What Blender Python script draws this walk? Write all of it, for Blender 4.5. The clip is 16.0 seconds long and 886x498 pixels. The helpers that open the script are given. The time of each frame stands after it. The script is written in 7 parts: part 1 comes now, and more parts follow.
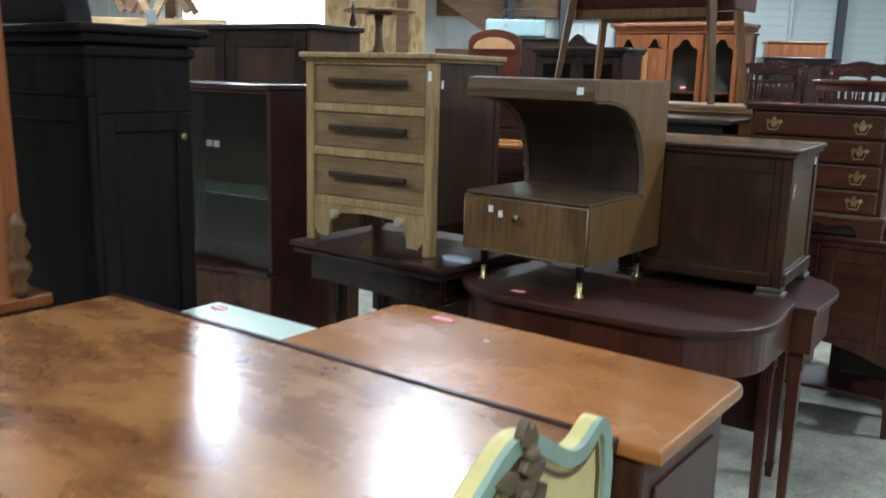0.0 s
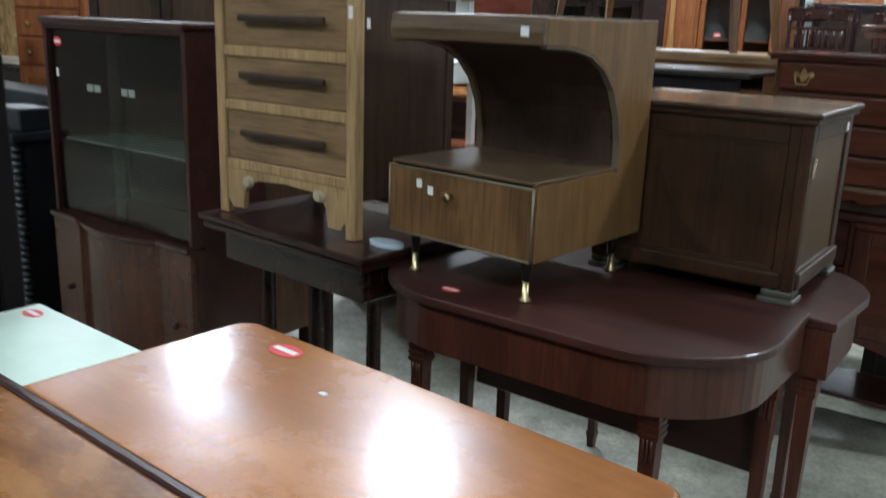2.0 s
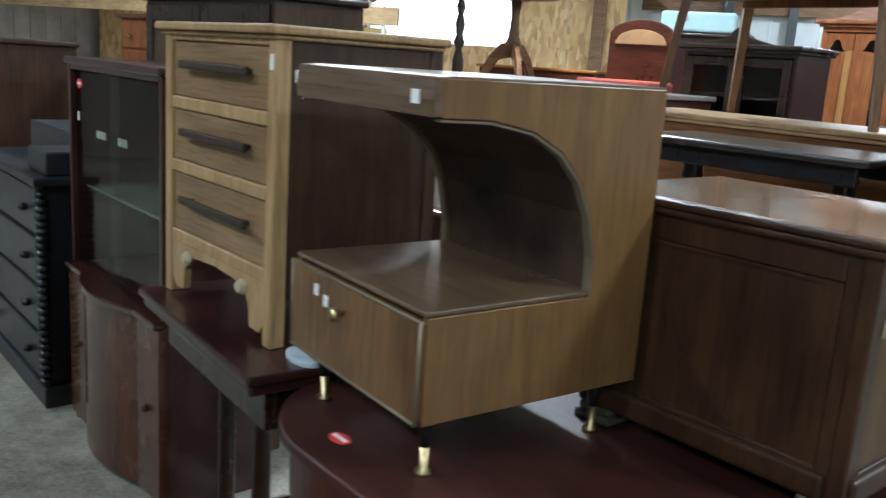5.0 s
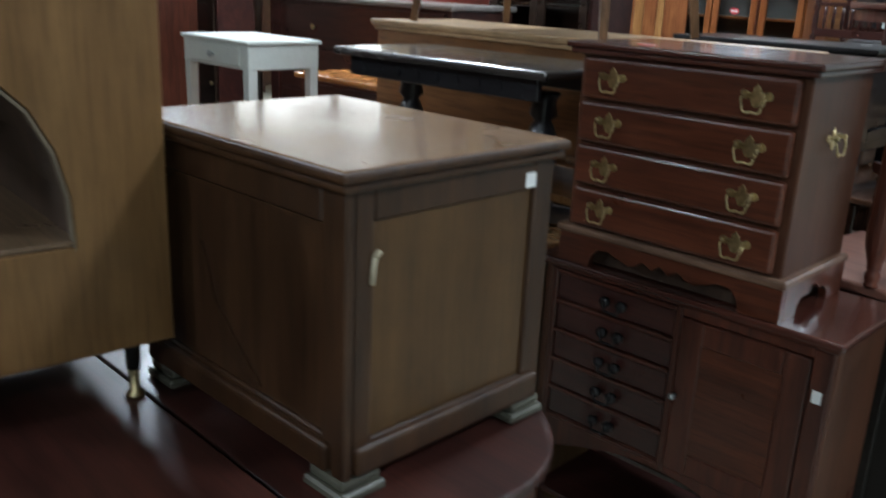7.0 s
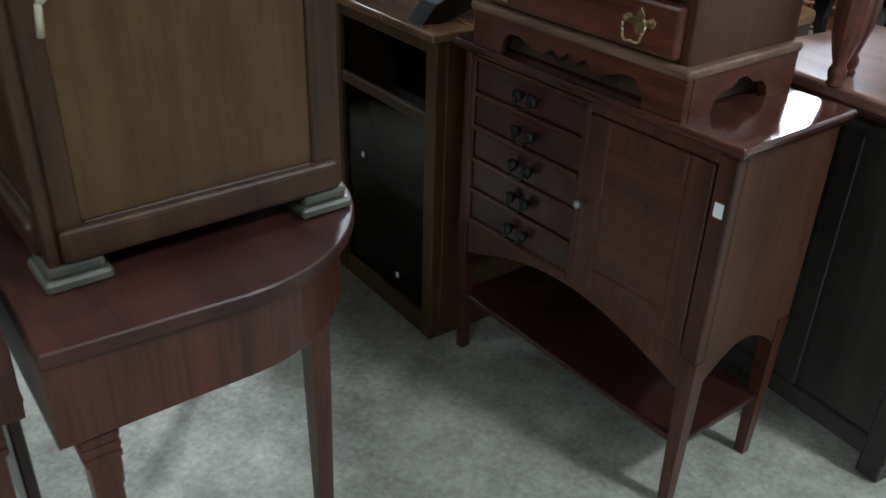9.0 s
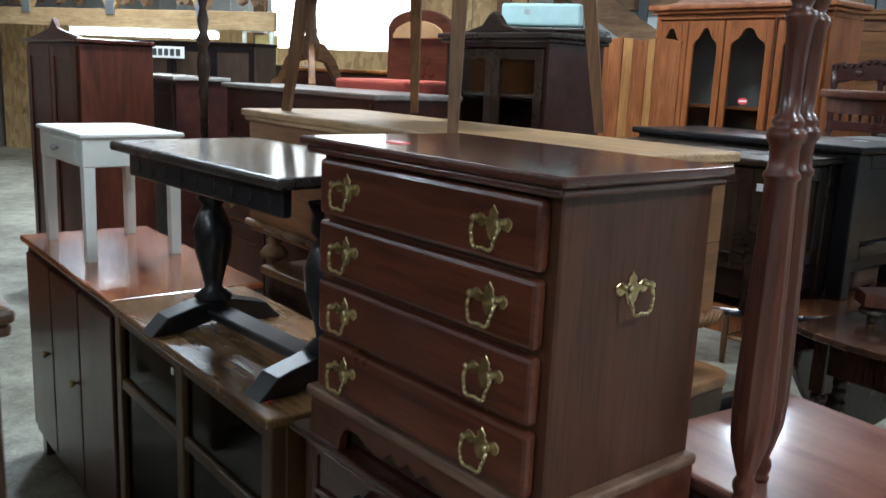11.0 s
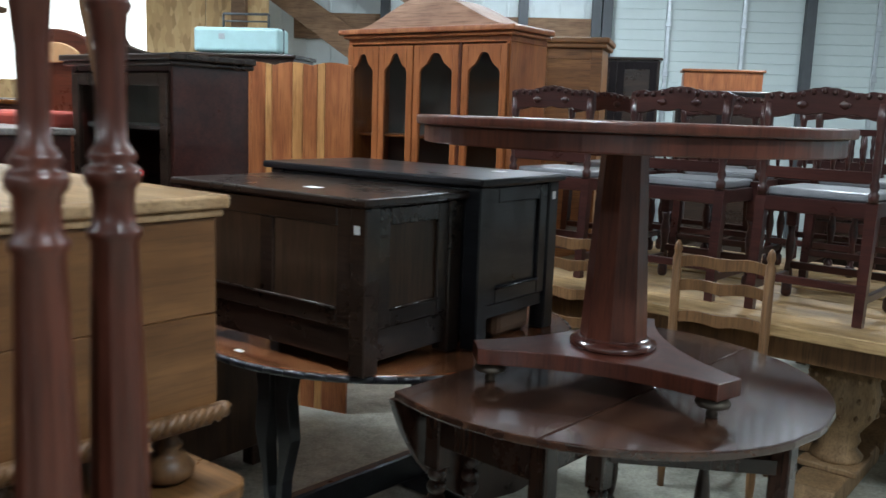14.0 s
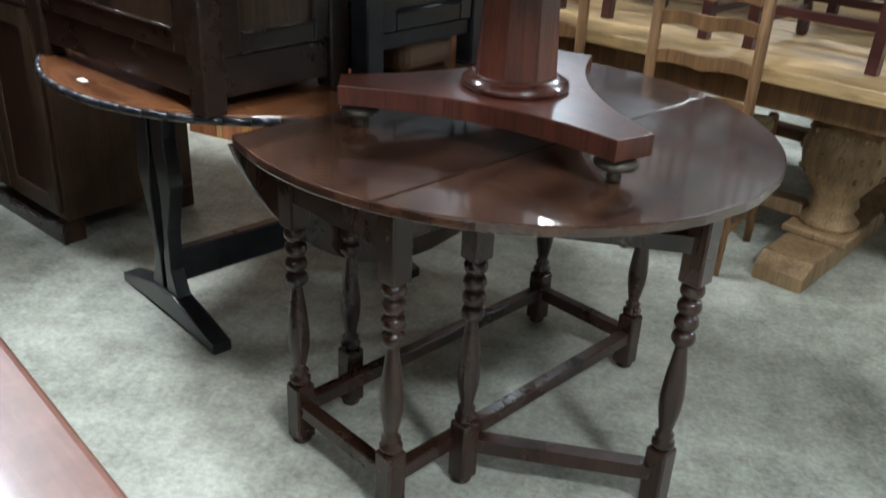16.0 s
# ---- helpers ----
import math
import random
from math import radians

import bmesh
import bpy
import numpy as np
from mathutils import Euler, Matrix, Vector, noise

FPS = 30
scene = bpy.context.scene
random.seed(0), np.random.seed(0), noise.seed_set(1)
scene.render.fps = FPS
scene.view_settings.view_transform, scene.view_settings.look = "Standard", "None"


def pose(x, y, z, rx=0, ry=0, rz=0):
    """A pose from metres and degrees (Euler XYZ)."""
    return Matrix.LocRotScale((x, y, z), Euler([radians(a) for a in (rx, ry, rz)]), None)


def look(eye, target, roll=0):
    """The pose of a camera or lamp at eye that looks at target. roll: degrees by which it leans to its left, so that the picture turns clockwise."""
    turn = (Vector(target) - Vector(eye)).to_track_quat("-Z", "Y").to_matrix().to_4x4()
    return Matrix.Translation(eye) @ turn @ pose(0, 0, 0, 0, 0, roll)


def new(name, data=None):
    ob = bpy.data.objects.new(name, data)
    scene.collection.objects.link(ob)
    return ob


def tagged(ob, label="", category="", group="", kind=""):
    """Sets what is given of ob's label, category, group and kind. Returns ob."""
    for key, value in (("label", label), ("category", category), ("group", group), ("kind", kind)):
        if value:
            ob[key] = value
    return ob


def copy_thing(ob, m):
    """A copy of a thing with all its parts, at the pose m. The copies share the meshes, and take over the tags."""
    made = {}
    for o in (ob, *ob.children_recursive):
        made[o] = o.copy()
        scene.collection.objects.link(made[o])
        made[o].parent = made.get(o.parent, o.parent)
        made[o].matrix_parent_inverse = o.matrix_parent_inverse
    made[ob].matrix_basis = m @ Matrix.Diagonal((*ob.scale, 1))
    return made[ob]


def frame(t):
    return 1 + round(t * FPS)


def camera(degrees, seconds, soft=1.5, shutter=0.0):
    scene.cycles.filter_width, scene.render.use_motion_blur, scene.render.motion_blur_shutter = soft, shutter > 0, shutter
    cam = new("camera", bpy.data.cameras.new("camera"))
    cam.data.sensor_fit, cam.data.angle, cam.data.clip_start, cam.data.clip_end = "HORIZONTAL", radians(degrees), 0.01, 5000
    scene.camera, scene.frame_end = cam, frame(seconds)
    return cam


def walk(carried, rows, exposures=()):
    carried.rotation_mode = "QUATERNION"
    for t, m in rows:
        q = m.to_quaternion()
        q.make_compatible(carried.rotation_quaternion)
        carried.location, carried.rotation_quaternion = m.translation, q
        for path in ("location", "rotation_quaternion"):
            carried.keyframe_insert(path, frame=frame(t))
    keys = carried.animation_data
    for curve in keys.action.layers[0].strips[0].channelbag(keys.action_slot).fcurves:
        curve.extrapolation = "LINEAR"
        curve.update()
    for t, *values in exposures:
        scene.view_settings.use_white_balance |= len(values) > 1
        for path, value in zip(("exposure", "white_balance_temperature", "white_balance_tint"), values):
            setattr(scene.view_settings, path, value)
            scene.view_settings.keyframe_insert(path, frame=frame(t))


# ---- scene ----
cam = camera(54.5, 16.0, shutter=0.5)
PATH = [
    (0, (0.584, 0.931, 1.371), (0.511, 2.889, 0.972), 1.5),
    (0.5, (0.609, 1.096, 1.383), (0.578, 3.069, 1.056), 1.4),
    (1, (0.681, 1.209, 1.388), (0.634, 3.186, 1.089), 1.0),
    (1.5, (0.807, 1.312, 1.377), (0.663, 3.271, 1.0), 2.7),
    (2, (0.859, 1.499, 1.352), (0.692, 3.425, 0.837), 2.0),
    (2.5, (0.926, 1.624, 1.329), (0.836, 3.503, 0.649), 1.7),
    (3, (1.053, 1.696, 1.324), (0.876, 3.545, 0.582), 3.8),
    (3.5, (1.109, 1.794, 1.327), (0.818, 3.591, 0.499), 3.7),
    (4, (1.102, 1.956, 1.346), (0.626, 3.768, 0.645), 3.1),
    (4.5, (1.156, 2.045, 1.366), (0.542, 3.882, 0.866), 2.9),
    (4.7, (1.203, 2.086, 1.375), (0.585, 3.94, 0.951), 3.6),
    (6.8, (1.791, 2.514, 1.402), (1.316, 4.379, 0.858), 3.2),
    (7, (1.841, 2.546, 1.395), (1.409, 4.408, 0.804), 2.7),
    (7.5, (1.924, 2.668, 1.352), (1.558, 4.499, 0.636), 4.6),
    (8, (2.013, 2.76, 1.336), (1.62, 4.554, 0.544), 2.4),
    (8.5, (2.149, 2.805, 1.318), (1.607, 4.511, 0.426), 2.7),
    (9, (2.235, 2.84, 1.295), (1.626, 4.467, 0.305), 1.9),
    (9.5, (2.251, 2.964, 1.326), (1.616, 4.683, 0.526), 2.7),
    (10, (2.256, 3.089, 1.38), (1.656, 4.904, 0.794), 2.1),
    (10.2, (2.271, 3.128, 1.39), (1.651, 4.954, 0.86), 1.8),
    (12.5, (2.432, 3.508, 1.397), (1.785, 5.372, 1.07), 3.1),
    (13, (2.608, 3.582, 1.381), (2.137, 5.503, 1.078), 2.2),
    (13.5, (2.68, 3.688, 1.388), (2.339, 5.633, 1.073), 2.0),
    (14, (2.775, 3.852, 1.399), (2.582, 5.818, 1.087), 2.0),
    (14.5, (2.902, 3.973, 1.384), (2.661, 5.924, 1.016), 2.7),
    (15, (3.041, 4.067, 1.361), (2.756, 5.975, 0.833), 3.0),
    (15.5, (3.092, 4.196, 1.318), (2.822, 6.041, 0.595), 2.9),
    (16, (3.13, 4.299, 1.297), (2.857, 6.073, 0.414), 2.8),
]
walk(cam, [(t, look(eye, target, roll)) for t, eye, target, roll in PATH],
     [(0.0, 0.08, 6500, 10), (1.5, 0.08, 6500, 10), (2.0, 0.0, 6600, 10), (2.5, -0.1, 6650, 10), (3.5, 0.1, 6650, 10), (4.5, 0.3, 6450, 10), (7.0, -0.12, 6500, 10), (8.5, 0.05, 6500, 10), (9.0, 0.08, 6500, 10),
      (9.5, 0.35, 6400, 10), (10.0, 0.14, 6450, 10), (12.5, -0.08, 6500, 10), (14.0, 0.0, 6500, 10), (14.5, 0.02, 6500, 10), (15.0, 0.32, 6350, 10), (15.5, 0.6, 6550, 10), (16.0, 0.55, 6650, 10)])

# ---- world, lamps, exposure ----
scene.view_settings.exposure = 0.0
world = bpy.data.worlds.new("world")
scene.world = world
world.use_nodes = True
wn = world.node_tree
sky = wn.nodes.new("ShaderNodeTexSky")
sky.sky_type = "NISHITA"
sky.sun_disc = False
sky.sun_elevation, sky.sun_rotation = radians(35), radians(20)
wn.links.new(sky.outputs["Color"], wn.nodes["Background"].inputs["Color"])
wn.nodes["Background"].inputs["Strength"].default_value = 0.1


# ---- materials ----
def nodes_of(name):
    m = bpy.data.materials.new(name)
    m.use_nodes = True
    nt = m.node_tree
    return m, nt, nt.nodes["Principled BSDF"]


def add(nt, kind, **values):
    n = nt.nodes.new("ShaderNode" + kind)
    for k, v in values.items():
        n.inputs[k.replace("_", " ")].default_value = v
    return n


def ramp(nt, stops):
    n = nt.nodes.new("ShaderNodeValToRGB")
    e = n.color_ramp.elements
    e[0].position, e[0].color = stops[0][0], (*stops[0][1], 1)
    e[1].position, e[1].color = stops[-1][0], (*stops[-1][1], 1)
    for p, c in stops[1:-1]:
        q = e.new(p)
        q.color = (*c, 1)
    return n


def wood(name, dark, light, rough=0.35, axis="z", scale=1.0, figure=0.5, coat=0.0, wear=0.25, bump=0.15, pores=0.55, gloss=0.38):
    """Stained or bare timber: long grain along one axis, broad figure, handling wear."""
    m, nt, p = nodes_of(name)
    L = nt.links
    tc = nt.nodes.new("ShaderNodeTexCoord")
    oi = nt.nodes.new("ShaderNodeObjectInfo")
    off = nt.nodes.new("ShaderNodeVectorMath")
    off.operation = "ADD"
    mul = nt.nodes.new("ShaderNodeVectorMath")
    mul.operation = "SCALE"
    mul.inputs[0].default_value = (7.3, 3.1, 5.7)
    L.new(oi.outputs["Random"], mul.inputs["Scale"])
    L.new(tc.outputs["Object"], off.inputs[0])
    L.new(mul.outputs["Vector"], off.inputs[1])
    mp = nt.nodes.new("ShaderNodeMapping")
    k = {"x": (2.2, 30, 30), "y": (30, 2.2, 30), "z": (30, 30, 2.2)}[axis]
    mp.inputs["Scale"].default_value = [v * scale for v in k]
    L.new(off.outputs["Vector"], mp.inputs["Vector"])
    g = add(nt, "TexNoise", Scale=1.0, Detail=6.0, Roughness=0.65, Distortion=0.6)
    L.new(mp.outputs["Vector"], g.inputs["Vector"])
    mp2 = nt.nodes.new("ShaderNodeMapping")
    k2 = {"x": (1.2, 6, 6), "y": (6, 1.2, 6), "z": (6, 6, 1.2)}[axis]
    mp2.inputs["Scale"].default_value = [v * scale for v in k2]
    L.new(off.outputs["Vector"], mp2.inputs["Vector"])
    f = add(nt, "TexNoise", Scale=1.3, Detail=3.0, Roughness=0.5, Distortion=1.4)
    L.new(mp2.outputs["Vector"], f.inputs["Vector"])
    mix = nt.nodes.new("ShaderNodeMix")
    mix.inputs["Factor"].default_value = figure
    L.new(g.outputs["Fac"], mix.inputs["A"])
    L.new(f.outputs["Fac"], mix.inputs["B"])
    r = ramp(nt, [(0.34, dark), (0.50, [(a + b) / 2 for a, b in zip(dark, light)]), (0.64, light)])
    L.new(mix.outputs["Result"], r.inputs["Fac"])
    w = add(nt, "TexNoise", Scale=3.5, Detail=8.0, Roughness=0.7)
    L.new(off.outputs["Vector"], w.inputs["Vector"])
    wr = ramp(nt, [(0.35, (0.55, 0.55, 0.55)), (0.62, (1.0, 1.0, 1.0)), (0.8, (1.25, 1.22, 1.15))])
    L.new(w.outputs["Fac"], wr.inputs["Fac"])
    cm = nt.nodes.new("ShaderNodeMix")
    cm.data_type, cm.blend_type = "RGBA", "MULTIPLY"
    cm.inputs["Factor"].default_value = wear * 2
    L.new(r.outputs["Color"], cm.inputs["A"])
    L.new(wr.outputs["Color"], cm.inputs["B"])
    mp3 = nt.nodes.new("ShaderNodeMapping")
    mp3.inputs["Scale"].default_value = [(v if v > 5 else 1.6) * 5 * min(scale, 1.0) for v in k]
    L.new(off.outputs["Vector"], mp3.inputs["Vector"])
    po = add(nt, "TexNoise", Scale=1.0, Detail=3.0, Roughness=0.6)
    L.new(mp3.outputs["Vector"], po.inputs["Vector"])
    pr = ramp(nt, [(0.36, (0.42, 0.38, 0.36)), (0.5, (1.0, 1.0, 1.0)), (0.75, (1.12, 1.1, 1.08))])
    L.new(po.outputs["Fac"], pr.inputs["Fac"])
    pm = nt.nodes.new("ShaderNodeMix")
    pm.data_type, pm.blend_type = "RGBA", "MULTIPLY"
    pm.inputs["Factor"].default_value = pores
    L.new(cm.outputs["Result"], pm.inputs["A"])
    L.new(pr.outputs["Color"], pm.inputs["B"])
    L.new(pm.outputs["Result"], p.inputs["Base Color"])
    p.inputs["Specular IOR Level"].default_value = gloss
    rr = nt.nodes.new("ShaderNodeMapRange")
    rr.inputs["To Min"].default_value, rr.inputs["To Max"].default_value = max(0.05, rough - 0.1), min(1.0, rough + 0.16)
    L.new(w.outputs["Fac"], rr.inputs["Value"])
    L.new(rr.outputs["Result"], p.inputs["Roughness"])
    b = add(nt, "Bump", Strength=bump, Distance=0.002)
    L.new(g.outputs["Fac"], b.inputs["Height"])
    L.new(b.outputs["Normal"], p.inputs["Normal"])
    if coat:
        p.inputs["Coat Weight"].default_value, p.inputs["Coat Roughness"].default_value = coat, 0.09
    return m


def plain(name, color, rough=0.5, metal=0.0, spot=0.15, scale=12.0, bump=0.05, coat=0.0):
    """Paint, metal, cloth: one colour with mottling, dirt and fine relief."""
    m, nt, p = nodes_of(name)
    L = nt.links
    tc = nt.nodes.new("ShaderNodeTexCoord")
    n = add(nt, "TexNoise", Scale=scale, Detail=7.0, Roughness=0.65)
    L.new(tc.outputs["Object"], n.inputs["Vector"])
    r = ramp(nt, [(0.3, [c * (1 - spot) for c in color]), (0.7, [min(1, c * (1 + spot * 0.6)) for c in color])])
    L.new(n.outputs["Fac"], r.inputs["Fac"])
    L.new(r.outputs["Color"], p.inputs["Base Color"])
    rr = nt.nodes.new("ShaderNodeMapRange")
    rr.inputs["To Min"].default_value, rr.inputs["To Max"].default_value = max(0.03, rough - 0.12), min(1, rough + 0.12)
    L.new(n.outputs["Fac"], rr.inputs["Value"])
    L.new(rr.outputs["Result"], p.inputs["Roughness"])
    p.inputs["Metallic"].default_value = metal
    b = add(nt, "Bump", Strength=bump, Distance=0.002)
    L.new(n.outputs["Fac"], b.inputs["Height"])
    L.new(b.outputs["Normal"], p.inputs["Normal"])
    if coat:
        p.inputs["Coat Weight"].default_value = coat
    return m


def glow(name, color, strength):
    m, nt, p = nodes_of(name)
    p.inputs["Base Color"].default_value = (*color, 1)
    p.inputs["Emission Color"].default_value = (*color, 1)
    p.inputs["Emission Strength"].default_value = strength
    return m


def glass_pane(name, tint=(0.93, 0.95, 0.94)):
    """Thin clear cabinet glass: mostly straight through, with a mirror gloss."""
    m, nt, p = nodes_of(name)
    L = nt.links
    out = nt.nodes["Material Output"]
    t = nt.nodes.new("ShaderNodeBsdfTransparent")
    t.inputs["Color"].default_value = (*tint, 1)
    g = nt.nodes.new("ShaderNodeBsdfGlossy")
    g.inputs["Roughness"].default_value = 0.05
    lw = nt.nodes.new("ShaderNodeLayerWeight")
    lw.inputs["Blend"].default_value = 0.25
    fr = nt.nodes.new("ShaderNodeMapRange")
    fr.inputs["To Min"].default_value, fr.inputs["To Max"].default_value = 0.03, 0.16
    L.new(lw.outputs["Facing"], fr.inputs["Value"])
    mx = nt.nodes.new("ShaderNodeMixShader")
    L.new(fr.outputs["Result"], mx.inputs["Fac"])
    L.new(t.outputs["BSDF"], mx.inputs[1])
    L.new(g.outputs["BSDF"], mx.inputs[2])
    L.new(mx.outputs["Shader"], out.inputs["Surface"])
    return m


def concrete(name):
    """Old power-trowelled slab: mottled grey-green, stains, scuffs and fine cracks."""
    m, nt, p = nodes_of(name)
    L = nt.links
    tc = nt.nodes.new("ShaderNodeTexCoord")
    a = add(nt, "TexNoise", Scale=1.1, Detail=9.0, Roughness=0.68, Distortion=0.4)
    b = add(nt, "TexNoise", Scale=8.0, Detail=10.0, Roughness=0.78)
    c = add(nt, "TexNoise", Scale=70.0, Detail=5.0, Roughness=0.6)
    for n in (a, b, c):
        L.new(tc.outputs["Object"], n.inputs["Vector"])
    m1 = nt.nodes.new("ShaderNodeMix")
    m1.inputs["Factor"].default_value = 0.5
    L.new(a.outputs["Fac"], m1.inputs["A"])
    L.new(b.outputs["Fac"], m1.inputs["B"])
    m2 = nt.nodes.new("ShaderNodeMix")
    m2.inputs["Factor"].default_value = 0.2
    L.new(m1.outputs["Result"], m2.inputs["A"])
    L.new(c.outputs["Fac"], m2.inputs["B"])
    r = ramp(nt, [(0.36, (0.088, 0.085, 0.066)), (0.45, (0.21, 0.202, 0.162)), (0.53, (0.345, 0.333, 0.272)), (0.62, (0.50, 0.485, 0.405))])
    L.new(m2.outputs["Result"], r.inputs["Fac"])
    L.new(r.outputs["Color"], p.inputs["Base Color"])
    rr = nt.nodes.new("ShaderNodeMapRange")
    rr.inputs["To Min"].default_value, rr.inputs["To Max"].default_value = 0.75, 0.32
    L.new(a.outputs["Fac"], rr.inputs["Value"])
    L.new(rr.outputs["Result"], p.inputs["Roughness"])
    bp = add(nt, "Bump", Strength=0.25, Distance=0.003)
    L.new(m2.outputs["Result"], bp.inputs["Height"])
    L.new(bp.outputs["Normal"], p.inputs["Normal"])
    return m


def chipboard(name):
    """Oriented strand board: overlapping pale flakes."""
    m, nt, p = nodes_of(name)
    L = nt.links
    tc = nt.nodes.new("ShaderNodeTexCoord")
    v = add(nt, "TexVoronoi", Scale=22.0, Randomness=1.0)
    mp = nt.nodes.new("ShaderNodeMapping")
    mp.inputs["Scale"].default_value = (1, 1, 0.35)
    mp.inputs["Rotation"].default_value = (0.2, 0.5, 0.3)
    L.new(tc.outputs["Object"], mp.inputs["Vector"])
    L.new(mp.outputs["Vector"], v.inputs["Vector"])
    n = add(nt, "TexNoise", Scale=2.0, Detail=6.0)
    L.new(tc.outputs["Object"], n.inputs["Vector"])
    mx = nt.nodes.new("ShaderNodeMix")
    mx.inputs["Factor"].default_value = 0.5
    bw = nt.nodes.new("ShaderNodeRGBToBW")
    L.new(v.outputs["Color"], bw.inputs["Color"])
    L.new(bw.outputs["Val"], mx.inputs["A"])
    L.new(n.outputs["Fac"], mx.inputs["B"])
    r = ramp(nt, [(0.25, (0.33, 0.19, 0.08)), (0.5, (0.55, 0.35, 0.16)), (0.8, (0.70, 0.50, 0.27))])
    L.new(mx.outputs["Result"], r.inputs["Fac"])
    L.new(r.outputs["Color"], p.inputs["Base Color"])
    p.inputs["Roughness"].default_value = 0.7
    bp = add(nt, "Bump", Strength=0.3, Distance=0.002)
    L.new(bw.outputs["Val"], bp.inputs["Height"])
    L.new(bp.outputs["Normal"], p.inputs["Normal"])
    return m


def burl(name):
    """Polished burr veneer: cloudy dark and amber patches with fine swirling figure."""
    m, nt, p = nodes_of(name)
    L = nt.links
    tc = nt.nodes.new("ShaderNodeTexCoord")
    mp = nt.nodes.new("ShaderNodeMapping")
    mp.inputs["Scale"].default_value = (1.0, 1.9, 1.0)
    L.new(tc.outputs["Object"], mp.inputs["Vector"])
    big = add(nt, "TexNoise", Scale=3.6, Detail=7.0, Roughness=0.6, Distortion=0.25)
    fine = add(nt, "TexNoise", Scale=26.0, Detail=6.0, Roughness=0.7, Distortion=2.2)
    for n in (big, fine):
        L.new(mp.outputs["Vector"], n.inputs["Vector"])
    mx = nt.nodes.new("ShaderNodeMix")
    mx.inputs["Factor"].default_value = 0.3
    L.new(big.outputs["Fac"], mx.inputs["A"])
    L.new(fine.outputs["Fac"], mx.inputs["B"])
    r = ramp(nt, [(0.33, (0.105, 0.034, 0.012)), (0.44, (0.19, 0.070, 0.022)), (0.54, (0.31, 0.128, 0.040)), (0.68, (0.45, 0.225, 0.080))])
    L.new(mx.outputs["Result"], r.inputs["Fac"])
    L.new(r.outputs["Color"], p.inputs["Base Color"])
    rr = nt.nodes.new("ShaderNodeMapRange")
    rr.inputs["To Min"].default_value, rr.inputs["To Max"].default_value = 0.16, 0.38
    L.new(big.outputs["Fac"], rr.inputs["Value"])
    L.new(rr.outputs["Result"], p.inputs["Roughness"])
    p.inputs["Coat Weight"].default_value, p.inputs["Coat Roughness"].default_value = 0.3, 0.12
    b = add(nt, "Bump", Strength=0.02, Distance=0.002)
    L.new(fine.outputs["Fac"], b.inputs["Height"])
    L.new(b.outputs["Normal"], p.inputs["Normal"])
    return m


OAK_PALE = wood("pale_oak", (0.33, 0.20, 0.09), (0.56, 0.37, 0.18), 0.42, "z")
OAK_DRAWER = wood("fumed_oak", (0.20, 0.118, 0.055), (0.36, 0.225, 0.115), 0.40, "x")
# chest sides toned far darker than the pale oak front
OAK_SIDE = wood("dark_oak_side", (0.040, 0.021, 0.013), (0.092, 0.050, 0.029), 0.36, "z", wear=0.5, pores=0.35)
TEAK = wood("teak_veneer", (0.15, 0.074, 0.026), (0.245, 0.130, 0.05), 0.33, "z", bump=0.06, pores=0.3)
WALNUT = wood("walnut_veneer", (0.10, 0.05, 0.02), (0.26, 0.135, 0.055), 0.30, "z", figure=0.6, bump=0.05)
SHELF_TOP = wood("smoked_walnut", (0.09, 0.055, 0.032), (0.17, 0.105, 0.06), 0.28, "x", coat=0.3, bump=0.04)
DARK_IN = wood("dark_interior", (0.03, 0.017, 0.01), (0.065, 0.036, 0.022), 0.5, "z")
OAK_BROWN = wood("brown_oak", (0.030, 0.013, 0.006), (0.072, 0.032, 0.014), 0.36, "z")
OAK_PANEL = wood("brown_oak_panel", (0.075, 0.035, 0.011), (0.130, 0.065, 0.023), 0.34, "z", wear=0.45, bump=0.06, pores=0.25)
MAHOG = wood("mahogany", (0.032, 0.010, 0.007), (0.09, 0.026, 0.017), 0.2, "x", figure=0.6, coat=0.7, wear=0.2, bump=0.03, pores=0.35)
MAHOG_WORN = wood("worn_mahogany_top", (0.030, 0.010, 0.008), (0.080, 0.024, 0.017), 0.38, "x", figure=0.6, coat=0.12, wear=0.35, bump=0.03, pores=0.35)
MAHOG_V = wood("mahogany_upright", (0.04, 0.011, 0.007), (0.11, 0.031, 0.017), 0.30, "z", coat=0.2, bump=0.05)
MAHOG_DK = wood("dark_mahogany", (0.026, 0.009, 0.008), (0.065, 0.020, 0.015), 0.28, "x", coat=0.3, bump=0.05)
CHERRY = wood("cherry_drawer", (0.055, 0.014, 0.007), (0.13, 0.036, 0.017), 0.28, "x", figure=0.4, coat=0.25, bump=0.04)
CHERRY_SIDE = wood("cherry_side", (0.05, 0.018, 0.009), (0.105, 0.038, 0.019), 0.34, "z", bump=0.05)
ORANGE = wood("orange_maple", (0.36, 0.12, 0.028), (0.52, 0.20, 0.052), 0.24, "x", figure=0.75, coat=0.3, wear=0.3, bump=0.03, pores=0.12)
BURR = burl("burr_walnut")
BLACKOAK = wood("black_oak", (0.006, 0.0045, 0.005), (0.015, 0.010, 0.011), 0.42, "z", bump=0.08, gloss=0.14)
EBONY = wood("ebonised", (0.008, 0.008, 0.010), (0.022, 0.022, 0.026), 0.28, "x", coat=0.3)
COFFER = wood("coffer_oak", (0.017, 0.010, 0.007), (0.044, 0.025, 0.017), 0.26, "x", coat=0.3)
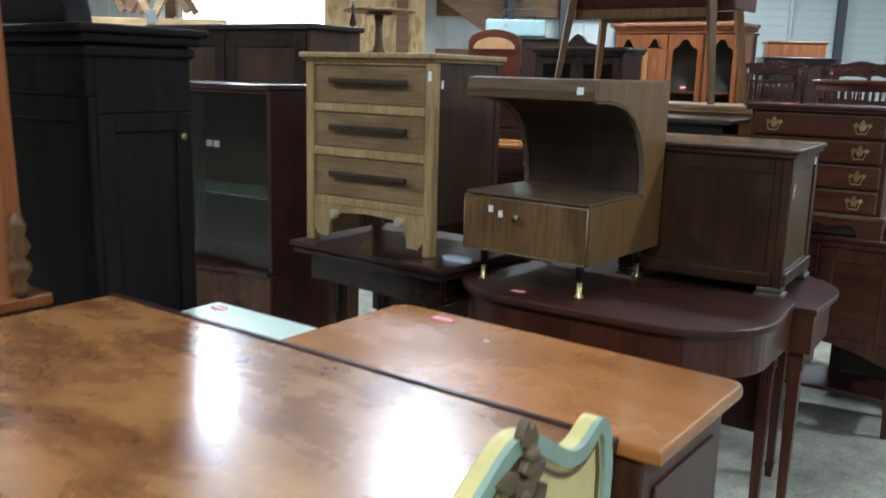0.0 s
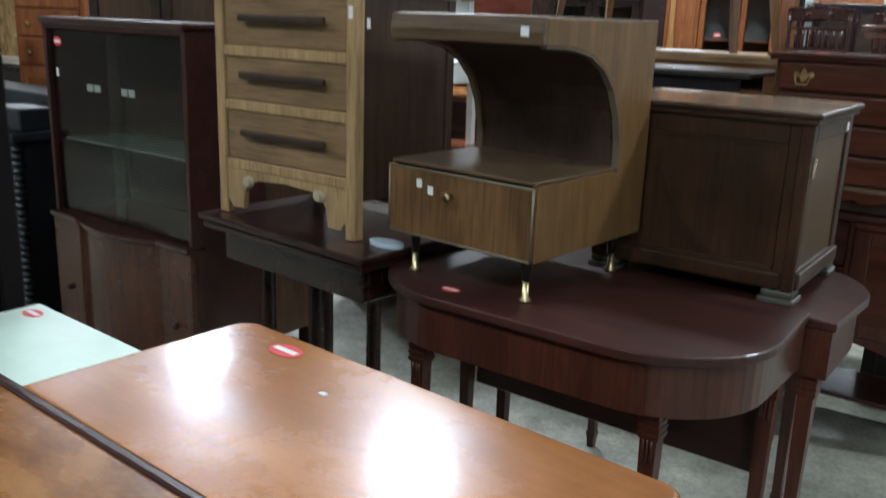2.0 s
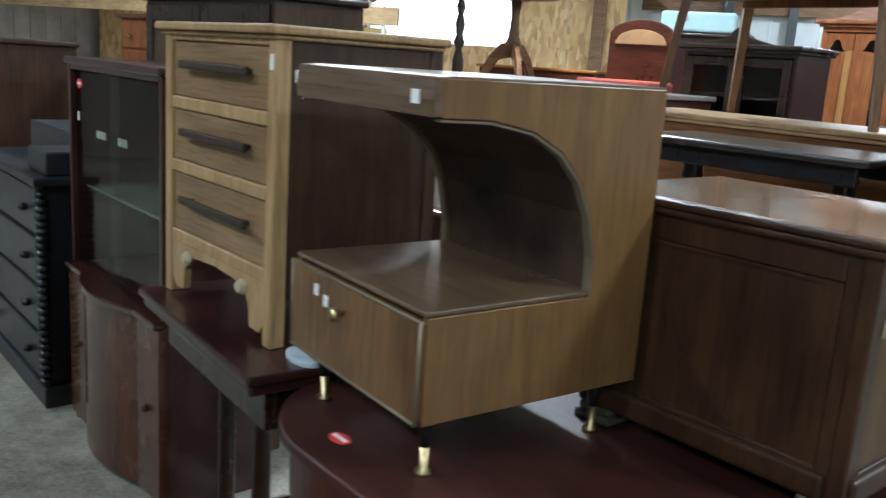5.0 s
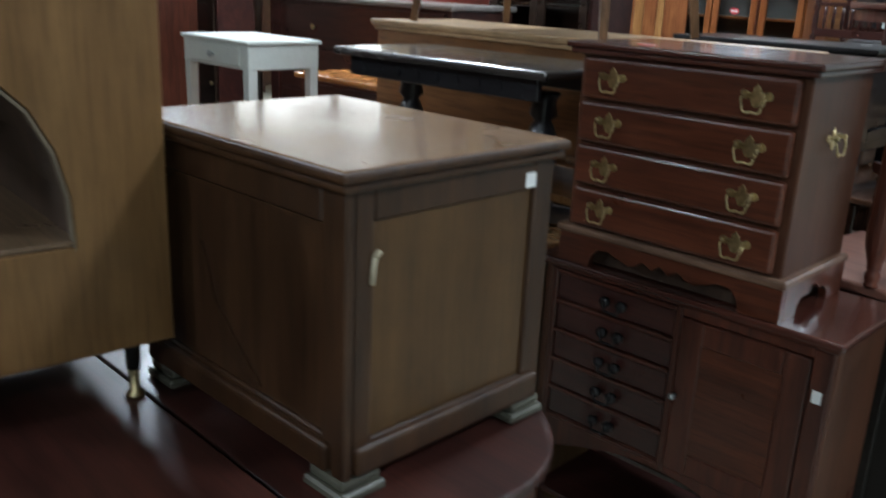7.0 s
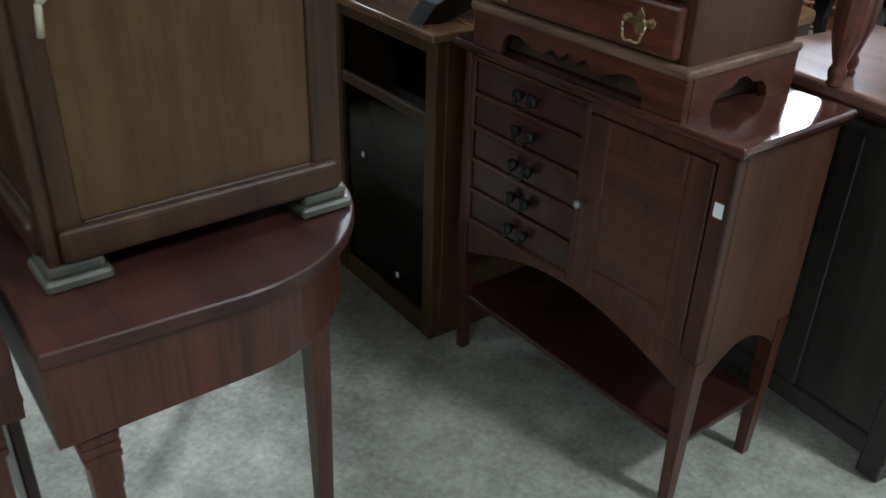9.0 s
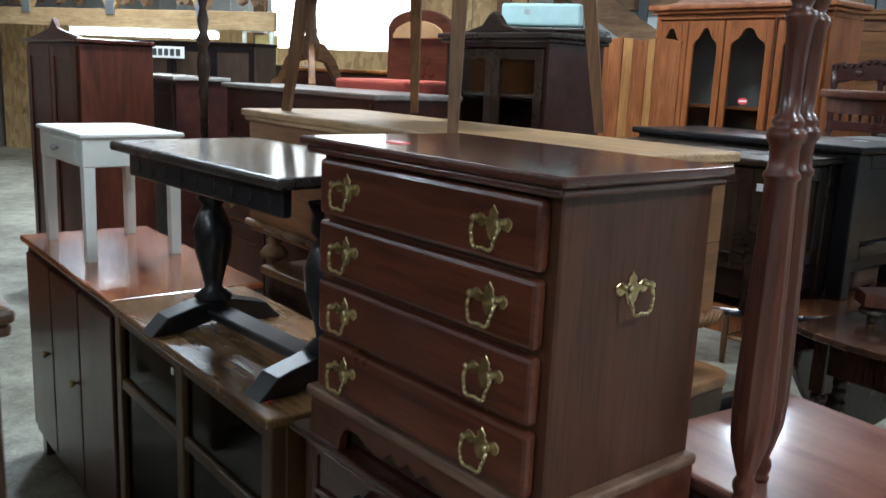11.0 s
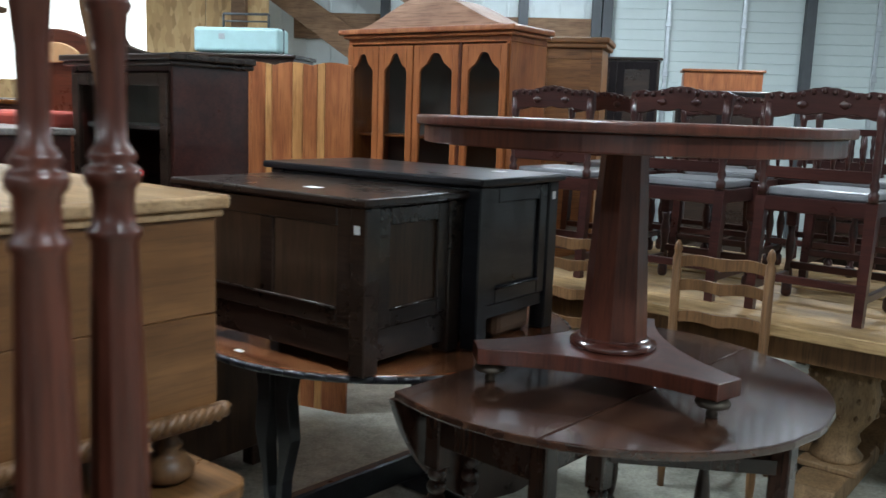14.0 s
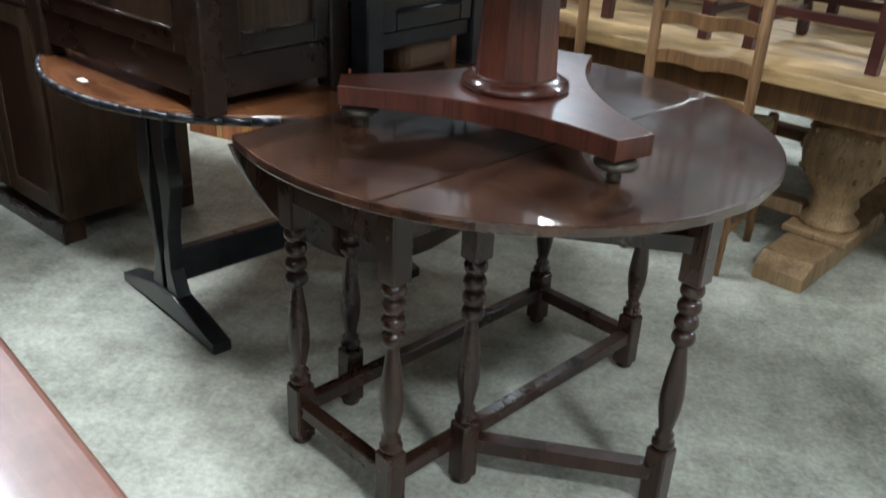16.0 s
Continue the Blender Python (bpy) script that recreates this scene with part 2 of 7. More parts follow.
COFFER_P = wood("coffer_panel", (0.05, 0.028, 0.016), (0.11, 0.06, 0.035), 0.34, "z")
PINE = wood("waxed_pine", (0.13, 0.05, 0.016), (0.28, 0.125, 0.045), 0.38, "x", figure=0.55)
REFECT = wood("bleached_oak", (0.33, 0.19, 0.075), (0.56, 0.37, 0.18), 0.45, "x", figure=0.55, wear=0.5)
PINE_END = wood("waxed_pine_end", (0.13, 0.052, 0.017), (0.27, 0.122, 0.043), 0.36, "y", figure=0.7, bump=0.04, pores=0.3)
WORN_RIM = wood("worn_cherry_rim", (0.10, 0.045, 0.026), (0.24, 0.14, 0.09), 0.35, "x", wear=0.5)
PINE_LID = wood("worn_pine_lid", (0.34, 0.19, 0.085), (0.56, 0.37, 0.20), 0.36, "x", figure=0.55, wear=0.4)
CEDAR_A = wood("red_cedar", (0.22, 0.06, 0.022), (0.46, 0.165, 0.06), 0.32, "z", figure=0.65)
CEDAR_B = wood("cedar_sapwood", (0.40, 0.165, 0.055), (0.58, 0.30, 0.11), 0.32, "z", figure=0.6)
HONEY = wood("honey_pine", (0.22, 0.060, 0.017), (0.37, 0.125, 0.040), 0.30, "z", figure=0.5)
RUSTIC = wood("rustic_elm", (0.10, 0.045, 0.017), (0.24, 0.12, 0.05), 0.42, "z")
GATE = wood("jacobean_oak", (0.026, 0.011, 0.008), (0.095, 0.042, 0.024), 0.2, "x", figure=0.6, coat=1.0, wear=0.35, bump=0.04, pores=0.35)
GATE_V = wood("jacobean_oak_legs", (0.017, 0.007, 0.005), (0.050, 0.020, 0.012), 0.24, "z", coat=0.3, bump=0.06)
REDPED = wood("red_mahogany", (0.055, 0.015, 0.009), (0.13, 0.036, 0.02), 0.30, "z", coat=0.2, bump=0.05)
TILT = wood("figured_mahogany", (0.10, 0.03, 0.012), (0.24, 0.09, 0.035), 0.2, "x", figure=0.7, coat=0.5)
LUMBER = wood("sawn_timber", (0.42, 0.26, 0.12), (0.62, 0.43, 0.23), 0.75, "x")
TRUSS = wood("old_truss", (0.14, 0.075, 0.042), (0.27, 0.16, 0.09), 0.75, "x")
RUSH = wood("woven_rush", (0.35, 0.26, 0.12), (0.58, 0.46, 0.25), 0.8, "x", scale=2)
BRASS = plain("aged_brass", (0.62, 0.50, 0.27), 0.30, 1.0, 0.5, 60)
TARNISH = plain("tarnished_castor", (0.10, 0.08, 0.06), 0.45, 0.7, 0.4, 40)
BLACK = plain("black_lacquer", (0.012, 0.012, 0.012), 0.4)
WHITE = plain("white_paint", (0.72, 0.75, 0.70), 0.4, spot=0.08)
MINT = plain("mint_paint", (0.60, 0.74, 0.63), 0.35, spot=0.08)
CREAM = plain("cream_paint", (0.74, 0.62, 0.26), 0.45, spot=0.15)
GREENTRIM = plain("sage_paint", (0.30, 0.42, 0.33), 0.45, spot=0.2)
BLUEBLACK = plain("blue_black_paint", (0.018, 0.022, 0.028), 0.38, spot=0.5, scale=7, bump=0.2)
TEAL = plain("pale_teal_vinyl", (0.42, 0.62, 0.62), 0.45, spot=0.08)
STICKER = plain("white_sticker", (0.85, 0.85, 0.83), 0.5, spot=0.03)
REDSTICK = plain("red_sticker", (0.75, 0.05, 0.06), 0.5, spot=0.05)
STEEL = plain("painted_steel", (0.58, 0.63, 0.63), 0.5, 0.0, 0.12, 3)
DOORSTEEL = plain("door_steel", (0.47, 0.53, 0.52), 0.45, 0.0, 0.08, 2)
# brown picked to cut grey bounce light, then lightened to give some fill
BROWNWALL = plain("bounce_brown_cladding", (0.30, 0.26, 0.225), 0.7, 0.0, 0.4, 2)
GALV = plain("galvanised", (0.45, 0.48, 0.5), 0.4, 0.8, 0.2, 20)
DARKSTEEL = plain("dark_steel", (0.06, 0.065, 0.07), 0.5, 0.3)
VELVET = plain("red_plush", (0.33, 0.05, 0.03), 0.85, spot=0.3)
LEATHER = plain("grey_leather", (0.19, 0.19, 0.20), 0.33, spot=0.2)
TAN = plain("tan_leather", (0.16, 0.085, 0.045), 0.5, spot=0.3)
GLASS = glass_pane("cabinet_glass", (0.78, 0.81, 0.78))
SLAB = concrete("concrete_floor")
OSB = chipboard("strand_board")
DAY = glow("daylight_window", (0.95, 1.0, 1.0), 3.0)
TUBE = glow("fluorescent_tube", (0.93, 1.0, 0.97), 9.0)
MIRROR = plain("silvered_mirror", (0.8, 0.82, 0.82), 0.04, 1.0, 0.02, 5, 0.0)


# ---- modelling helpers ----
def box(bm, x0, x1, y0, y1, z0, z1, bev=0.003, seg=1):
    vs = bmesh.ops.create_cube(bm, size=1.0)["verts"]
    for v in vs:
        v.co = Vector(((x0 + x1) / 2 + v.co.x * (x1 - x0), (y0 + y1) / 2 + v.co.y * (y1 - y0), (z0 + z1) / 2 + v.co.z * (z1 - z0)))
    bev = min(bev, 0.35 * min(abs(x1 - x0), abs(y1 - y0), abs(z1 - z0)))
    if bev > 0.0004:
        edges = list({e for v in vs for e in v.link_edges})
        bmesh.ops.bevel(bm, geom=edges, offset=bev, segments=seg, profile=0.5, affect="EDGES")
    return bm


def prism(bm, pts, a0, a1, axis="z", bev=0.0, seg=2):
    """A closed outline pushed along an axis. z: (x, y); y: (x, z); x: (y, z)."""
    put = {"z": lambda p, a: (p[0], p[1], a), "y": lambda p, a: (p[0], a, p[1]), "x": lambda p, a: (a, p[0], p[1])}[axis]
    lo = [bm.verts.new(put(p, a0)) for p in pts]
    hi = [bm.verts.new(put(p, a1)) for p in pts]
    f0, f1 = bm.faces.new(lo), bm.faces.new(hi)
    n = len(pts)
    made = [f0, f1] + [bm.faces.new((lo[i], lo[(i + 1) % n], hi[(i + 1) % n], hi[i])) for i in range(n)]
    bmesh.ops.recalc_face_normals(bm, faces=made)
    if bev:
        edges = list(f0.edges) + list(f1.edges)
        bmesh.ops.bevel(bm, geom=edges, offset=bev, segments=seg, profile=0.6, affect="EDGES")
    return bm


def lathe(bm, prof, cx=0.0, cy=0.0, n=18, squash=1.0):
    """Turned work: (radius, height) pairs, bottom to top."""
    rings = []
    for r, z in prof:
        rings.append([bm.verts.new((cx + r * math.cos(2 * math.pi * i / n), cy + squash * r * math.sin(2 * math.pi * i / n), z)) for i in range(n)])
    made = []
    for a, b in zip(rings, rings[1:]):
        made += [bm.faces.new((a[i], a[(i + 1) % n], b[(i + 1) % n], b[i])) for i in range(n)]
    made += [bm.faces.new(list(reversed(rings[0]))), bm.faces.new(rings[-1])]
    for f in made:
        f.smooth = True
    made[-1].smooth = made[-2].smooth = False
    return bm


def rod(bm, p, q, r0, r1=None, n=10, square=False):
    """A straight tapering bar between two points."""
    p, q = Vector(p), Vector(q)
    r1 = r0 if r1 is None else r1
    n = 4 if square else n
    m = (q - p).to_track_quat("Z", "Y").to_matrix()
    k = math.pi / 4 if square else 0
    s = math.sqrt(2) if square else 1
    ring = lambda c, r: [bm.verts.new(c + m @ Vector((s * r * math.cos(k + 2 * math.pi * i / n), s * r * math.sin(k + 2 * math.pi * i / n), 0))) for i in range(n)]
    a, b = ring(p, r0), ring(q, r1)
    made = [bm.faces.new((a[i], a[(i + 1) % n], b[(i + 1) % n], b[i])) for i in range(n)]
    for f in made:
        f.smooth = not square
    bm.faces.new(list(reversed(a)))
    bm.faces.new(b)
    return bm


def tube(bm, pts, r, n=8):
    for a, b in zip(pts, pts[1:]):
        rod(bm, a, b, r, r, n)
    return bm


def ellipse(a, b, n=48, t0=0.0, t1=2 * math.pi, cx=0.0, cy=0.0, closed=True):
    k = n if closed else n - 1
    return [(cx + a * math.cos(t0 + (t1 - t0) * i / k), cy + b * math.sin(t0 + (t1 - t0) * i / k)) for i in range(n)]


def bead(bm, pts, r, n=6):
    """A thin moulding run along a closed outline of 3D points."""
    return tube(bm, list(pts) + [pts[0]], r, n)


def thing(name, label, category, x, y, z=0.0, yaw=0.0, group="", kind=""):
    ob = new(name)
    ob.empty_display_size = 0.1
    ob.matrix_world = pose(x, y, z, 0, 0, yaw)
    return tagged(ob, label, category, group, kind)


def part(owner, name, bm, mat, label="", at=None):
    me = bpy.data.meshes.new(name)
    bm.to_mesh(me)
    bm.free()
    me.materials.append(mat)
    ob = new(name, me)
    ob.parent = owner
    if at is not None:
        ob.matrix_basis = at
    return tagged(ob, label)


def again(ob, m):
    """The same part once more, on the same mesh."""
    c = ob.copy()
    scene.collection.objects.link(c)
    c.matrix_basis = m
    return c


def solid(name, bm, mat, kind="", label="", category=""):
    me = bpy.data.meshes.new(name)
    bm.to_mesh(me)
    bm.free()
    me.materials.append(mat)
    return tagged(new(name, me), label, category, kind=kind)


N = bmesh.new


def sticker(owner, x, y, z, w=0.016, h=0.018, face="front", mat=None):
    bm = N()
    if face == "front":
        box(bm, x - w / 2, x + w / 2, y - 0.0012, y + 0.0002, z - h / 2, z + h / 2, 0.0003)
    elif face == "side":
        box(bm, x - 0.0002, x + 0.0012, y - w / 2, y + w / 2, z - h / 2, z + h / 2, 0.0003)
    else:
        box(bm, x - w / 2, x + w / 2, y - h / 2, y + h / 2, z - 0.0002, z + 0.0012, 0.0003)
    return part(owner, "price_sticker", bm, mat or STICKER, "small price sticker")


def round_label(owner, x, y, z, r=0.03, face="top"):
    """Round red sale label with a pale band of unreadable print."""
    bm = N()
    e = ellipse(r, r * 0.62, 20, cx=x, cy=y if face == "top" else z)
    prism(bm, e, z if face == "top" else y, z + 0.001 if face == "top" else y - 0.001, "z" if face == "top" else "y")
    part(owner, "sale_label", bm, REDSTICK, "round red sale label")
    bm = N()
    if face == "top":
        box(bm, x - r * 0.75, x + r * 0.75, y - r * 0.17, y + r * 0.17, z + 0.0008, z + 0.0016, 0)
    else:
        box(bm, x - r * 0.75, x + r * 0.75, y - 0.0016, y - 0.0008, z - r * 0.17, z + r * 0.17, 0)
    part(owner, "label_band", bm, STICKER)


def framed_panel(fr, pn, x0, x1, y, z0, z1, rail, deep=0.008, thick=0.02, mullions=0):
    """Rails and stiles into fr, sunk panels into pn, on a face that looks along -y."""
    box(fr, x0, x0 + rail, y, y + thick, z0, z1)
    box(fr, x1 - rail, x1, y, y + thick, z0, z1)
    box(fr, x0 + rail, x1 - rail, y, y + thick, z0, z0 + rail)
    box(fr, x0 + rail, x1 - rail, y, y + thick, z1 - rail, z1)
    for i in range(mullions):
        c = x0 + (x1 - x0) * (i + 1) / (mullions + 1)
        box(fr, c - rail / 2, c + rail / 2, y + 0.0005, y + thick, z0 + rail, z1 - rail)
    box(pn, x0 + rail, x1 - rail, y + deep, y + thick, z0 + rail, z1 - rail, 0)


# ---- the building ----
X0, X1, Y0, Y1, ZC = -8.5, 10.5, -4.0, 14.2, 4.3
solid("floor", box(N(), X0, X1, Y0, Y1, -0.12, 0.0, 0), SLAB, "structure", "stained grey concrete warehouse floor", "floor")
roof = N()
box(roof, X0, X1, Y0, Y1, ZC + 0.25, ZC + 0.37, 0)
for i in range(37):
    x = X0 + 0.25 + i * 0.5
    box(roof, x, x + 0.06, Y0, Y1, ZC + 0.2, ZC + 0.26, 0.01)
solid("ceiling", roof, plain("roof_sheet", (0.62, 0.66, 0.66), 0.5), "structure", "pale ribbed metal roof sheeting", "ceiling")


def ribbed_wall(name, x0, y0, x1, y1, mat, z0=0.0, z1=ZC + 0.2, pitch=0.30):
    """Sheet metal cladding with upright ribs, on a straight run."""
    d = Vector((x1 - x0, y1 - y0, 0))
    n, ln = d.normalized(), d.length
    bm = N()
    box(bm, 0, ln, 0, 0.04, z0, z1, 0)
    k = int(ln / pitch)
    for i in range(k):
        box(bm, i * pitch + 0.1, i * pitch + 0.13, -0.014, 0.001, z0, z1, 0.004)
    ob = solid(name, bm, mat, "structure", "pale ribbed metal wall cladding", "wall")
    ob.matrix_world = Matrix.Translation((x0, y0, 0)) @ Matrix.Rotation(math.atan2(n.y, n.x), 4, "Z")
    return ob


ribbed_wall("wall_north", X0, Y1, X1, Y1, STEEL)
ribbed_wall("wall_east", X1, Y1, X1, Y0, STEEL)
# Unseen south wall, pale so that it bounces fill onto the furniture fronts.
ribbed_wall("wall_south", X1, Y0, X0, Y0, STEEL)
# West wall's brown is set by how much light it should bounce.
ribbed_wall("wall_west", X0, Y0, X0, Y1, BROWNWALL)

# timber girts and posts on the far wall
girts = thing("wall_framing", "brown timber girts and posts on metal wall", "framing", 0, Y1 - 0.02, 0, 0, kind="structure")
bm = N()
for z, t in ((0.9, 0.14), (1.62, 0.12), (2.22, 0.30), (2.86, 0.14), (3.5, 0.14)):
    box(bm, -0.1, 3.4, -0.09, -0.03, z, z + t, 0.004)
part(girts, "girt", bm, TRUSS)
for x in (0.95, 1.72, 2.55, 3.38):
    part(girts, "post", box(N(), x, x + 0.11, -0.17, -0.095, 0, ZC, 0.004), DARKSTEEL, "dark upright post")

# roll-up door with ribbed slats and dark guides
door = thing("roller_door", "pale blue-grey ribbed steel roller door, closed", "roller door", 0, Y1 - 0.06, 0, 0, kind="structure")
slat = part(door, "slat", box(N(), 3.55, 9.8, -0.05, 0.0, 0.0, 0.1145, 0.005), DOORSTEEL)
for i in range(1, 32):
    again(slat, pose(0, 0, i * 0.115))
bm = N()
for x in (3.5, 5.72, 7.6, 9.75):
    box(bm, x, x + 0.11, -0.16, -0.06, 0, 3.8, 0.004)
part(door, "guide", bm, DARKSTEEL, "dark steel door guide")
bm = N()
for x in (4.22, 5.05, 6.5, 8.4):
    box(bm, x, x + 0.045, -0.085, -0.055, 0, 3.7, 0.003)
    for z in (1.0, 1.9, 2.45, 3.1):
        box(bm, x - 0.01, x + 0.055, -0.1, -0.086, z, z + 0.06, 0.003)
part(door, "stile", bm, GALV, "galvanised door stile with hinges")

# strand-board partition with the bright window
part_wall = thing("partition_wall", "strand-board partition with timber post", "partition", 0, 13.5, 0, 0, kind="structure")
for (a, b, z0, z1) in ((-8.3, -5.95, 0, 1.95), (-5.95, -3.76, 0, 1.95), (-3.75, -1.66, 0, 1.62), (-1.65, -0.95, 0, 2.60), (-0.945, -0.22, 0, 2.60), (-1.65, -0.22, 2.604, 4.3), (-3.75, -1.66, 2.95, 4.3)):
    part(part_wall, "board", box(N(), a, b - 0.004, 0, 0.02, z0, z1, 0.002), OSB)
part(part_wall, "post", box(N(), -0.62, -0.46, -0.10, -0.002, 0, 4.4, 0.005), TRUSS)
part(part_wall, "post", box(N(), -3.92, -3.76, -0.10, -0.002, 0, 4.4, 0.005), TRUSS)
bm = N()
box(bm, -3.75, -1.66, -0.03, 0.0, 2.90, 2.948, 0.003)
box(bm, -3.75, -3.69, -0.03, 0.0, 1.622, 2.899, 0.003)
part(part_wall, "window_frame", bm, WHITE)
win = solid("window_1", box(N(), -3.74, -1.67, 13.53, 13.55, 1.60, 2.94, 0), DAY, "structure", "overexposed bright daylight window", "window")

# loft: timber beam, trusses and diagonal braces
loft = thing("loft_truss", "sawn timber loft beam with truss webs", "truss", 0.4, 2.1, 0.14, 0, kind="structure")
bm = N()
box(bm, -8.6, -2.9, 9.4, 9.46, 1.60, 1.80, 0.004)
part(loft, "beam", bm, LUMBER, "pale sawn timber beam")
bm = N()
for x in (-7.4, -6.2, -5.0, -3.8):
    rod(bm, (x, 9.43, 1.8), (x + 0.55, 9.43, 2.75), 0.04, 0.04, square=True)
    rod(bm, (x, 9.43, 1.8), (x - 0.55, 9.43, 2.75), 0.04, 0.04, square=True)
part(loft, "web", bm, LUMBER)
bm = N()
for y in (9.7, 10.0):
    for x in (-8.0, -7.0, -6.0, -5.0, -4.2):
        rod(bm, (x, y, 1.9), (x + 0.7, y, 3.0), 0.05, 0.05, square=True)
        rod(bm, (x + 0.75, y, 1.9), (x + 0.05, y, 3.0), 0.04, 0.04, square=True)
    box(bm, -8.4, -3.2, y - 0.04, y + 0.04, 2.95, 3.07, 0.004)
part(loft, "brace", bm, TRUSS)
bm = N()
for x in (-6.26, -5.06, -3.86):
    box(bm, x, x + 0.12, 9.385, 9.399, 1.74, 1.9, 0.002)
part(loft, "plate", bm, GALV, "galvanised truss plate")
stair = thing("stair_stringer", "brown timber diagonal stair stringer", "stair", 0, 13.9, 0, 0, kind="structure")
part(stair, "stringer", prism(N(), [(-0.95, 3.35), (-0.95, 3.05), (1.15, 1.62), (1.4, 1.70), (1.4, 1.86)], -0.06, 0.0, "y", 0.004), TRUSS)
part(stair, "handrail", prism(N(), [(0.1, 3.65), (0.1, 3.40), (1.4, 2.52), (1.4, 2.72)], -0.12, -0.07, "y", 0.004), TRUSS)

# roof trusses across the hall
for y in (4.5, 7.2, 10.2):
    tr = thing("roof_truss", "brown timber roof truss under the ceiling", "truss", 0, y, 0, 0, "roof trusses", "structure")
    bm = N()
    box(bm, X0, X1, -0.04, 0.04, 3.7, 3.85, 0.004)
    part(tr, "chord", bm, TRUSS)
    bm = N()
    for i in range(16):
        x = X0 + 0.6 + i * 1.15
        rod(bm, (x, 0, 3.85), (x + 0.55, 0, 4.5), 0.04, 0.04, square=True)
        rod(bm, (x + 1.1, 0, 3.85), (x + 0.6, 0, 4.5), 0.04, 0.04, square=True)
    part(tr, "web", bm, TRUSS)

# high-bay lamps and added fill: spun reflectors on rods, in rows along the hall
# Tabletop reflections place the first three; the rest are added, unseen fill lamps.
LAMPS_AND_FILL = ((0.2, 7.1, 150), (-2.05, 8.9, 150), (2.7, 12.1, 110), (4.95, 10.3, 115), (2.45, 5.3, 50), (7.2, 8.5, 150),
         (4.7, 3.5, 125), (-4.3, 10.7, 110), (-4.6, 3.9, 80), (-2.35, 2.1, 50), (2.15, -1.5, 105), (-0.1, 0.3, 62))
for x, y, power in LAMPS_AND_FILL:
    fx = thing("high_bay_lamp", "unseen white high-bay or fill lamp hanging from the roof", "lamp", x, y, 3.55, 0, "high-bay lamps")
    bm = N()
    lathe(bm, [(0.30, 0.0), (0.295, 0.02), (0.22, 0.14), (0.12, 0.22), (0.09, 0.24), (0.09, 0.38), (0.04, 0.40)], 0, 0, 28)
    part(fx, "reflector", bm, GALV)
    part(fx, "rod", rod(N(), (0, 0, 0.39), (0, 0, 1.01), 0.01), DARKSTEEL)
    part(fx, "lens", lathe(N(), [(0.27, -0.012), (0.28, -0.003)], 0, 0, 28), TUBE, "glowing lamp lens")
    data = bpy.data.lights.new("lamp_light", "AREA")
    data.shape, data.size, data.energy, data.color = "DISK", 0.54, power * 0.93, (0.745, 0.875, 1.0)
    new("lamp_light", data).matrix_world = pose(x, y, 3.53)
    # added uplight above the closed fixture: brightens the roof, lifts dark areas
    data = bpy.data.lights.new("added_uplight", "AREA")
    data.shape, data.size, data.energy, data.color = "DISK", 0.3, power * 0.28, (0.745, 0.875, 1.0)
    new("added_uplight", data).matrix_world = pose(x, y, 3.98, 180)


bar = thing("strip_light", "fluorescent batten with white diffuser under loft beam", "strip light", -4.2, 11.53, 1.74, 0)
part(bar, "tray", box(N(), -1.0, 1.0, -0.03, 0.03, -0.022, 0.0, 0.003), WHITE)
part(bar, "diffuser", box(N(), -0.98, 0.98, -0.045, 0.045, -0.095, -0.0225, 0.018, 3), TUBE, "glowing white diffuser")


# ---- furniture: row along the aisle ----
def foreground_desk():
    ob = thing("desk", "burr walnut desk with glossy moulded top", "desk", -0.235, 2.80, 0, -34)
    w, d, h = 1.25, 0.66, 0.86
    bm = N()
    prism(bm, [(0.02, 0), (w - 0.02, 0), (w, -0.02), (w, -d), (0, -d), (0, -0.02)], h - 0.022, h, "z", 0.006)
    part(ob, "top", bm, BURR)
    bm = N()
    box(bm, -0.004, w, -0.012, 0.006, h - 0.02, h + 0.004, 0.005, 2)
    box(bm, -0.012, w + 0.012, -d - 0.012, -0.03, h - 0.05, h - 0.024, 0.009, 2)
    box(bm, -0.018, w + 0.018, -d - 0.022, -d + 0.03, h - 0.075, h - 0.052, 0.008, 2)
    part(ob, "moulding", bm, MAHOG_DK)
    bm = N()
    box(bm, 0.02, w - 0.02, -d + 0.02, -0.02, 0.08, h - 0.052)
    for x in (0.02, w - 0.10):
        box(bm, x, x + 0.08, -d + 0.01, -d + 0.09, 0, 0.08)
        box(bm, x, x + 0.08, -0.09, -0.02, 0, 0.08)
    part(ob, "body", bm, MAHOG_DK)
    bm = N()
    for i in range(3):
        box(bm, 0.06, w - 0.06, -d + 0.006, -d + 0.02, 0.12 + i * 0.225, 0.33 + i * 0.225, 0.006, 2)
    part(ob, "drawer", bm, WALNUT)
    hd = None
    for i in range(3):
        for x in (0.3, w - 0.3):
            if hd is None:
                hd = part(ob, "handle", tube(N(), [(-0.05, 0, 0), (-0.045, -0.026, -0.015), (0.045, -0.026, -0.015), (0.05, 0, 0)], 0.005), BRASS, at=pose(x, -d + 0.006, 0.24 + i * 0.225))
            else:
                again(hd, pose(x, -d + 0.006, 0.24 + i * 0.225))


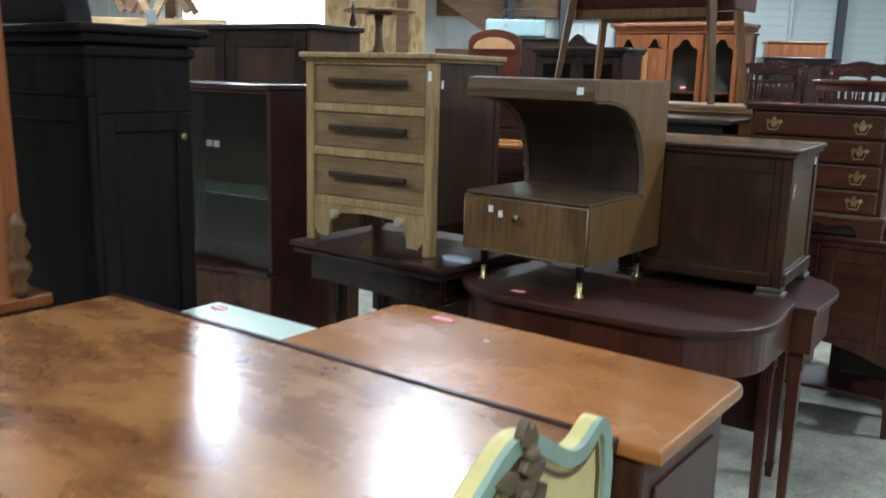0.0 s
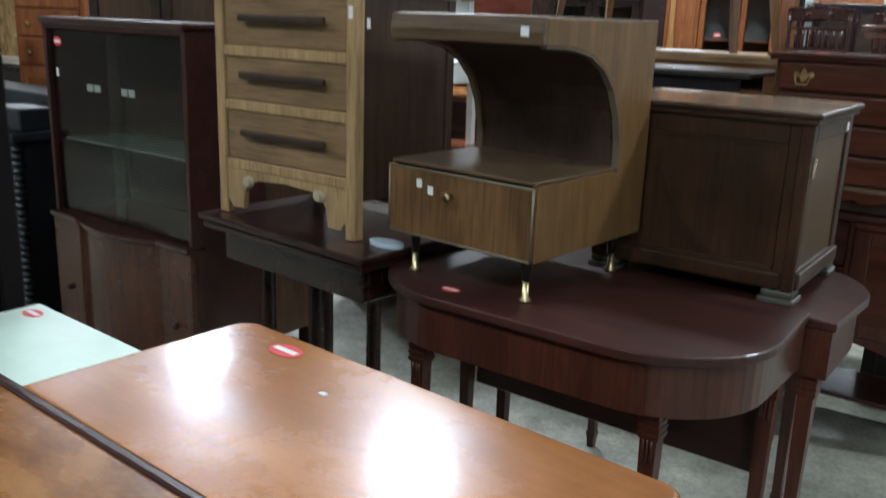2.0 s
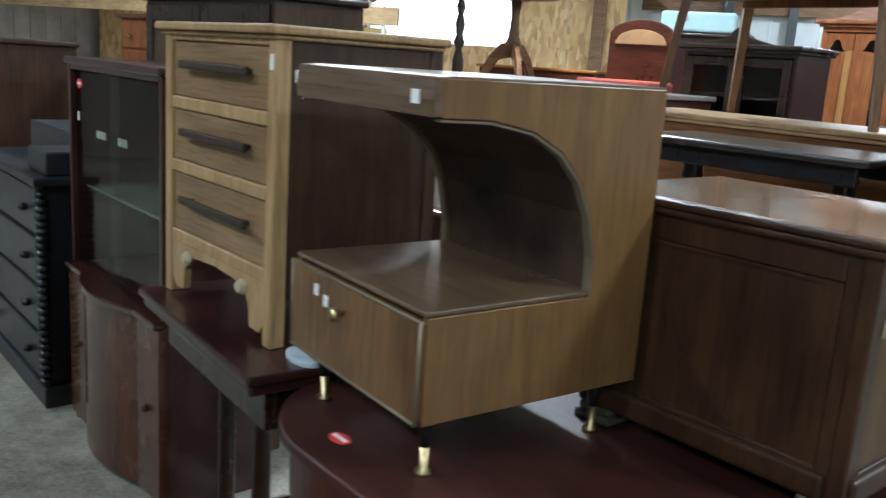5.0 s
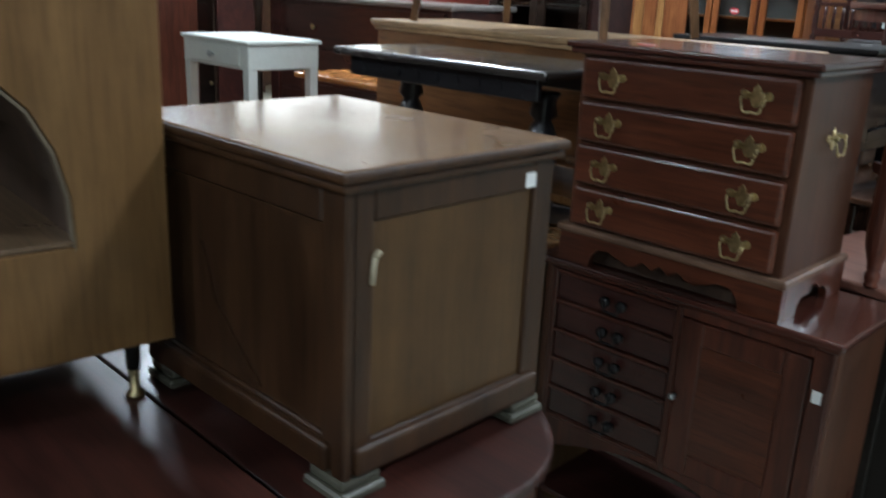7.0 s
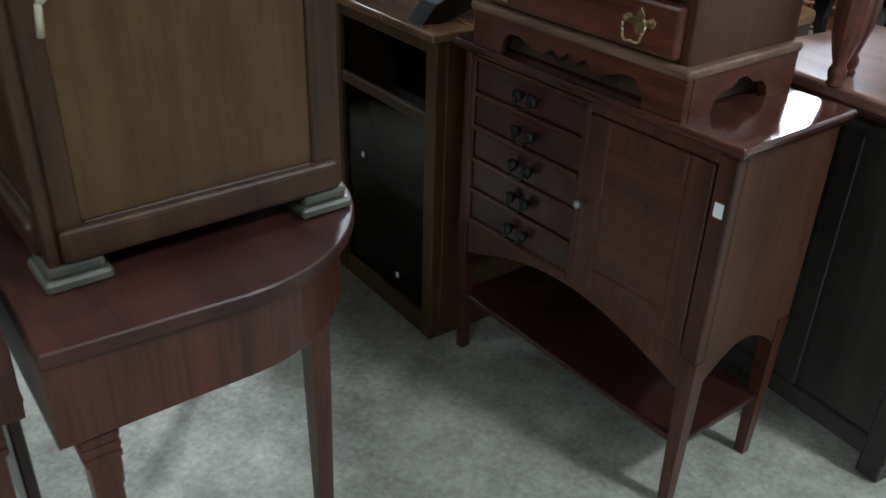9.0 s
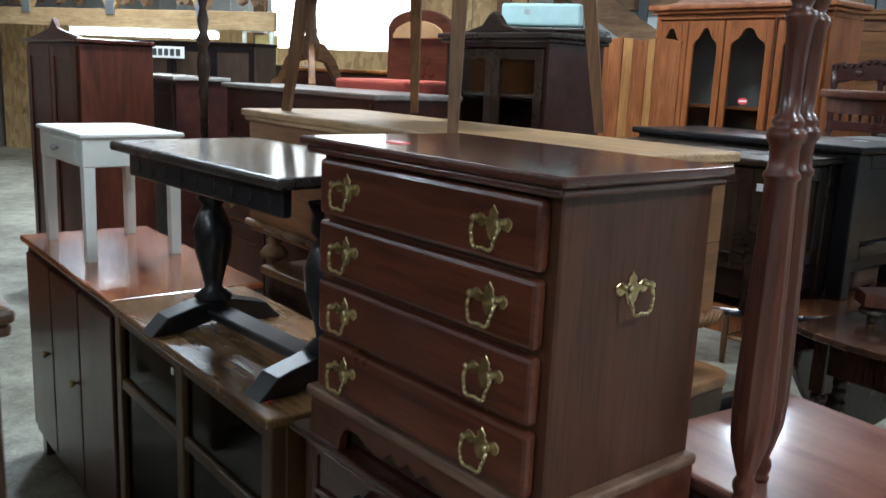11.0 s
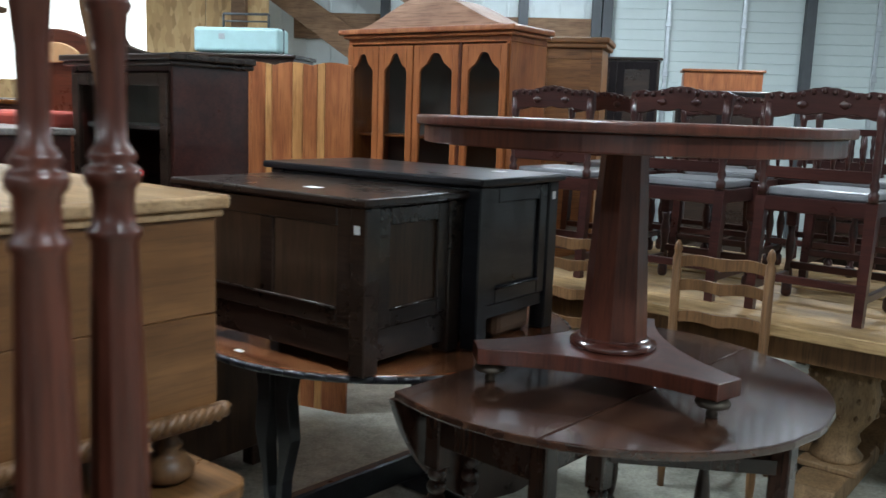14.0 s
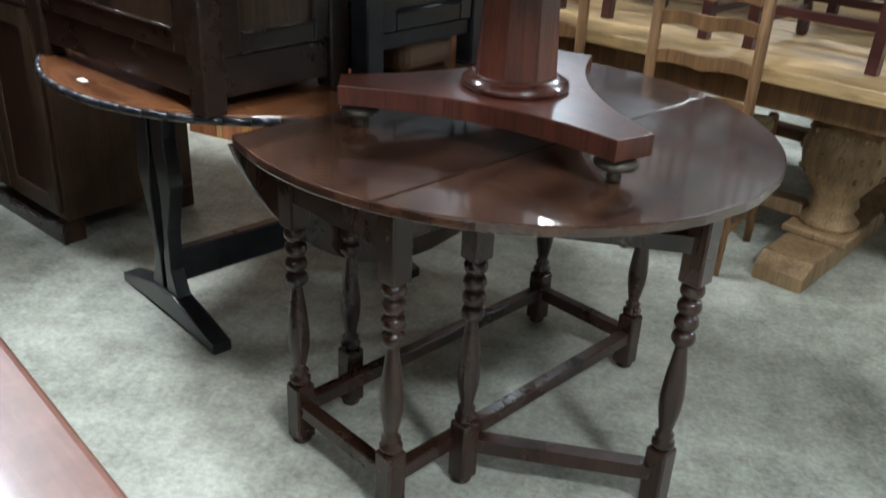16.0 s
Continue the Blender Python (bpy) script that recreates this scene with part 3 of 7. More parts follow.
def maple_dresser():
    ob = thing("dresser", "orange maple dresser with rounded glossy top", "dresser", 0.42, 2.815, 0, -34.5)
    w, d, h = 0.785, 0.375, 0.86
    r = 0.03
    pts = [(r, 0)] + [(w - r + r * math.sin(a), -r + r * math.cos(a)) for a in np.linspace(0, math.pi / 2, 6)] + [(w, -d), (0, -d)] + [(r - r * math.cos(a), -r + r * math.sin(a)) for a in np.linspace(0, math.pi / 2, 6)]
    bm = N()
    prism(bm, pts, h - 0.024, h, "z", 0.008, 3)
    part(ob, "top", bm, ORANGE)
    bm = N()
    box(bm, 0.03, w - 0.03, -d + 0.01, -0.03, 0.07, h - 0.024)
    for x in (0.03, w - 0.09):
        for y in (-d + 0.01, -0.09):
            box(bm, x, x + 0.06, y, y + 0.06, 0, 0.07)
    part(ob, "body", bm, CHERRY_SIDE)
    bm = N()
    box(bm, w - 0.03, w - 0.024, -d + 0.05, -0.07, 0.12, h - 0.08, 0.002)
    part(ob, "side_panel", bm, MAHOG_V)
    round_label(ob, 0.155, -0.045, h, 0.032)
    sticker(ob, 0.31, -0.11, h, 0.012, 0.008, "top")


def mint_table():
    ob = thing("painted_table", "pale mint painted side table with square top", "table", -0.06, 3.02, 0, -34)
    w, d, h = 0.66, 0.46, 0.79
    part(ob, "top", box(N(), 0, w, -d, 0, h - 0.022, h, 0.004), MINT)
    bm = N()
    box(bm, 0.03, w - 0.03, -d + 0.03, -0.03, h - 0.13, h - 0.022)
    for x in (0.03, w - 0.07):
        for y in (-d + 0.03, -0.07):
            rod(bm, (x + 0.02, y + 0.02, 0), (x + 0.02, y + 0.02, h - 0.1), 0.014, 0.021, square=True)
    part(ob, "frame", bm, WHITE)
    round_label(ob, 0.05, -0.04, h, 0.026)
    round_label(ob, 0.12, -0.24, h, 0.03)


def painted_headboard():
    """Cream bed-head with a shaped green edge and carved spray, stood against the desk's end."""
    ob = thing("headboard", "cream painted headboard with green edge and carved crest", "headboard", 0.508, 1.592, 0, 56)
    w = 0.46
    n = 61

    def top(u):
        v = abs(u - 0.5) * 2
        hump = 0.075 * math.exp(-(v / 0.42) ** 2)
        lobe = 0.032 * math.exp(-((v - 0.84) / 0.17) ** 2)
        corner = 0.05 * (1 - math.sqrt(max(0.0, 1 - max(0.0, (v - 0.88) / 0.12) ** 2)))
        return 0.925 + hump + lobe - corner
    crest = [(w * i / (n - 1), top(i / (n - 1))) for i in range(n)]

    def inset(o):
        """The crest line and its two sides, set in by o."""
        pts = []
        for i, (x, z) in enumerate(crest):
            x0, z0 = crest[max(i - 1, 0)]
            x1, z1 = crest[min(i + 1, n - 1)]
            k = math.hypot(x1 - x0, z1 - z0)
            pts.append((min(max(x + o * (z1 - z0) / k, o), w - o), z - o * (x1 - x0) / k))
        return [(o, 0.36)] + pts + [(w - o, 0.36)]
    bm = N()
    prism(bm, [(0, 0.35)] + crest + [(w, 0.35)], 0.0, 0.022, "y", 0.003)
    part(ob, "panel", bm, CREAM)
    for name, o0, o1, proud, mat, label in (("trim", 0.0, 0.020, 0.007, GREENTRIM, "sage green painted edge"), ("inner_line", 0.027, 0.034, 0.002, RUSTIC, "brown painted inner line")):
        outer, inner = inset(o0), inset(o1)
        bm = N()
        for i in range(len(outer) - 1):
            q = (outer[i], outer[i + 1], inner[i + 1], inner[i])
            lo = [bm.verts.new((x, -proud, z)) for x, z in q]
            hi = [bm.verts.new((x, 0.001, z)) for x, z in q]
            bm.faces.new(lo)
            for j in range(4):
                bm.faces.new((lo[j], hi[j], hi[(j + 1) % 4], lo[(j + 1) % 4]))
        bmesh.ops.remove_doubles(bm, verts=bm.verts[:], dist=0.0003)
        bmesh.ops.recalc_face_normals(bm, faces=bm.faces[:])
        part(ob, name, bm, mat, label)
    bm = N()
    rnd = random.Random(4)
    for i in range(22):
        z = 0.985 - 0.22 * i / 21
        x = w / 2 + 0.014 * math.sin(i * 1.9)
        ang = math.radians(90 + (62 if i % 2 else -62) + rnd.uniform(-25, 25)) if i > 1 else math.radians(90)
        ln = rnd.uniform(0.030, 0.052)
        c, sn = math.cos(ang), math.sin(ang)
        leaf = [(0, 0), (0.25, 0.24), (0.55, 0.28), (0.8, 0.15), (1, 0), (0.8, -0.15), (0.55, -0.28), (0.25, -0.24)]
        prism(bm, [(x + ln * (u * c - v * sn), z + ln * (u * sn + v * c)) for u, v in leaf], -0.012 - 0.004 * rnd.random(), 0.0, "y", 0.003)
    for i in range(5):
        lathe(bm, [(0.004, 0.97 - i * 0.045), (0.011, 0.976 - i * 0.045), (0.011, 0.984 - i * 0.045), (0.004, 0.99 - i * 0.045)], w / 2 + 0.008 * (-1) ** i, -0.012, 8)
    part(ob, "carving", bm, plain("dull_bronze_paint", (0.13, 0.085, 0.045), 0.5, spot=0.4, scale=30), "brown carved flower spray")
    for x in (0.02, w - 0.02):
        part(ob, "leg", rod(N(), (x, 0.011, 0), (x, 0.011, 0.36), 0.012, 0.016), CREAM)


def cheval_mirror():
    ob = thing("mirror_stand", "pine framed mirror on turned stand", "mirror", -0.62, 2.88, 0.86, -34)
    bm = N()
    prism(bm, [(0.175, 0.0), (0.235, 0.0), (0.20, 0.8), (0.165, 0.8)], -0.02, 0.02, "y", 0.004)
    prism(bm, [(-0.235, 0.0), (-0.175, 0.0), (-0.165, 0.8), (-0.20, 0.8)], -0.02, 0.02, "y", 0.004)
    box(bm, -0.17, 0.17, -0.018, 0.018, 0.02, 0.09)
    box(bm, -0.17, 0.17, -0.018, 0.018, 0.74, 0.80)
    box(bm, -0.26, 0.25, -0.09, 0.07, -0.03, 0.0, 0.006, 2)
    part(ob, "frame", bm, HONEY)
    part(ob, "glass", box(N(), -0.17, 0.17, -0.006, 0.004, 0.09, 0.74, 0), MIRROR, "old mirror glass")
    bm = N()
    lathe(bm, [(0.012, 0.0), (0.02, 0.02), (0.012, 0.035), (0.024, 0.06), (0.024, 0.075), (0.012, 0.09), (0.026, 0.115), (0.014, 0.14), (0.02, 0.16), (0.008, 0.19)], 0.245, 0, 14)
    part(ob, "baluster", bm, RUSTIC)
    stand = thing("low_chest", "dark low chest under a mirror stand", "chest", -0.92, 2.98, 0, -34)
    part(stand, "body", box(N(), 0, 0.60, -0.25, 0.06, 0, 0.829, 0.006), MAHOG_DK)


def black_cabinet():
    ob = thing("tall_cabinet", "tall black oak cabinet with moulded cornice", "cabinet", -0.80, 3.19, 0, -33)
    w, d, h = 0.60, 0.285, 1.42
    fr, pn = N(), N()
    box(fr, 0.021, w - 0.021, 0.021, d, 0.0, h)
    framed_panel(fr, pn, 0, w, 0, 0.1, h - 0.12, 0.06)
    box(fr, -0.004, w - 0.001, -0.004, 0.021, h - 0.12, h)
    part(ob, "body", fr, BLACKOAK)
    part(ob, "panel", pn, BLACKOAK)
    fr, pn = N(), N()
    framed_panel(fr, pn, 0.0215, d, 0, 0.1, h - 0.16, 0.045)
    box(fr, 0.0215, d, 0.0, 0.02, h - 0.16, h)
    m = pose(w, 0, 0, 0, 0, 90)
    part(ob, "side", fr, BLACKOAK, at=m)
    part(ob, "side_panel", pn, BLACKOAK, at=m)
    bm = N()
    for i, (o, z) in enumerate(((0.010, h - 0.03), (0.022, h), (0.034, h + 0.022))):
        box(bm, -o, w + o, -o, d + o, z, z + 0.024 - (i == 2) * 0.004, 0.006, 2)
    part(ob, "cornice", bm, BLACKOAK)
    bm = N()
    prism(bm, [(0.0, h + 0.042)] + [(0.28 - 0.28 * math.cos(a), h + 0.042 + 0.17 * math.sin(a)) for a in np.linspace(0, math.pi, 19)][1:-1] + [(0.56, h + 0.042)], -0.02, 0.05, "y", 0.008)
    part(ob, "crest", bm, BLACKOAK, "arched black crest")
    k = part(ob, "knob", lathe(N(), [(0.006, -0.008), (0.008, 0.0), (0.006, 0.008)], 0, 0, 10), BRASS, at=pose(w + 0.004, d - 0.03, 1.2))
    again(k, pose(w + 0.004, d - 0.03, 0.6))


def glass_bookcase():
    ob = thing("display_cabinet", "walnut display cabinet, glass doors over bowed cupboard", "display cabinet", -0.905, 4.582, 0, -32)
    w, d, h, hb = 0.84, 0.32, 1.305, 0.60
    bm = N()
    box(bm, 0, 0.022, 0, d, 0.0, h)
    box(bm, w - 0.022, w, 0, d, 0.0, h)
    box(bm, 0.022, w - 0.022, 0.0, d, h - 0.03, h - 0.002)
    box(bm, -0.008, w + 0.008, -0.012, d, h - 0.012, h + 0.012, 0.006, 2)
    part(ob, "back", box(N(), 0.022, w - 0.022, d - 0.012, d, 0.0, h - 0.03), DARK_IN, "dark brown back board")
    box(bm, 0.022, w - 0.022, 0.02, d - 0.012, hb - 0.03, hb)
    box(bm, 0.022, w - 0.022, 0.04, d - 0.012, 0.0, 0.06)
    part(ob, "body", bm, MAHOG_DK)
    bow = lambda x: -0.055 * max(0.0, math.sin(math.pi * (x - 0.17) / (w - 0.34))) if 0.17 < x < w - 0.17 else 0.0
    xs = [0.0, 0.16] + list(np.linspace(0.17, w - 0.17, 17)) + [w - 0.16, w]
    bm = N()
    prism(bm, [(x, bow(x) - 0.012) for x in xs] + [(w, 0.02), (0.0, 0.02)], 0.03, hb - 0.024, "z", 0.003)
    part(ob, "door", bm, wood("bowed_veneer", (0.06, 0.016, 0.007), (0.13, 0.040, 0.016), 0.22, "z", coat=0.4, bump=0.03), "bowed walnut veneer doors")
    bm = N()
    prism(bm, [(x, bow(x) - 0.026) for x in xs] + [(w, 0.05), (0.0, 0.05)], hb - 0.022, hb + 0.002, "z", 0.007)
    part(ob, "ledge", bm, MAHOG, "polished mahogany ledge")
    part(ob, "shelf", box(N(), 0.024, w - 0.024, 0.05, d - 0.014, 0.868, 0.876, 0.002), plain("green_glass_shelf", (0.16, 0.19, 0.165), 0.1), "green glass shelf")
    g = part(ob, "glass", box(N(), 0.024, w * 0.53, 0.018, 0.022, hb + 0.004, h - 0.034, 0), GLASS, "sliding glass pane")
    g.visible_shadow = False
    g2 = part(ob, "glass", box(N(), w * 0.47, w - 0.024, 0.008, 0.012, hb + 0.004, h - 0.034, 0), GLASS, "sliding glass pane")
    g2.visible_shadow = False
    pull_mat = plain("clear_plastic", (0.30, 0.32, 0.28), 0.2)
    for x0, x1, y in ((0.30, 0.345, 0.0125), (0.355, 0.40, 0.0125), (0.57, 0.61, 0.003), (0.62, 0.66, 0.003)):
        part(ob, "finger_pull", box(N(), w * x0, w * x1, y, y + 0.004, 1.065, 1.09, 0.001), pull_mat, "small clear plastic pull")
    kn = part(ob, "knob", lathe(N(), [(0.004, -0.012), (0.012, -0.004), (0.012, 0.004), (0.004, 0.012)], 0, 0, 12), MAHOG_DK, at=pose(0.09, -0.018, 0.312))
    again(kn, pose(w - 0.09, -0.018, 0.312))
    round_label(ob, 0.075, 0.016, 1.23, 0.026, "front")
    sticker(ob, 0.06, 0.016, 1.12, 0.014, 0.03)


def rope_chest():
    ob = thing("chest_of_drawers", "blue-black painted chest with rope-twist corners", "chest", -1.83, 5.07, 0, -32)
    w, d, h = 0.93, 0.42, 0.87
    bm = N()
    box(bm, 0.03, w - 0.03, 0.02, d, 0.07, h - 0.02)
    box(bm, -0.01, w + 0.01, -0.02, d + 0.01, h - 0.02, h + 0.012, 0.006, 2)
    box(bm, 0.0, w, 0.0, d, 0.0, 0.08, 0.008, 2)
    part(ob, "body", bm, BLUEBLACK)
    dr = part(ob, "drawer", box(N(), 0.07, w - 0.07, 0.004, 0.022, 0.1, 0.27, 0.006, 2), BLUEBLACK)
    for i in range(1, 4):
        again(dr, pose(0, 0, i * 0.187))
    kn = part(ob, "knob", lathe(N(), [(0.006, -0.015), (0.018, -0.007), (0.018, 0.007), (0.006, 0.015)], 0, 0, 12), BLACK, at=pose(0.2, -0.008, 0.185))
    for i in range(4):
        for x in (0.2, w - 0.2):
            if i or x > 0.2:
                again(kn, pose(x, -0.008, 0.185 + i * 0.187))
    for x in (0.03, w - 0.03):
        bm = N()
        for i in range(28):
            z = 0.09 + i * 0.0275
            lathe(bm, [(0.014, z), (0.025, z + 0.010), (0.025, z + 0.017), (0.014, z + 0.0275)], x, 0.012, 10)
        part(ob, "rope_column", bm, BLUEBLACK)
    bm = N()
    box(bm, 0.04, w - 0.02, 0.2, d - 0.02, h + 0.012, h + 0.14, 0.006)
    box(bm, w - 0.26, w - 0.02, 0.03, d - 0.02, h + 0.013, h + 0.10, 0.006)
    part(ob, "glove_box", bm, BLUEBLACK)


def oak_chest():
    ob = thing("chest_of_drawers", "pale oak three-drawer chest with dark bar handles", "chest", -0.012, 3.907, 0.787, -31.6)
    w, d, h = 0.535, 0.41, 0.645
    p = 0.034
    bm = N()
    for x in (0, w - p):
        box(bm, x, x + p, 0, p, 0, h - 0.02, 0.003)
    for z in (0.150, 0.318, 0.466):
        box(bm, p, w - p, 0.002, 0.03, z - 0.017, z + 0.012, 0.003)
    box(bm, p, w - p, 0.002, 0.03, h - 0.04, h - 0.02, 0.003)
    part(ob, "frame", bm, OAK_PALE)
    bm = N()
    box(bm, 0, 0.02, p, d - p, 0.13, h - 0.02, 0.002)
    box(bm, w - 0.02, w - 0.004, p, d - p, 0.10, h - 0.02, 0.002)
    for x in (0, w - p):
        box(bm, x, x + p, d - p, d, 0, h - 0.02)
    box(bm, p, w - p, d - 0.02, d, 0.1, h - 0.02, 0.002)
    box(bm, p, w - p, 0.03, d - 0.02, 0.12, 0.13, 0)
    part(ob, "side", bm, OAK_SIDE, "scuffed oak side toned far darker than the front")
    bm = N()
    box(bm, -0.015, w + 0.015, -0.02, d + 0.01, h - 0.018, h, 0.005, 2)
    box(bm, -0.006, w + 0.006, -0.008, d, h - 0.028, h - 0.018, 0.003)
    part(ob, "top", bm, OAK_PALE)
    for z0, z1 in ((0.162, 0.301), (0.330, 0.449), (0.478, 0.605)):
        bm = N()
        box(bm, p + 0.002, w - p - 0.002, 0.008, 0.026, z0, z1, 0.004)
        part(ob, "drawer", bm, OAK_DRAWER)
        bm = N()
        zc = (z0 + z1) / 2 + 0.012
        box(bm, 0.115, w - 0.095, -0.018, -0.006, zc - 0.010, zc + 0.008, 0.004, 2)
        for x in (0.14, w - 0.12):
            box(bm, x - 0.008, x + 0.008, -0.008, 0.010, zc - 0.006, zc + 0.004, 0.002)
        part(ob, "handle", bm, DARK_IN, "long dark wooden bar handle")
    apron = [(p, 0.133), (p, 0.045), (0.055, 0.02), (0.10, 0.022), (0.105, 0.07), (0.125, 0.095), (0.155, 0.108), (w / 2, 0.115)]
    apron += [(w - x, z) for x, z in reversed(apron[:-1])]
    bm = N()
    prism(bm, apron, 0.004, 0.022, "y", 0.002)
    part(ob, "apron", bm, OAK_PALE)
    for x in (0.128, w - 0.128):
        bm = N()
        for k in range(3):
            prism(bm, ellipse(0.021 - 0.004 * k, 0.017 - 0.003 * k, 14, cx=x, cy=0.103), -0.002 - 0.004 * k, 0.003 - 0.004 * k, "y")
        part(ob, "scroll", bm, plain("limed_oak", (0.5, 0.42, 0.28), 0.5), "carved pale scroll")
    sticker(ob, w - p / 2, 0, 0.575, 0.013, 0.03)
    sticker(ob, w - 0.004, 0.05, 0.55, 0.012, 0.025, "side")


def oak_side_table():
    ob = thing("side_table", "dark oak draw-leaf table on trestle legs", "table", -0.07, 3.875, 0, -36)
    w, d, h = 0.69, 0.52, 0.787
    bm = N()
    box(bm, 0, w, 0, d, h - 0.020, h, 0.006, 2)
    box(bm, 0.01, w - 0.01, 0.01, d - 0.01, h - 0.044, h - 0.022, 0.006, 2)
    part(ob, "top", bm, MAHOG_DK)
    bm = N()
    box(bm, 0.05, w - 0.05, 0.06, 0.08, h - 0.14, h - 0.044)
    box(bm, 0.05, w - 0.05, d - 0.08, d - 0.06, h - 0.14, h - 0.044)
    box(bm, 0.05, 0.07, 0.08, d - 0.08, h - 0.14, h - 0.044)
    box(bm, w - 0.07, w - 0.05, 0.08, d - 0.08, h - 0.14, h - 0.044)
    part(ob, "frieze", bm, GATE_V)
    for y in (0.22, 0.46):
        bm = N()
        for x in (0.04, 0.27):
            lathe(bm, [(0.026, 0.06), (0.030, 0.075), (0.024, 0.09), (0.023, 0.60), (0.030, 0.615), (0.026, 0.63), (0.030, 0.66)], x, y, 16)
        prism(bm, [(-0.15, 0.0), (-0.15, 0.028), (-0.10, 0.05), (-0.02, 0.062), (0.33, 0.062), (0.37, 0.05), (0.42, 0.028), (0.42, 0.0)], y - 0.032, y + 0.032, "y", 0.006)
        box(bm, -0.0, 0.40, y - 0.03, y + 0.03, 0.655, h - 0.044, 0.006)
        part(ob, "trestle", bm, GATE_V)
    part(ob, "stretcher", box(N(), 0.12, 0.19, 0.22, 0.46, 0.06, 0.085, 0.006), GATE_V)
    bm = N()
    prism(bm, ellipse(0.055, 0.03, 20, cx=w - 0.05, cy=0.14), h, h + 0.012, "z", 0.003)
    ash = thing("dish", "small pale blue glass dish on table", "dish", 0, 0, 0)
    ash.matrix_world = ob.matrix_world.copy()
    part(ash, "bowl", bm, plain("pale_blue_glass", (0.5, 0.6, 0.66), 0.2))


def d_end_table(flip):
    """One half of a D-end dining table; straight side on the joint."""
    m = pose(1.54, 3.378, 0, 0, 0, -32) @ (pose(-0.905, 0.015, -0.02, 0, 0, 180) if flip else pose(-0.02, 0, 0))
    ob = thing("dining_table", "mahogany D-end dining table, reddish polished top", "table", 0, 0, 0, 0, "pair of D-end tables")
    ob.matrix_world = m
    L, D, R = 0.94, 0.505, 0.26
    def outline(o):
        pts = [(-o * 0.3, -0.002)]
        pts += [(-R + (R + 0.012 - o) * math.cos(a), -D + R + (R - o) * math.sin(a)) for a in np.linspace(0, -math.pi / 2, 14)]
        pts += [(-L + R - (R + 0.012 - o) * math.cos(a), -D + R + (R - o) * math.sin(a)) for a in np.linspace(-math.pi / 2, 0, 14)]
        return pts + [(-L + o * 0.3, -0.002)]
    bm = N()
    prism(bm, outline(0), 0.728, 0.75, "z", 0.006, 3)
    part(ob, "top", bm, MAHOG_WORN)
    bm = N()
    prism(bm, outline(0.022), 0.612, 0.7275, "z", 0.002)
    part(ob, "frieze", bm, MAHOG_V)
    for x, y in ((-0.05, -0.05), (-L + 0.05, -0.05), (-0.17, -D + 0.085), (-L + 0.17, -D + 0.085)):
        bm = N()
        rod(bm, (x, y, 0.0), (x, y, 0.06), 0.009, 0.013, square=True)
        rod(bm, (x, y, 0.06), (x, y, 0.075), 0.015, 0.015, square=True)
        rod(bm, (x, y, 0.07), (x, y, 0.55), 0.012, 0.018, square=True)
        rod(bm, (x, y, 0.55), (x, y, 0.615), 0.021, 0.021, square=True)
        for k in range(3):
            rod(bm, (x, y, 0.555 + k * 0.016), (x, y, 0.563 + k * 0.016), 0.023, 0.023, square=True)
        for k in (-1, 0, 1):
            rod(bm, (x + k * 0.009, y - 0.0185, 0.50), (x + k * 0.009, y - 0.0205, 0.55), 0.003, 0.003, 6)
        part(ob, "leg", bm, MAHOG_V)
    if not flip:
        part(ob, "drop_leaf", box(N(), -L + 0.06, -0.06, -0.02, -0.004, 0.33, 0.61, 0.003), MAHOG_DK)
        round_label(ob, -0.685, -0.425, 0.75, 0.026)


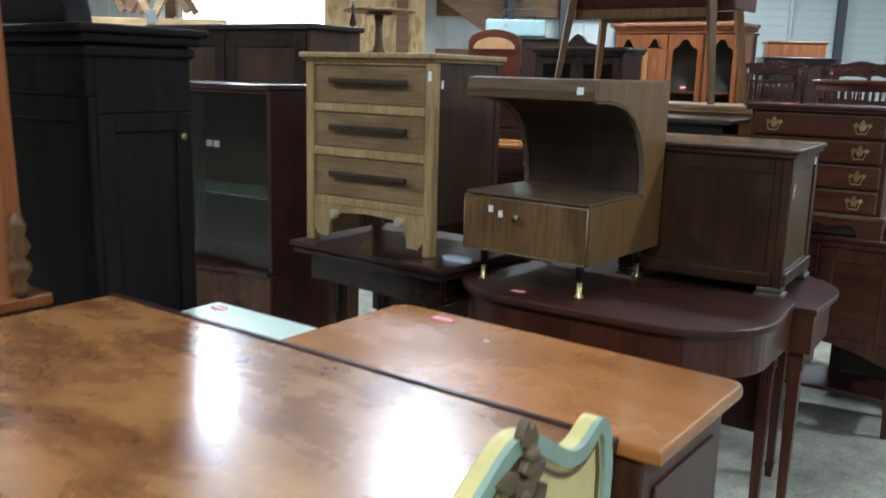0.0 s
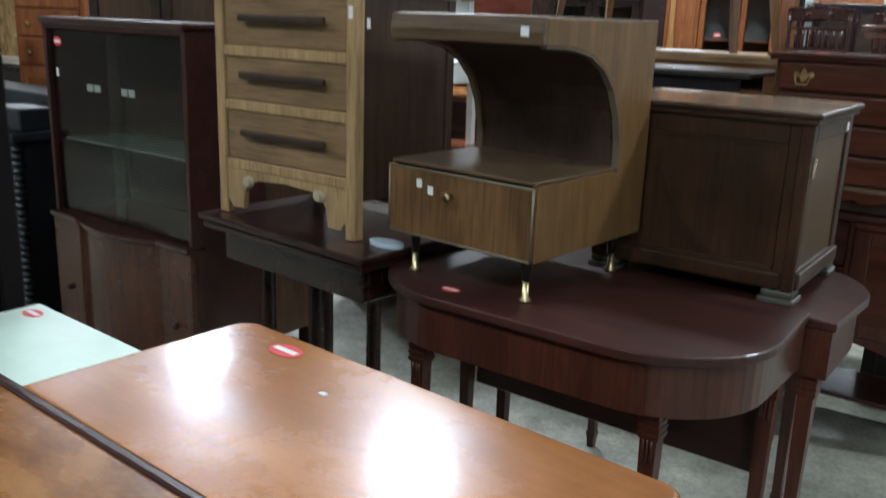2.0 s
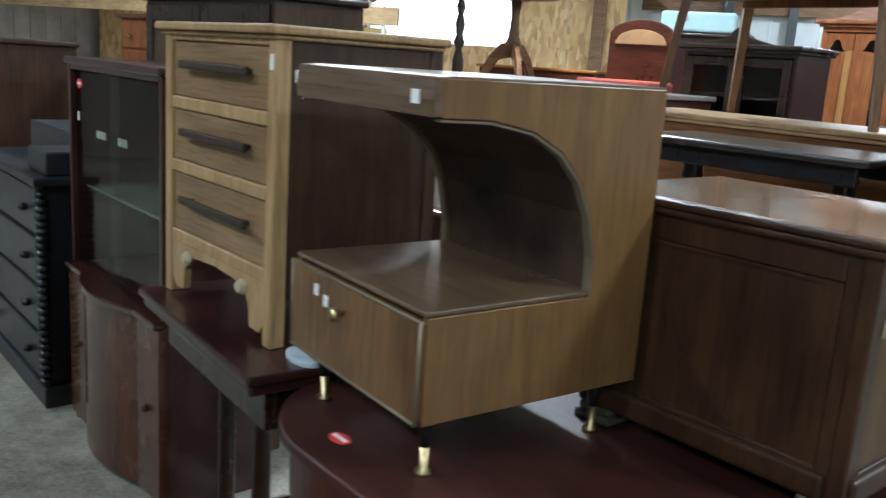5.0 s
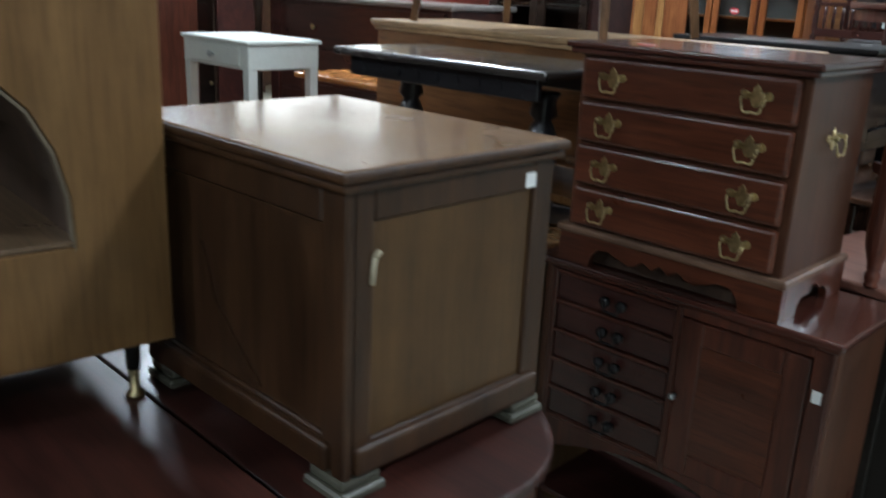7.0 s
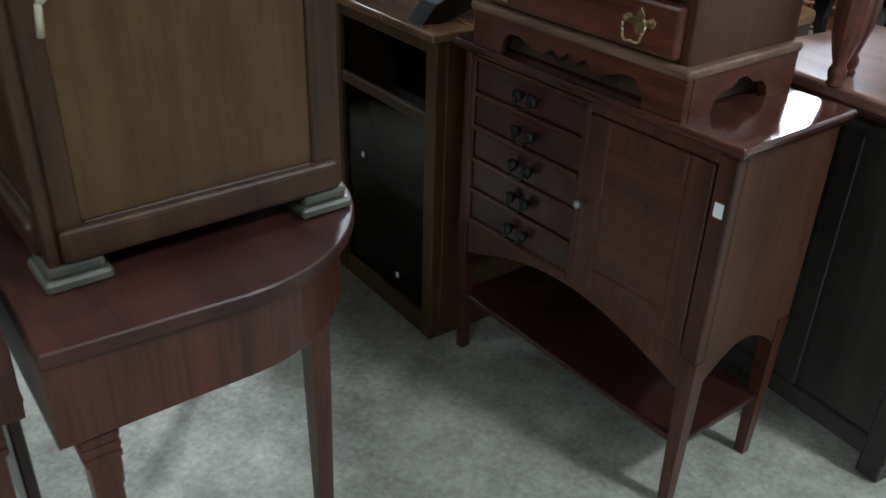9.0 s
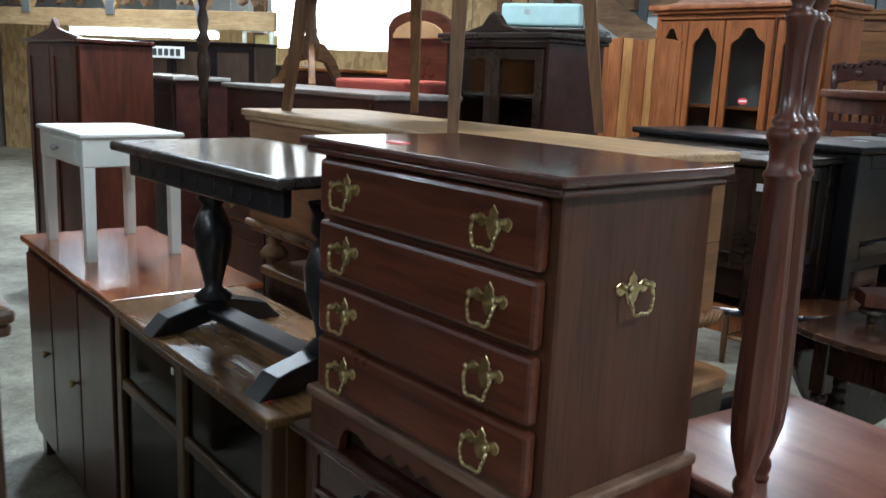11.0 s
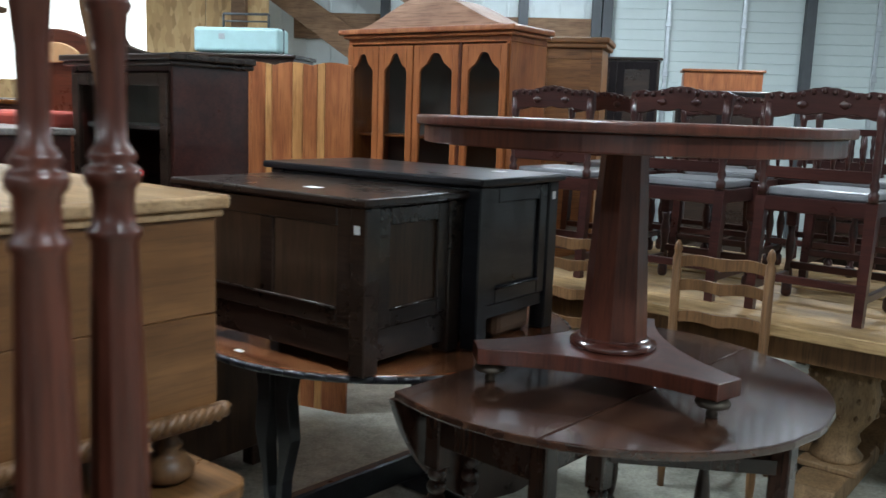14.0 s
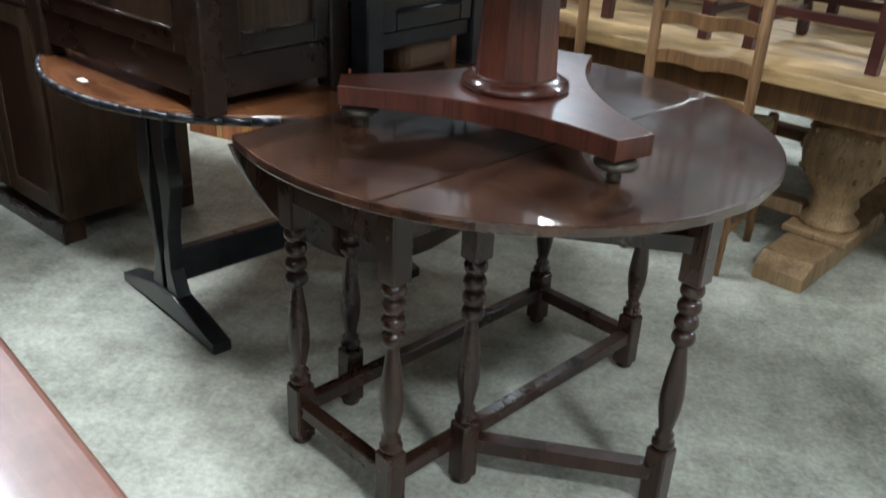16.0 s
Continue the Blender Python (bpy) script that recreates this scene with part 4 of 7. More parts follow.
def bedside_cabinet():
    ob = thing("bedside_cabinet", "teak bedside cabinet with arched open shelf", "cabinet", 0.555, 3.528, 0.75, -36)
    w, d, z0 = 0.426, 0.455, 0.103
    H = 0.51
    arch = [(0.322, 0.168), (0.319, 0.24), (0.304, 0.305), (0.275, 0.362), (0.23, 0.407), (0.17, 0.438), (0.09, 0.453), (0.0, 0.455)]
    side = [(0.0, 0.0), (0.0, 0.168)] + arch + [(0.0, H), (d, H), (d, 0.0)]
    side = [(y, z + z0) for y, z in side]
    bm = N()
    prism(bm, side, w - 0.016, w, "x", 0.0015, 1)
    prism(bm, side, 0.0, 0.016, "x", 0.0015, 1)
    box(bm, 0.016, w - 0.016, d - 0.012, d - 0.001, z0, z0 + H - 0.002, 0)
    part(ob, "side", bm, TEAK)
    bm = N()
    prism(bm, [(y - 0.0015, z + z0 - 0.0015) for y, z in arch] + [(y - 0.004, z + z0 - 0.005) for y, z in reversed(arch)], w - 0.015, w + 0.0015, "x")
    prism(bm, [(y - 0.0015, z + z0 - 0.0015) for y, z in arch] + [(y - 0.004, z + z0 - 0.005) for y, z in reversed(arch)], -0.0015, 0.015, "x")
    part(ob, "edging", bm, plain("grey_edging", (0.15, 0.115, 0.075), 0.5))
    bm = N()
    prism(bm, [(-0.012, z0 + H - 0.054), (-0.016, z0 + H - 0.03), (-0.010, z0 + H + 0.001), (0.02, z0 + H + 0.004), (d, z0 + H + 0.004), (d, z0 + H - 0.014), (0.02, z0 + H - 0.05)], 0.001, w - 0.001, "x", 0.002)
    part(ob, "canopy", bm, SHELF_TOP, "smoked walnut canopy top")
    bm = N()
    pts = arch[:]
    liner = [(y + 0.004, z + z0) for y, z in pts]
    prism(bm, liner + [(y + 0.008, z + z0 + 0.006) for y, z in reversed(liner and pts)], 0.017, w - 0.017, "x")
    part(ob, "back", bm, DARK_IN, "dark curved back panel")
    part(ob, "shelf", box(N(), 0.002, w - 0.002, -0.004, 0.327, z0 + 0.1685, z0 + 0.177, 0.002), SHELF_TOP, "glossy dark shelf")
    part(ob, "drawer", box(N(), 0.004, w - 0.004, -0.012, 0.012, z0 + 0.006, z0 + 0.160, 0.002), WALNUT, "walnut veneer drawer front")
    bm = N()
    bead(bm, [(0.003, -0.011, z0 + 0.004), (w - 0.003, -0.011, z0 + 0.004), (w - 0.003, -0.011, z0 + 0.163), (0.003, -0.011, z0 + 0.163)], 0.003)
    part(ob, "bead", bm, plain("dull_silver_trim", (0.22, 0.18, 0.12), 0.45, 0.4))
    part(ob, "base", box(N(), 0.016, w - 0.016, 0.012, d - 0.012, z0 + 0.001, z0 + 0.16, 0), DARK_IN)
    bm = N()
    lathe(bm, [(0.005, 0), (0.005, 0.012), (0.012, 0.018), (0.012, 0.024), (0.004, 0.028)], 0, 0, 14)
    part(ob, "knob", bm, BRASS, at=pose(0.20, -0.012, z0 + 0.115, 90))
    for x, y in ((0.045, 0.04), (w - 0.045, 0.04), (0.045, d - 0.05), (w - 0.045, d - 0.05)):
        bm = N()
        rod(bm, (x, y, 0.048), (x, y, z0 + 0.01), 0.010, 0.014)
        part(ob, "leg", bm, BLACK)
        bm = N()
        lathe(bm, [(0.014, 0.0), (0.015, 0.006), (0.008, 0.012), (0.008, 0.05)], x, y, 14)
        part(ob, "ferrule", bm, BRASS, "brass foot")
    sticker(ob, 0.10, -0.012, z0 + 0.13, 0.016, 0.02)
    sticker(ob, 0.135, -0.012, z0 + 0.118, 0.016, 0.02)
    sticker(ob, w - 0.045, -0.016, z0 + H - 0.028, 0.02, 0.02)


def panelled_cabinet():
    ob = thing("panelled_cabinet", "brown oak panelled cabinet on block feet", "cabinet", 1.063, 3.748, 0.73, -31)
    w, d, h = 0.515, 0.40, 0.445
    fr, pn = N(), N()
    box(fr, 0.02, w - 0.02, 0.02, d - 0.004, 0.035, h - 0.02)
    framed_panel(fr, pn, 0, w, 0, 0.035, h - 0.02, 0.05, 0.007, 0.02)
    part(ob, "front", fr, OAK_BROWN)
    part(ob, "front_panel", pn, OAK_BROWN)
    fr, pn = N(), N()
    framed_panel(fr, pn, 0, d, 0, 0.035, h - 0.02, 0.045, 0.006, 0.02)
    m = pose(w, 0, 0, 0, 0, 90)
    part(ob, "side", fr, OAK_BROWN, at=m)
    part(ob, "side_panel", pn, OAK_PANEL, "paler oak side panel", at=m)
    bm = N()
    prism(bm, [(0.05, h - 0.105), (0.062, h - 0.088), (0.09, h - 0.076), (w - 0.09, h - 0.076), (w - 0.062, h - 0.088), (w - 0.05, h - 0.105), (w - 0.05, h - 0.07), (0.05, h - 0.07)], 0.0015, 0.009, "y")
    bm2 = N()
    prism(bm2, [(w * 0.62, 0.095), (w * 0.4, 0.19), (w * 0.33, 0.28), (w * 0.45, 0.12)], 0.0015, 0.006, "y")
    part(ob, "patch", bm2, OAK_BROWN, "triangular worn patch")
    part(ob, "rail", bm, OAK_BROWN)
    bm = N()
    box(bm, -0.012, w + 0.012, -0.014, d + 0.01, h - 0.022, h - 0.008, 0.005, 2)
    box(bm, -0.02, w + 0.02, -0.022, d + 0.012, h - 0.008, h + 0.006, 0.005, 2)
    part(ob, "top_moulding", bm, OAK_BROWN, "dark moulded top edge")
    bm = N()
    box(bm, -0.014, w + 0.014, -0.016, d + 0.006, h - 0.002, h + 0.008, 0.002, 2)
    # Top slab is coloured paler than the brown oak below it.
    part(ob, "top", bm, wood("polished_oak_top", (0.13, 0.068, 0.032), (0.27, 0.15, 0.075), 0.22, "x", coat=0.4, bump=0.04), "polished oak top, coloured paler than the case")
    bm = N()
    box(bm, 0.0, w - 0.028, -0.011, 0.012, 0.034, 0.078, 0.008, 3)
    box(bm, w - 0.012, w + 0.011, 0.014, d - 0.01, 0.034, 0.078, 0.008, 3)
    box(bm, w - 0.026, w + 0.003, -0.003, 0.012, 0.030, h - 0.02, 0.003)
    part(ob, "plinth", bm, OAK_BROWN)
    for x, y in ((-0.005, -0.012), (w - 0.075, -0.012), (-0.005, d - 0.07), (w - 0.075, d - 0.07)):
        bm = N()
        box(bm, x, x + 0.085, y, y + 0.08, 0, 0.016, 0.004)
        box(bm, x + 0.006, x + 0.079, y + 0.006, y + 0.074, 0.016, 0.034, 0.006, 2)
        part(ob, "foot", bm, plain("grey_worn_foot", (0.095, 0.09, 0.066), 0.42, spot=0.5), "grey worn block foot")
    sticker(ob, w, d - 0.055, h - 0.05, 0.022, 0.022, "side")
    bm = N()
    tube(bm, [(w + 0.002, 0.040, 0.30), (w + 0.003, 0.043, 0.335), (w + 0.003, 0.052, 0.342)], 0.004)
    part(ob, "chip", bm, plain("bare_wood", (0.42, 0.36, 0.25), 0.6), "pale chipped edge")


foreground_desk()
maple_dresser()
mint_table()
painted_headboard()
cheval_mirror()
black_cabinet()
glass_bookcase()
rope_chest()
oak_chest()
oak_side_table()
d_end_table(False)
d_end_table(True)
bedside_cabinet()
panelled_cabinet()


# ---- furniture: cabinets past the dining table ----
def knob_pull(r=0.012):
    return lathe(N(), [(r * 0.5, 0), (r * 0.4, 0.006), (r, 0.012), (r, 0.018), (r * 0.5, 0.022)], 0, 0, 12)


def music_cabinet():
    ob = thing("music_cabinet", "red mahogany music cabinet with five narrow drawers", "cabinet", 1.640, 4.525, 0, -31)
    w, d, h = 0.69, 0.29, 0.79
    bm = N()
    box(bm, -0.018, w + 0.018, -0.022, d + 0.012, h - 0.016, h, 0.005, 2)
    box(bm, -0.008, w + 0.008, -0.010, d + 0.004, h - 0.026, h - 0.016, 0.003)
    part(ob, "top", bm, MAHOG)
    bm = N()
    box(bm, 0.0, 0.02, 0.0, d, 0.36, h - 0.026)
    box(bm, w - 0.02, w, 0.02, d, 0.36, h - 0.026)
    box(bm, 0.02, w - 0.02, d - 0.012, d, 0.36, h - 0.026)
    box(bm, 0.02, w - 0.02, 0.02, d - 0.012, 0.36, 0.375)
    part(ob, "carcase", bm, CHERRY_SIDE)
    bm = N()
    for x, y in ((0, 0), (w - 0.034, 0), (0, d - 0.034), (w - 0.034, d - 0.034)):
        rod(bm, (x + 0.017, y + 0.017, 0), (x + 0.017, y + 0.017, 0.36), 0.011, 0.017, square=True)
    part(ob, "leg", bm, MAHOG_V)
    n = 21
    curve = [(0.034 + (w - 0.068) * i / (n - 1), 0.285 + 0.075 * math.sin(math.pi * i / (n - 1))) for i in range(n)]
    bm = N()
    prism(bm, curve + [(w - 0.034, 0.385), (0.034, 0.385)], 0.003, 0.018, "y")
    part(ob, "apron", bm, MAHOG_V)
    bm = N()
    sc = [(0.034 + (d - 0.068) * i / 10, 0.305 + 0.055 * math.sin(math.pi * i / 10)) for i in range(11)]
    prism(bm, sc + [(d - 0.034, 0.385), (0.034, 0.385)], w - 0.016, w - 0.003, "x")
    part(ob, "side_apron", bm, CHERRY_SIDE)
    part(ob, "undershelf", box(N(), 0.01, w - 0.01, 0.01, d - 0.01, 0.148, 0.163, 0.003), MAHOG_DK, "dark lower shelf")
    bm = N()
    box(bm, 0.352, 0.368, 0.0, 0.02, 0.36, h - 0.03)
    box(bm, 0.02, 0.036, 0.0, 0.02, 0.36, h - 0.03)
    box(bm, w - 0.04, w - 0.001, -0.001, 0.02, 0.36, h - 0.03)
    for i in range(6):
        z = 0.376 + i * 0.0752
        box(bm, 0.036, 0.352, -0.002, 0.018, z - 0.004, z + 0.006, 0.002)
    box(bm, 0.368, w - 0.04, 0.0, 0.02, h - 0.05, h - 0.026)
    part(ob, "front_frame", bm, MAHOG_V)
    dr = part(ob, "drawer", box(N(), 0.037, 0.351, 0.006, 0.02, 0.383, 0.4465, 0.003), MAHOG_DK)
    k = part(ob, "pull", knob_pull(0.013), plain("black_iron", (0.02, 0.02, 0.022), 0.3, 0.5), "pair of dark ring pulls", at=pose(0.178, 0.006, 0.416, 90))
    again(k, pose(0.222, 0.006, 0.416, 90))
    bail = part(ob, "bail", tube(N(), [(0.178, -0.014, 0.414), (0.184, -0.018, 0.398), (0.216, -0.018, 0.398), (0.222, -0.014, 0.414)], 0.003), plain("black_iron_bail", (0.02, 0.02, 0.022), 0.3, 0.5))
    for i in range(1, 5):
        again(dr, pose(0, 0, i * 0.0752))
        again(k, pose(0.178, 0.006, 0.416 + i * 0.0752, 90))
        again(k, pose(0.222, 0.006, 0.416 + i * 0.0752, 90))
        again(bail, pose(0, 0, i * 0.0752))
    fr, pn = N(), N()
    framed_panel(fr, pn, 0.37, w - 0.042, -0.003, 0.378, h - 0.052, 0.052, 0.004, 0.018)
    part(ob, "door", fr, MAHOG_V)
    part(ob, "door_panel", pn, CHERRY)
    part(ob, "key_knob", knob_pull(0.008), GALV, at=pose(0.378, -0.003, 0.56, 90))
    sticker(ob, w - 0.021, -0.001, 0.665, 0.018, 0.026)


def brass_pull(owner, mats, spots):
    """Bat-wing plate with a hanging bail."""
    half = [(0, 0.034), (0.004, 0.027), (0.009, 0.021), (0.008, 0.014), (0.014, 0.010), (0.020, 0.015), (0.028, 0.017), (0.035, 0.011), (0.035, 0.003), (0.029, -0.005), (0.022, -0.005), (0.016, -0.001), (0.012, -0.010), (0.009, -0.018), (0.004, -0.024), (0, -0.022)]
    half = [(x * 0.92, z * 0.78) for x, z in half]
    pts = half + [(-x, z) for x, z in reversed(half[1:-1])]
    bm = N()
    prism(bm, pts, -0.0025, 0.0, "y", 0.0008, 1)
    for x in (-0.021, 0.021):
        rod(bm, (x, 0, 0.008), (x, -0.014, 0.008), 0.004)
        rod(bm, (x, -0.0145, 0.008), (x, -0.019, 0.008), 0.0055, 0.003)
    bail = [(0.021, 0.008), (0.025, 0.002), (0.024, -0.010), (0.020, -0.020), (0.019, -0.029), (0.013, -0.034), (0.005, -0.033), (0.0, -0.031)]
    bail = [(x * 0.95, z * 0.8) for x, z in bail]
    bail = bail + [(-x, z) for x, z in reversed(bail[:-1])]
    tube(bm, [(x, -0.013 - 0.006 * min(1.0, (0.008 - z) / 0.02), z) for x, z in bail], 0.0023, 8)
    first = part(owner, "handle", bm, BRASS, "brass bat-wing handle", at=spots[0])
    for m in spots[1:]:
        again(first, m)


def brass_chest():
    ob = thing("chest_of_drawers", "cherry four-drawer chest with brass bat-wing handles", "chest", 1.668, 4.492, 0.79, -31)
    w, d, h = 0.535, 0.31, 0.495
    bm = N()
    box(bm, 0.012, w - 0.012, 0.012, d, 0.07, h - 0.022)
    part(ob, "body", bm, CHERRY_SIDE)
    bm = N()
    box(bm, -0.006, w + 0.006, -0.012, d + 0.004, h - 0.022, h - 0.010, 0.005, 2)
    box(bm, -0.014, w + 0.014, -0.020, d + 0.008, h - 0.010, h + 0.004, 0.006, 3)
    part(ob, "top", bm, MAHOG)
    bm = N()
    box(bm, -0.006, w + 0.006, -0.008, d + 0.002, 0.070, 0.088, 0.008, 3)
    part(ob, "base_moulding", bm, WORN_RIM, "worn pale base moulding")
    s = [(0.0, 0.0), (0.0, 0.072), (w, 0.072), (w, 0.0), (w - 0.085, 0.0), (w - 0.09, 0.025), (w - 0.105, 0.042), (w - 0.135, 0.046), (w - 0.16, 0.036), (w - 0.185, 0.028), (w - 0.205, 0.030), (w - 0.225, 0.045), (w / 2 + 0.02, 0.032), (w / 2, 0.046), (w / 2 - 0.02, 0.032), (0.225, 0.045), (0.205, 0.030), (0.185, 0.028), (0.16, 0.036), (0.135, 0.046), (0.105, 0.042), (0.09, 0.025), (0.085, 0.0)]
    bm = N()
    prism(bm, s, 0.0, 0.016, "y", 0.001, 1)
    q = [(0.017, 0.0), (0.017, 0.071), (d, 0.071), (d, 0.0), (d - 0.075, 0.0), (d - 0.082, 0.022), (d - 0.10, 0.034), (d - 0.125, 0.036), (d / 2 + 0.01, 0.050), (d / 2 - 0.01, 0.050), (0.125, 0.036), (0.10, 0.034), (0.082, 0.022), (0.075, 0.0)]
    prism(bm, q, w - 0.016, w, "x")
    prism(bm, q, 0.0, 0.016, "x")
    part(ob, "bracket_foot", bm, CHERRY)
    # Added dark block between the feet, standing in for shade under the chest.
    part(ob, "glue_block", box(N(), 0.03, w - 0.03, 0.03, d - 0.02, 0.002, 0.069, 0.003), DARK_IN)
    dr = part(ob, "drawer", box(N(), 0.028, w - 0.028, -0.007, 0.013, 0.094, 0.181, 0.010, 2), CHERRY)
    for i in range(1, 4):
        again(dr, pose(0, 0, i * 0.0955))
    spots = [pose(x, -0.006, 0.139 + i * 0.0955) for i in range(4) for x in (0.107, w - 0.107)]
    brass_pull(ob, BRASS, spots + [pose(w - 0.012, d * 0.48, 0.345, 0, 0, 90)])
    round_label(ob, 0.14, 0.06, h + 0.004, 0.024)


def glazed_desk():
    """Low glazed cabinet with a brown top."""
    ob = thing("glazed_cabinet", "low oak cabinet with glazed door and brown top", "cabinet", 0.845, 4.99, 0, -33)
    w, d, h = 0.875, 0.36, 0.79
    bm = N()
    box(bm, -0.01, w + 0.004, -0.012, d, h - 0.02, h, 0.005, 2)
    part(ob, "top", bm, wood("worn_brown_top", (0.16, 0.075, 0.03), (0.36, 0.19, 0.085), 0.22, "x", coat=0.4, wear=0.5))
    bm = N()
    for x in (0, w / 2 - 0.02, w - 0.04):
        box(bm, x, x + 0.04, 0, 0.03, 0.0, h - 0.02)
    for z in (0.0, 0.57, h - 0.05):
        for a, b in ((0.04, w / 2 - 0.02), (w / 2 + 0.02, w - 0.04)):
            box(bm, a, b, 0.002, 0.028, z, z + (0.06 if z == 0 else 0.028))
    box(bm, 0, 0.02, 0.03, d, 0, h - 0.02)
    box(bm, w - 0.02, w, 0.03, d, 0, h - 0.02)
    part(ob, "frame", bm, OAK_PANEL)
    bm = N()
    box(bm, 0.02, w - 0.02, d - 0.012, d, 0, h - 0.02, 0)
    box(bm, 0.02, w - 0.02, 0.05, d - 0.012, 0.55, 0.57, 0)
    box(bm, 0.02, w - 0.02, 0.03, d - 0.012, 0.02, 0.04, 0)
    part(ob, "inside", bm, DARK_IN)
    for a, b in ((0.04, w / 2 - 0.02), (w / 2 + 0.02, w - 0.04)):
        for z0, z1 in ((0.06, 0.57), (0.598, h - 0.05)):
            g = part(ob, "glass", box(N(), a, b, 0.012, 0.016, z0, z1, 0), glass_pane("olive_glass", (0.42, 0.40, 0.30)) if "olive_glass" not in bpy.data.materials else bpy.data.materials["olive_glass"], "dusty glass pane")
            g.visible_shadow = False
    for x, z in ((0.40, 0.73), (0.56, 0.40), (w - 0.15, 0.12)):
        sticker(ob, x, 0.001, z, 0.012, 0.014)
    round_label(ob, w - 0.09, 0.03, h, 0.022)
    red = thing("sideboard", "red mahogany low sideboard with glossy top", "sideboard", 0.02, 5.53, 0, -33)
    w = 0.97
    part(red, "top", box(N(), -0.01, w, -0.012, 0.42, 0.77, 0.79, 0.005, 2), wood("red_gloss_top", (0.22, 0.055, 0.02), (0.38, 0.12, 0.045), 0.2, "x", coat=0.5))
    bm = N()
    box(bm, 0, w - 0.004, 0.01, 0.4, 0.08, 0.77)
    for x in (0.02, w - 0.07):
        for y in (0.02, 0.34):
            box(bm, x, x + 0.05, y, y + 0.05, 0, 0.08)
    part(red, "body", bm, MAHOG_DK)
    bm = N()
    for i in range(3):
        box(bm, 0.03 + i * 0.31, 0.33 + i * 0.31, -0.004, 0.012, 0.12, 0.74, 0.005, 2)
    part(red, "door", bm, MAHOG_V)
    kk = part(red, "knob", knob_pull(0.011), BRASS, at=pose(0.29, -0.004, 0.45, 90))
    again(kk, pose(0.60, -0.004, 0.45, 90))


def low_black_table():
    ob = thing("coffee_table", "ebonised low refectory table on vase trestles", "coffee table", 0.965, 4.85, 0.79, -29)
    w, d, h = 0.73, 0.37, 0.425
    part(ob, "top", box(N(), 0, w, 0.0, d, h - 0.022, h, 0.007, 2), wood("black_gloss_top", (0.02, 0.016, 0.016), (0.055, 0.045, 0.042), 0.22, "x", coat=0.5))
    bm = N()
    box(bm, 0.04, w - 0.04, 0.03, 0.05, h - 0.075, h - 0.022)
    box(bm, 0.04, w - 0.04, d - 0.05, d - 0.03, h - 0.075, h - 0.022)
    for i in range(9):
        rod(bm, (0.09 + i * 0.069, 0.026, h - 0.05), (0.09 + i * 0.069, 0.034, h - 0.05), 0.014, 0.014, 10)
    part(ob, "frieze", bm, EBONY)
    for x in (0.13, w - 0.13):
        bm = N()
        lathe(bm, [(0.03, 0.055), (0.045, 0.07), (0.02, 0.09), (0.026, 0.12), (0.042, 0.18), (0.046, 0.23), (0.03, 0.27), (0.022, 0.285), (0.036, 0.30), (0.03, 0.33), (0.04, h - 0.07)], x, d / 2, 14)
        prism(bm, [(0.02, 0.0), (0.06, 0.04), (d / 2 - 0.04, 0.062), (d / 2 + 0.04, 0.062), (d - 0.06, 0.04), (d - 0.02, 0.0), (d - 0.09, 0.0), (d / 2, 0.02), (0.09, 0.0)], x - 0.03, x + 0.03, "x", 0.004)
        part(ob, "trestle", bm, EBONY)
    part(ob, "stretcher", box(N(), 0.13, w - 0.13, d / 2 - 0.03, d / 2 + 0.03, 0.025, 0.045, 0.003), EBONY)


def white_table():
    ob = thing("painted_table", "white painted low table with one drawer", "table", 0.12, 5.52, 0.79, -31)
    w, d, h = 0.43, 0.30, 0.385
    part(ob, "top", box(N(), -0.01, w + 0.01, -0.01, d + 0.01, h - 0.014, h, 0.004), WHITE)
    bm = N()
    box(bm, 0.0, w, 0.0, d, h - 0.10, h - 0.014)
    for x in (0.002, w - 0.036):
        for y in (0.002, d - 0.036):
            rod(bm, (x + 0.017, y + 0.017, 0), (x + 0.017, y + 0.017, h - 0.05), 0.015, 0.017, square=True)
    part(ob, "frame", bm, WHITE)
    part(ob, "drawer", box(N(), 0.05, w - 0.05, -0.006, 0.004, h - 0.09, h - 0.025, 0.003), WHITE)
    part(ob, "knob", knob_pull(0.011), GALV, at=pose(w / 2, -0.006, h - 0.058, 90))


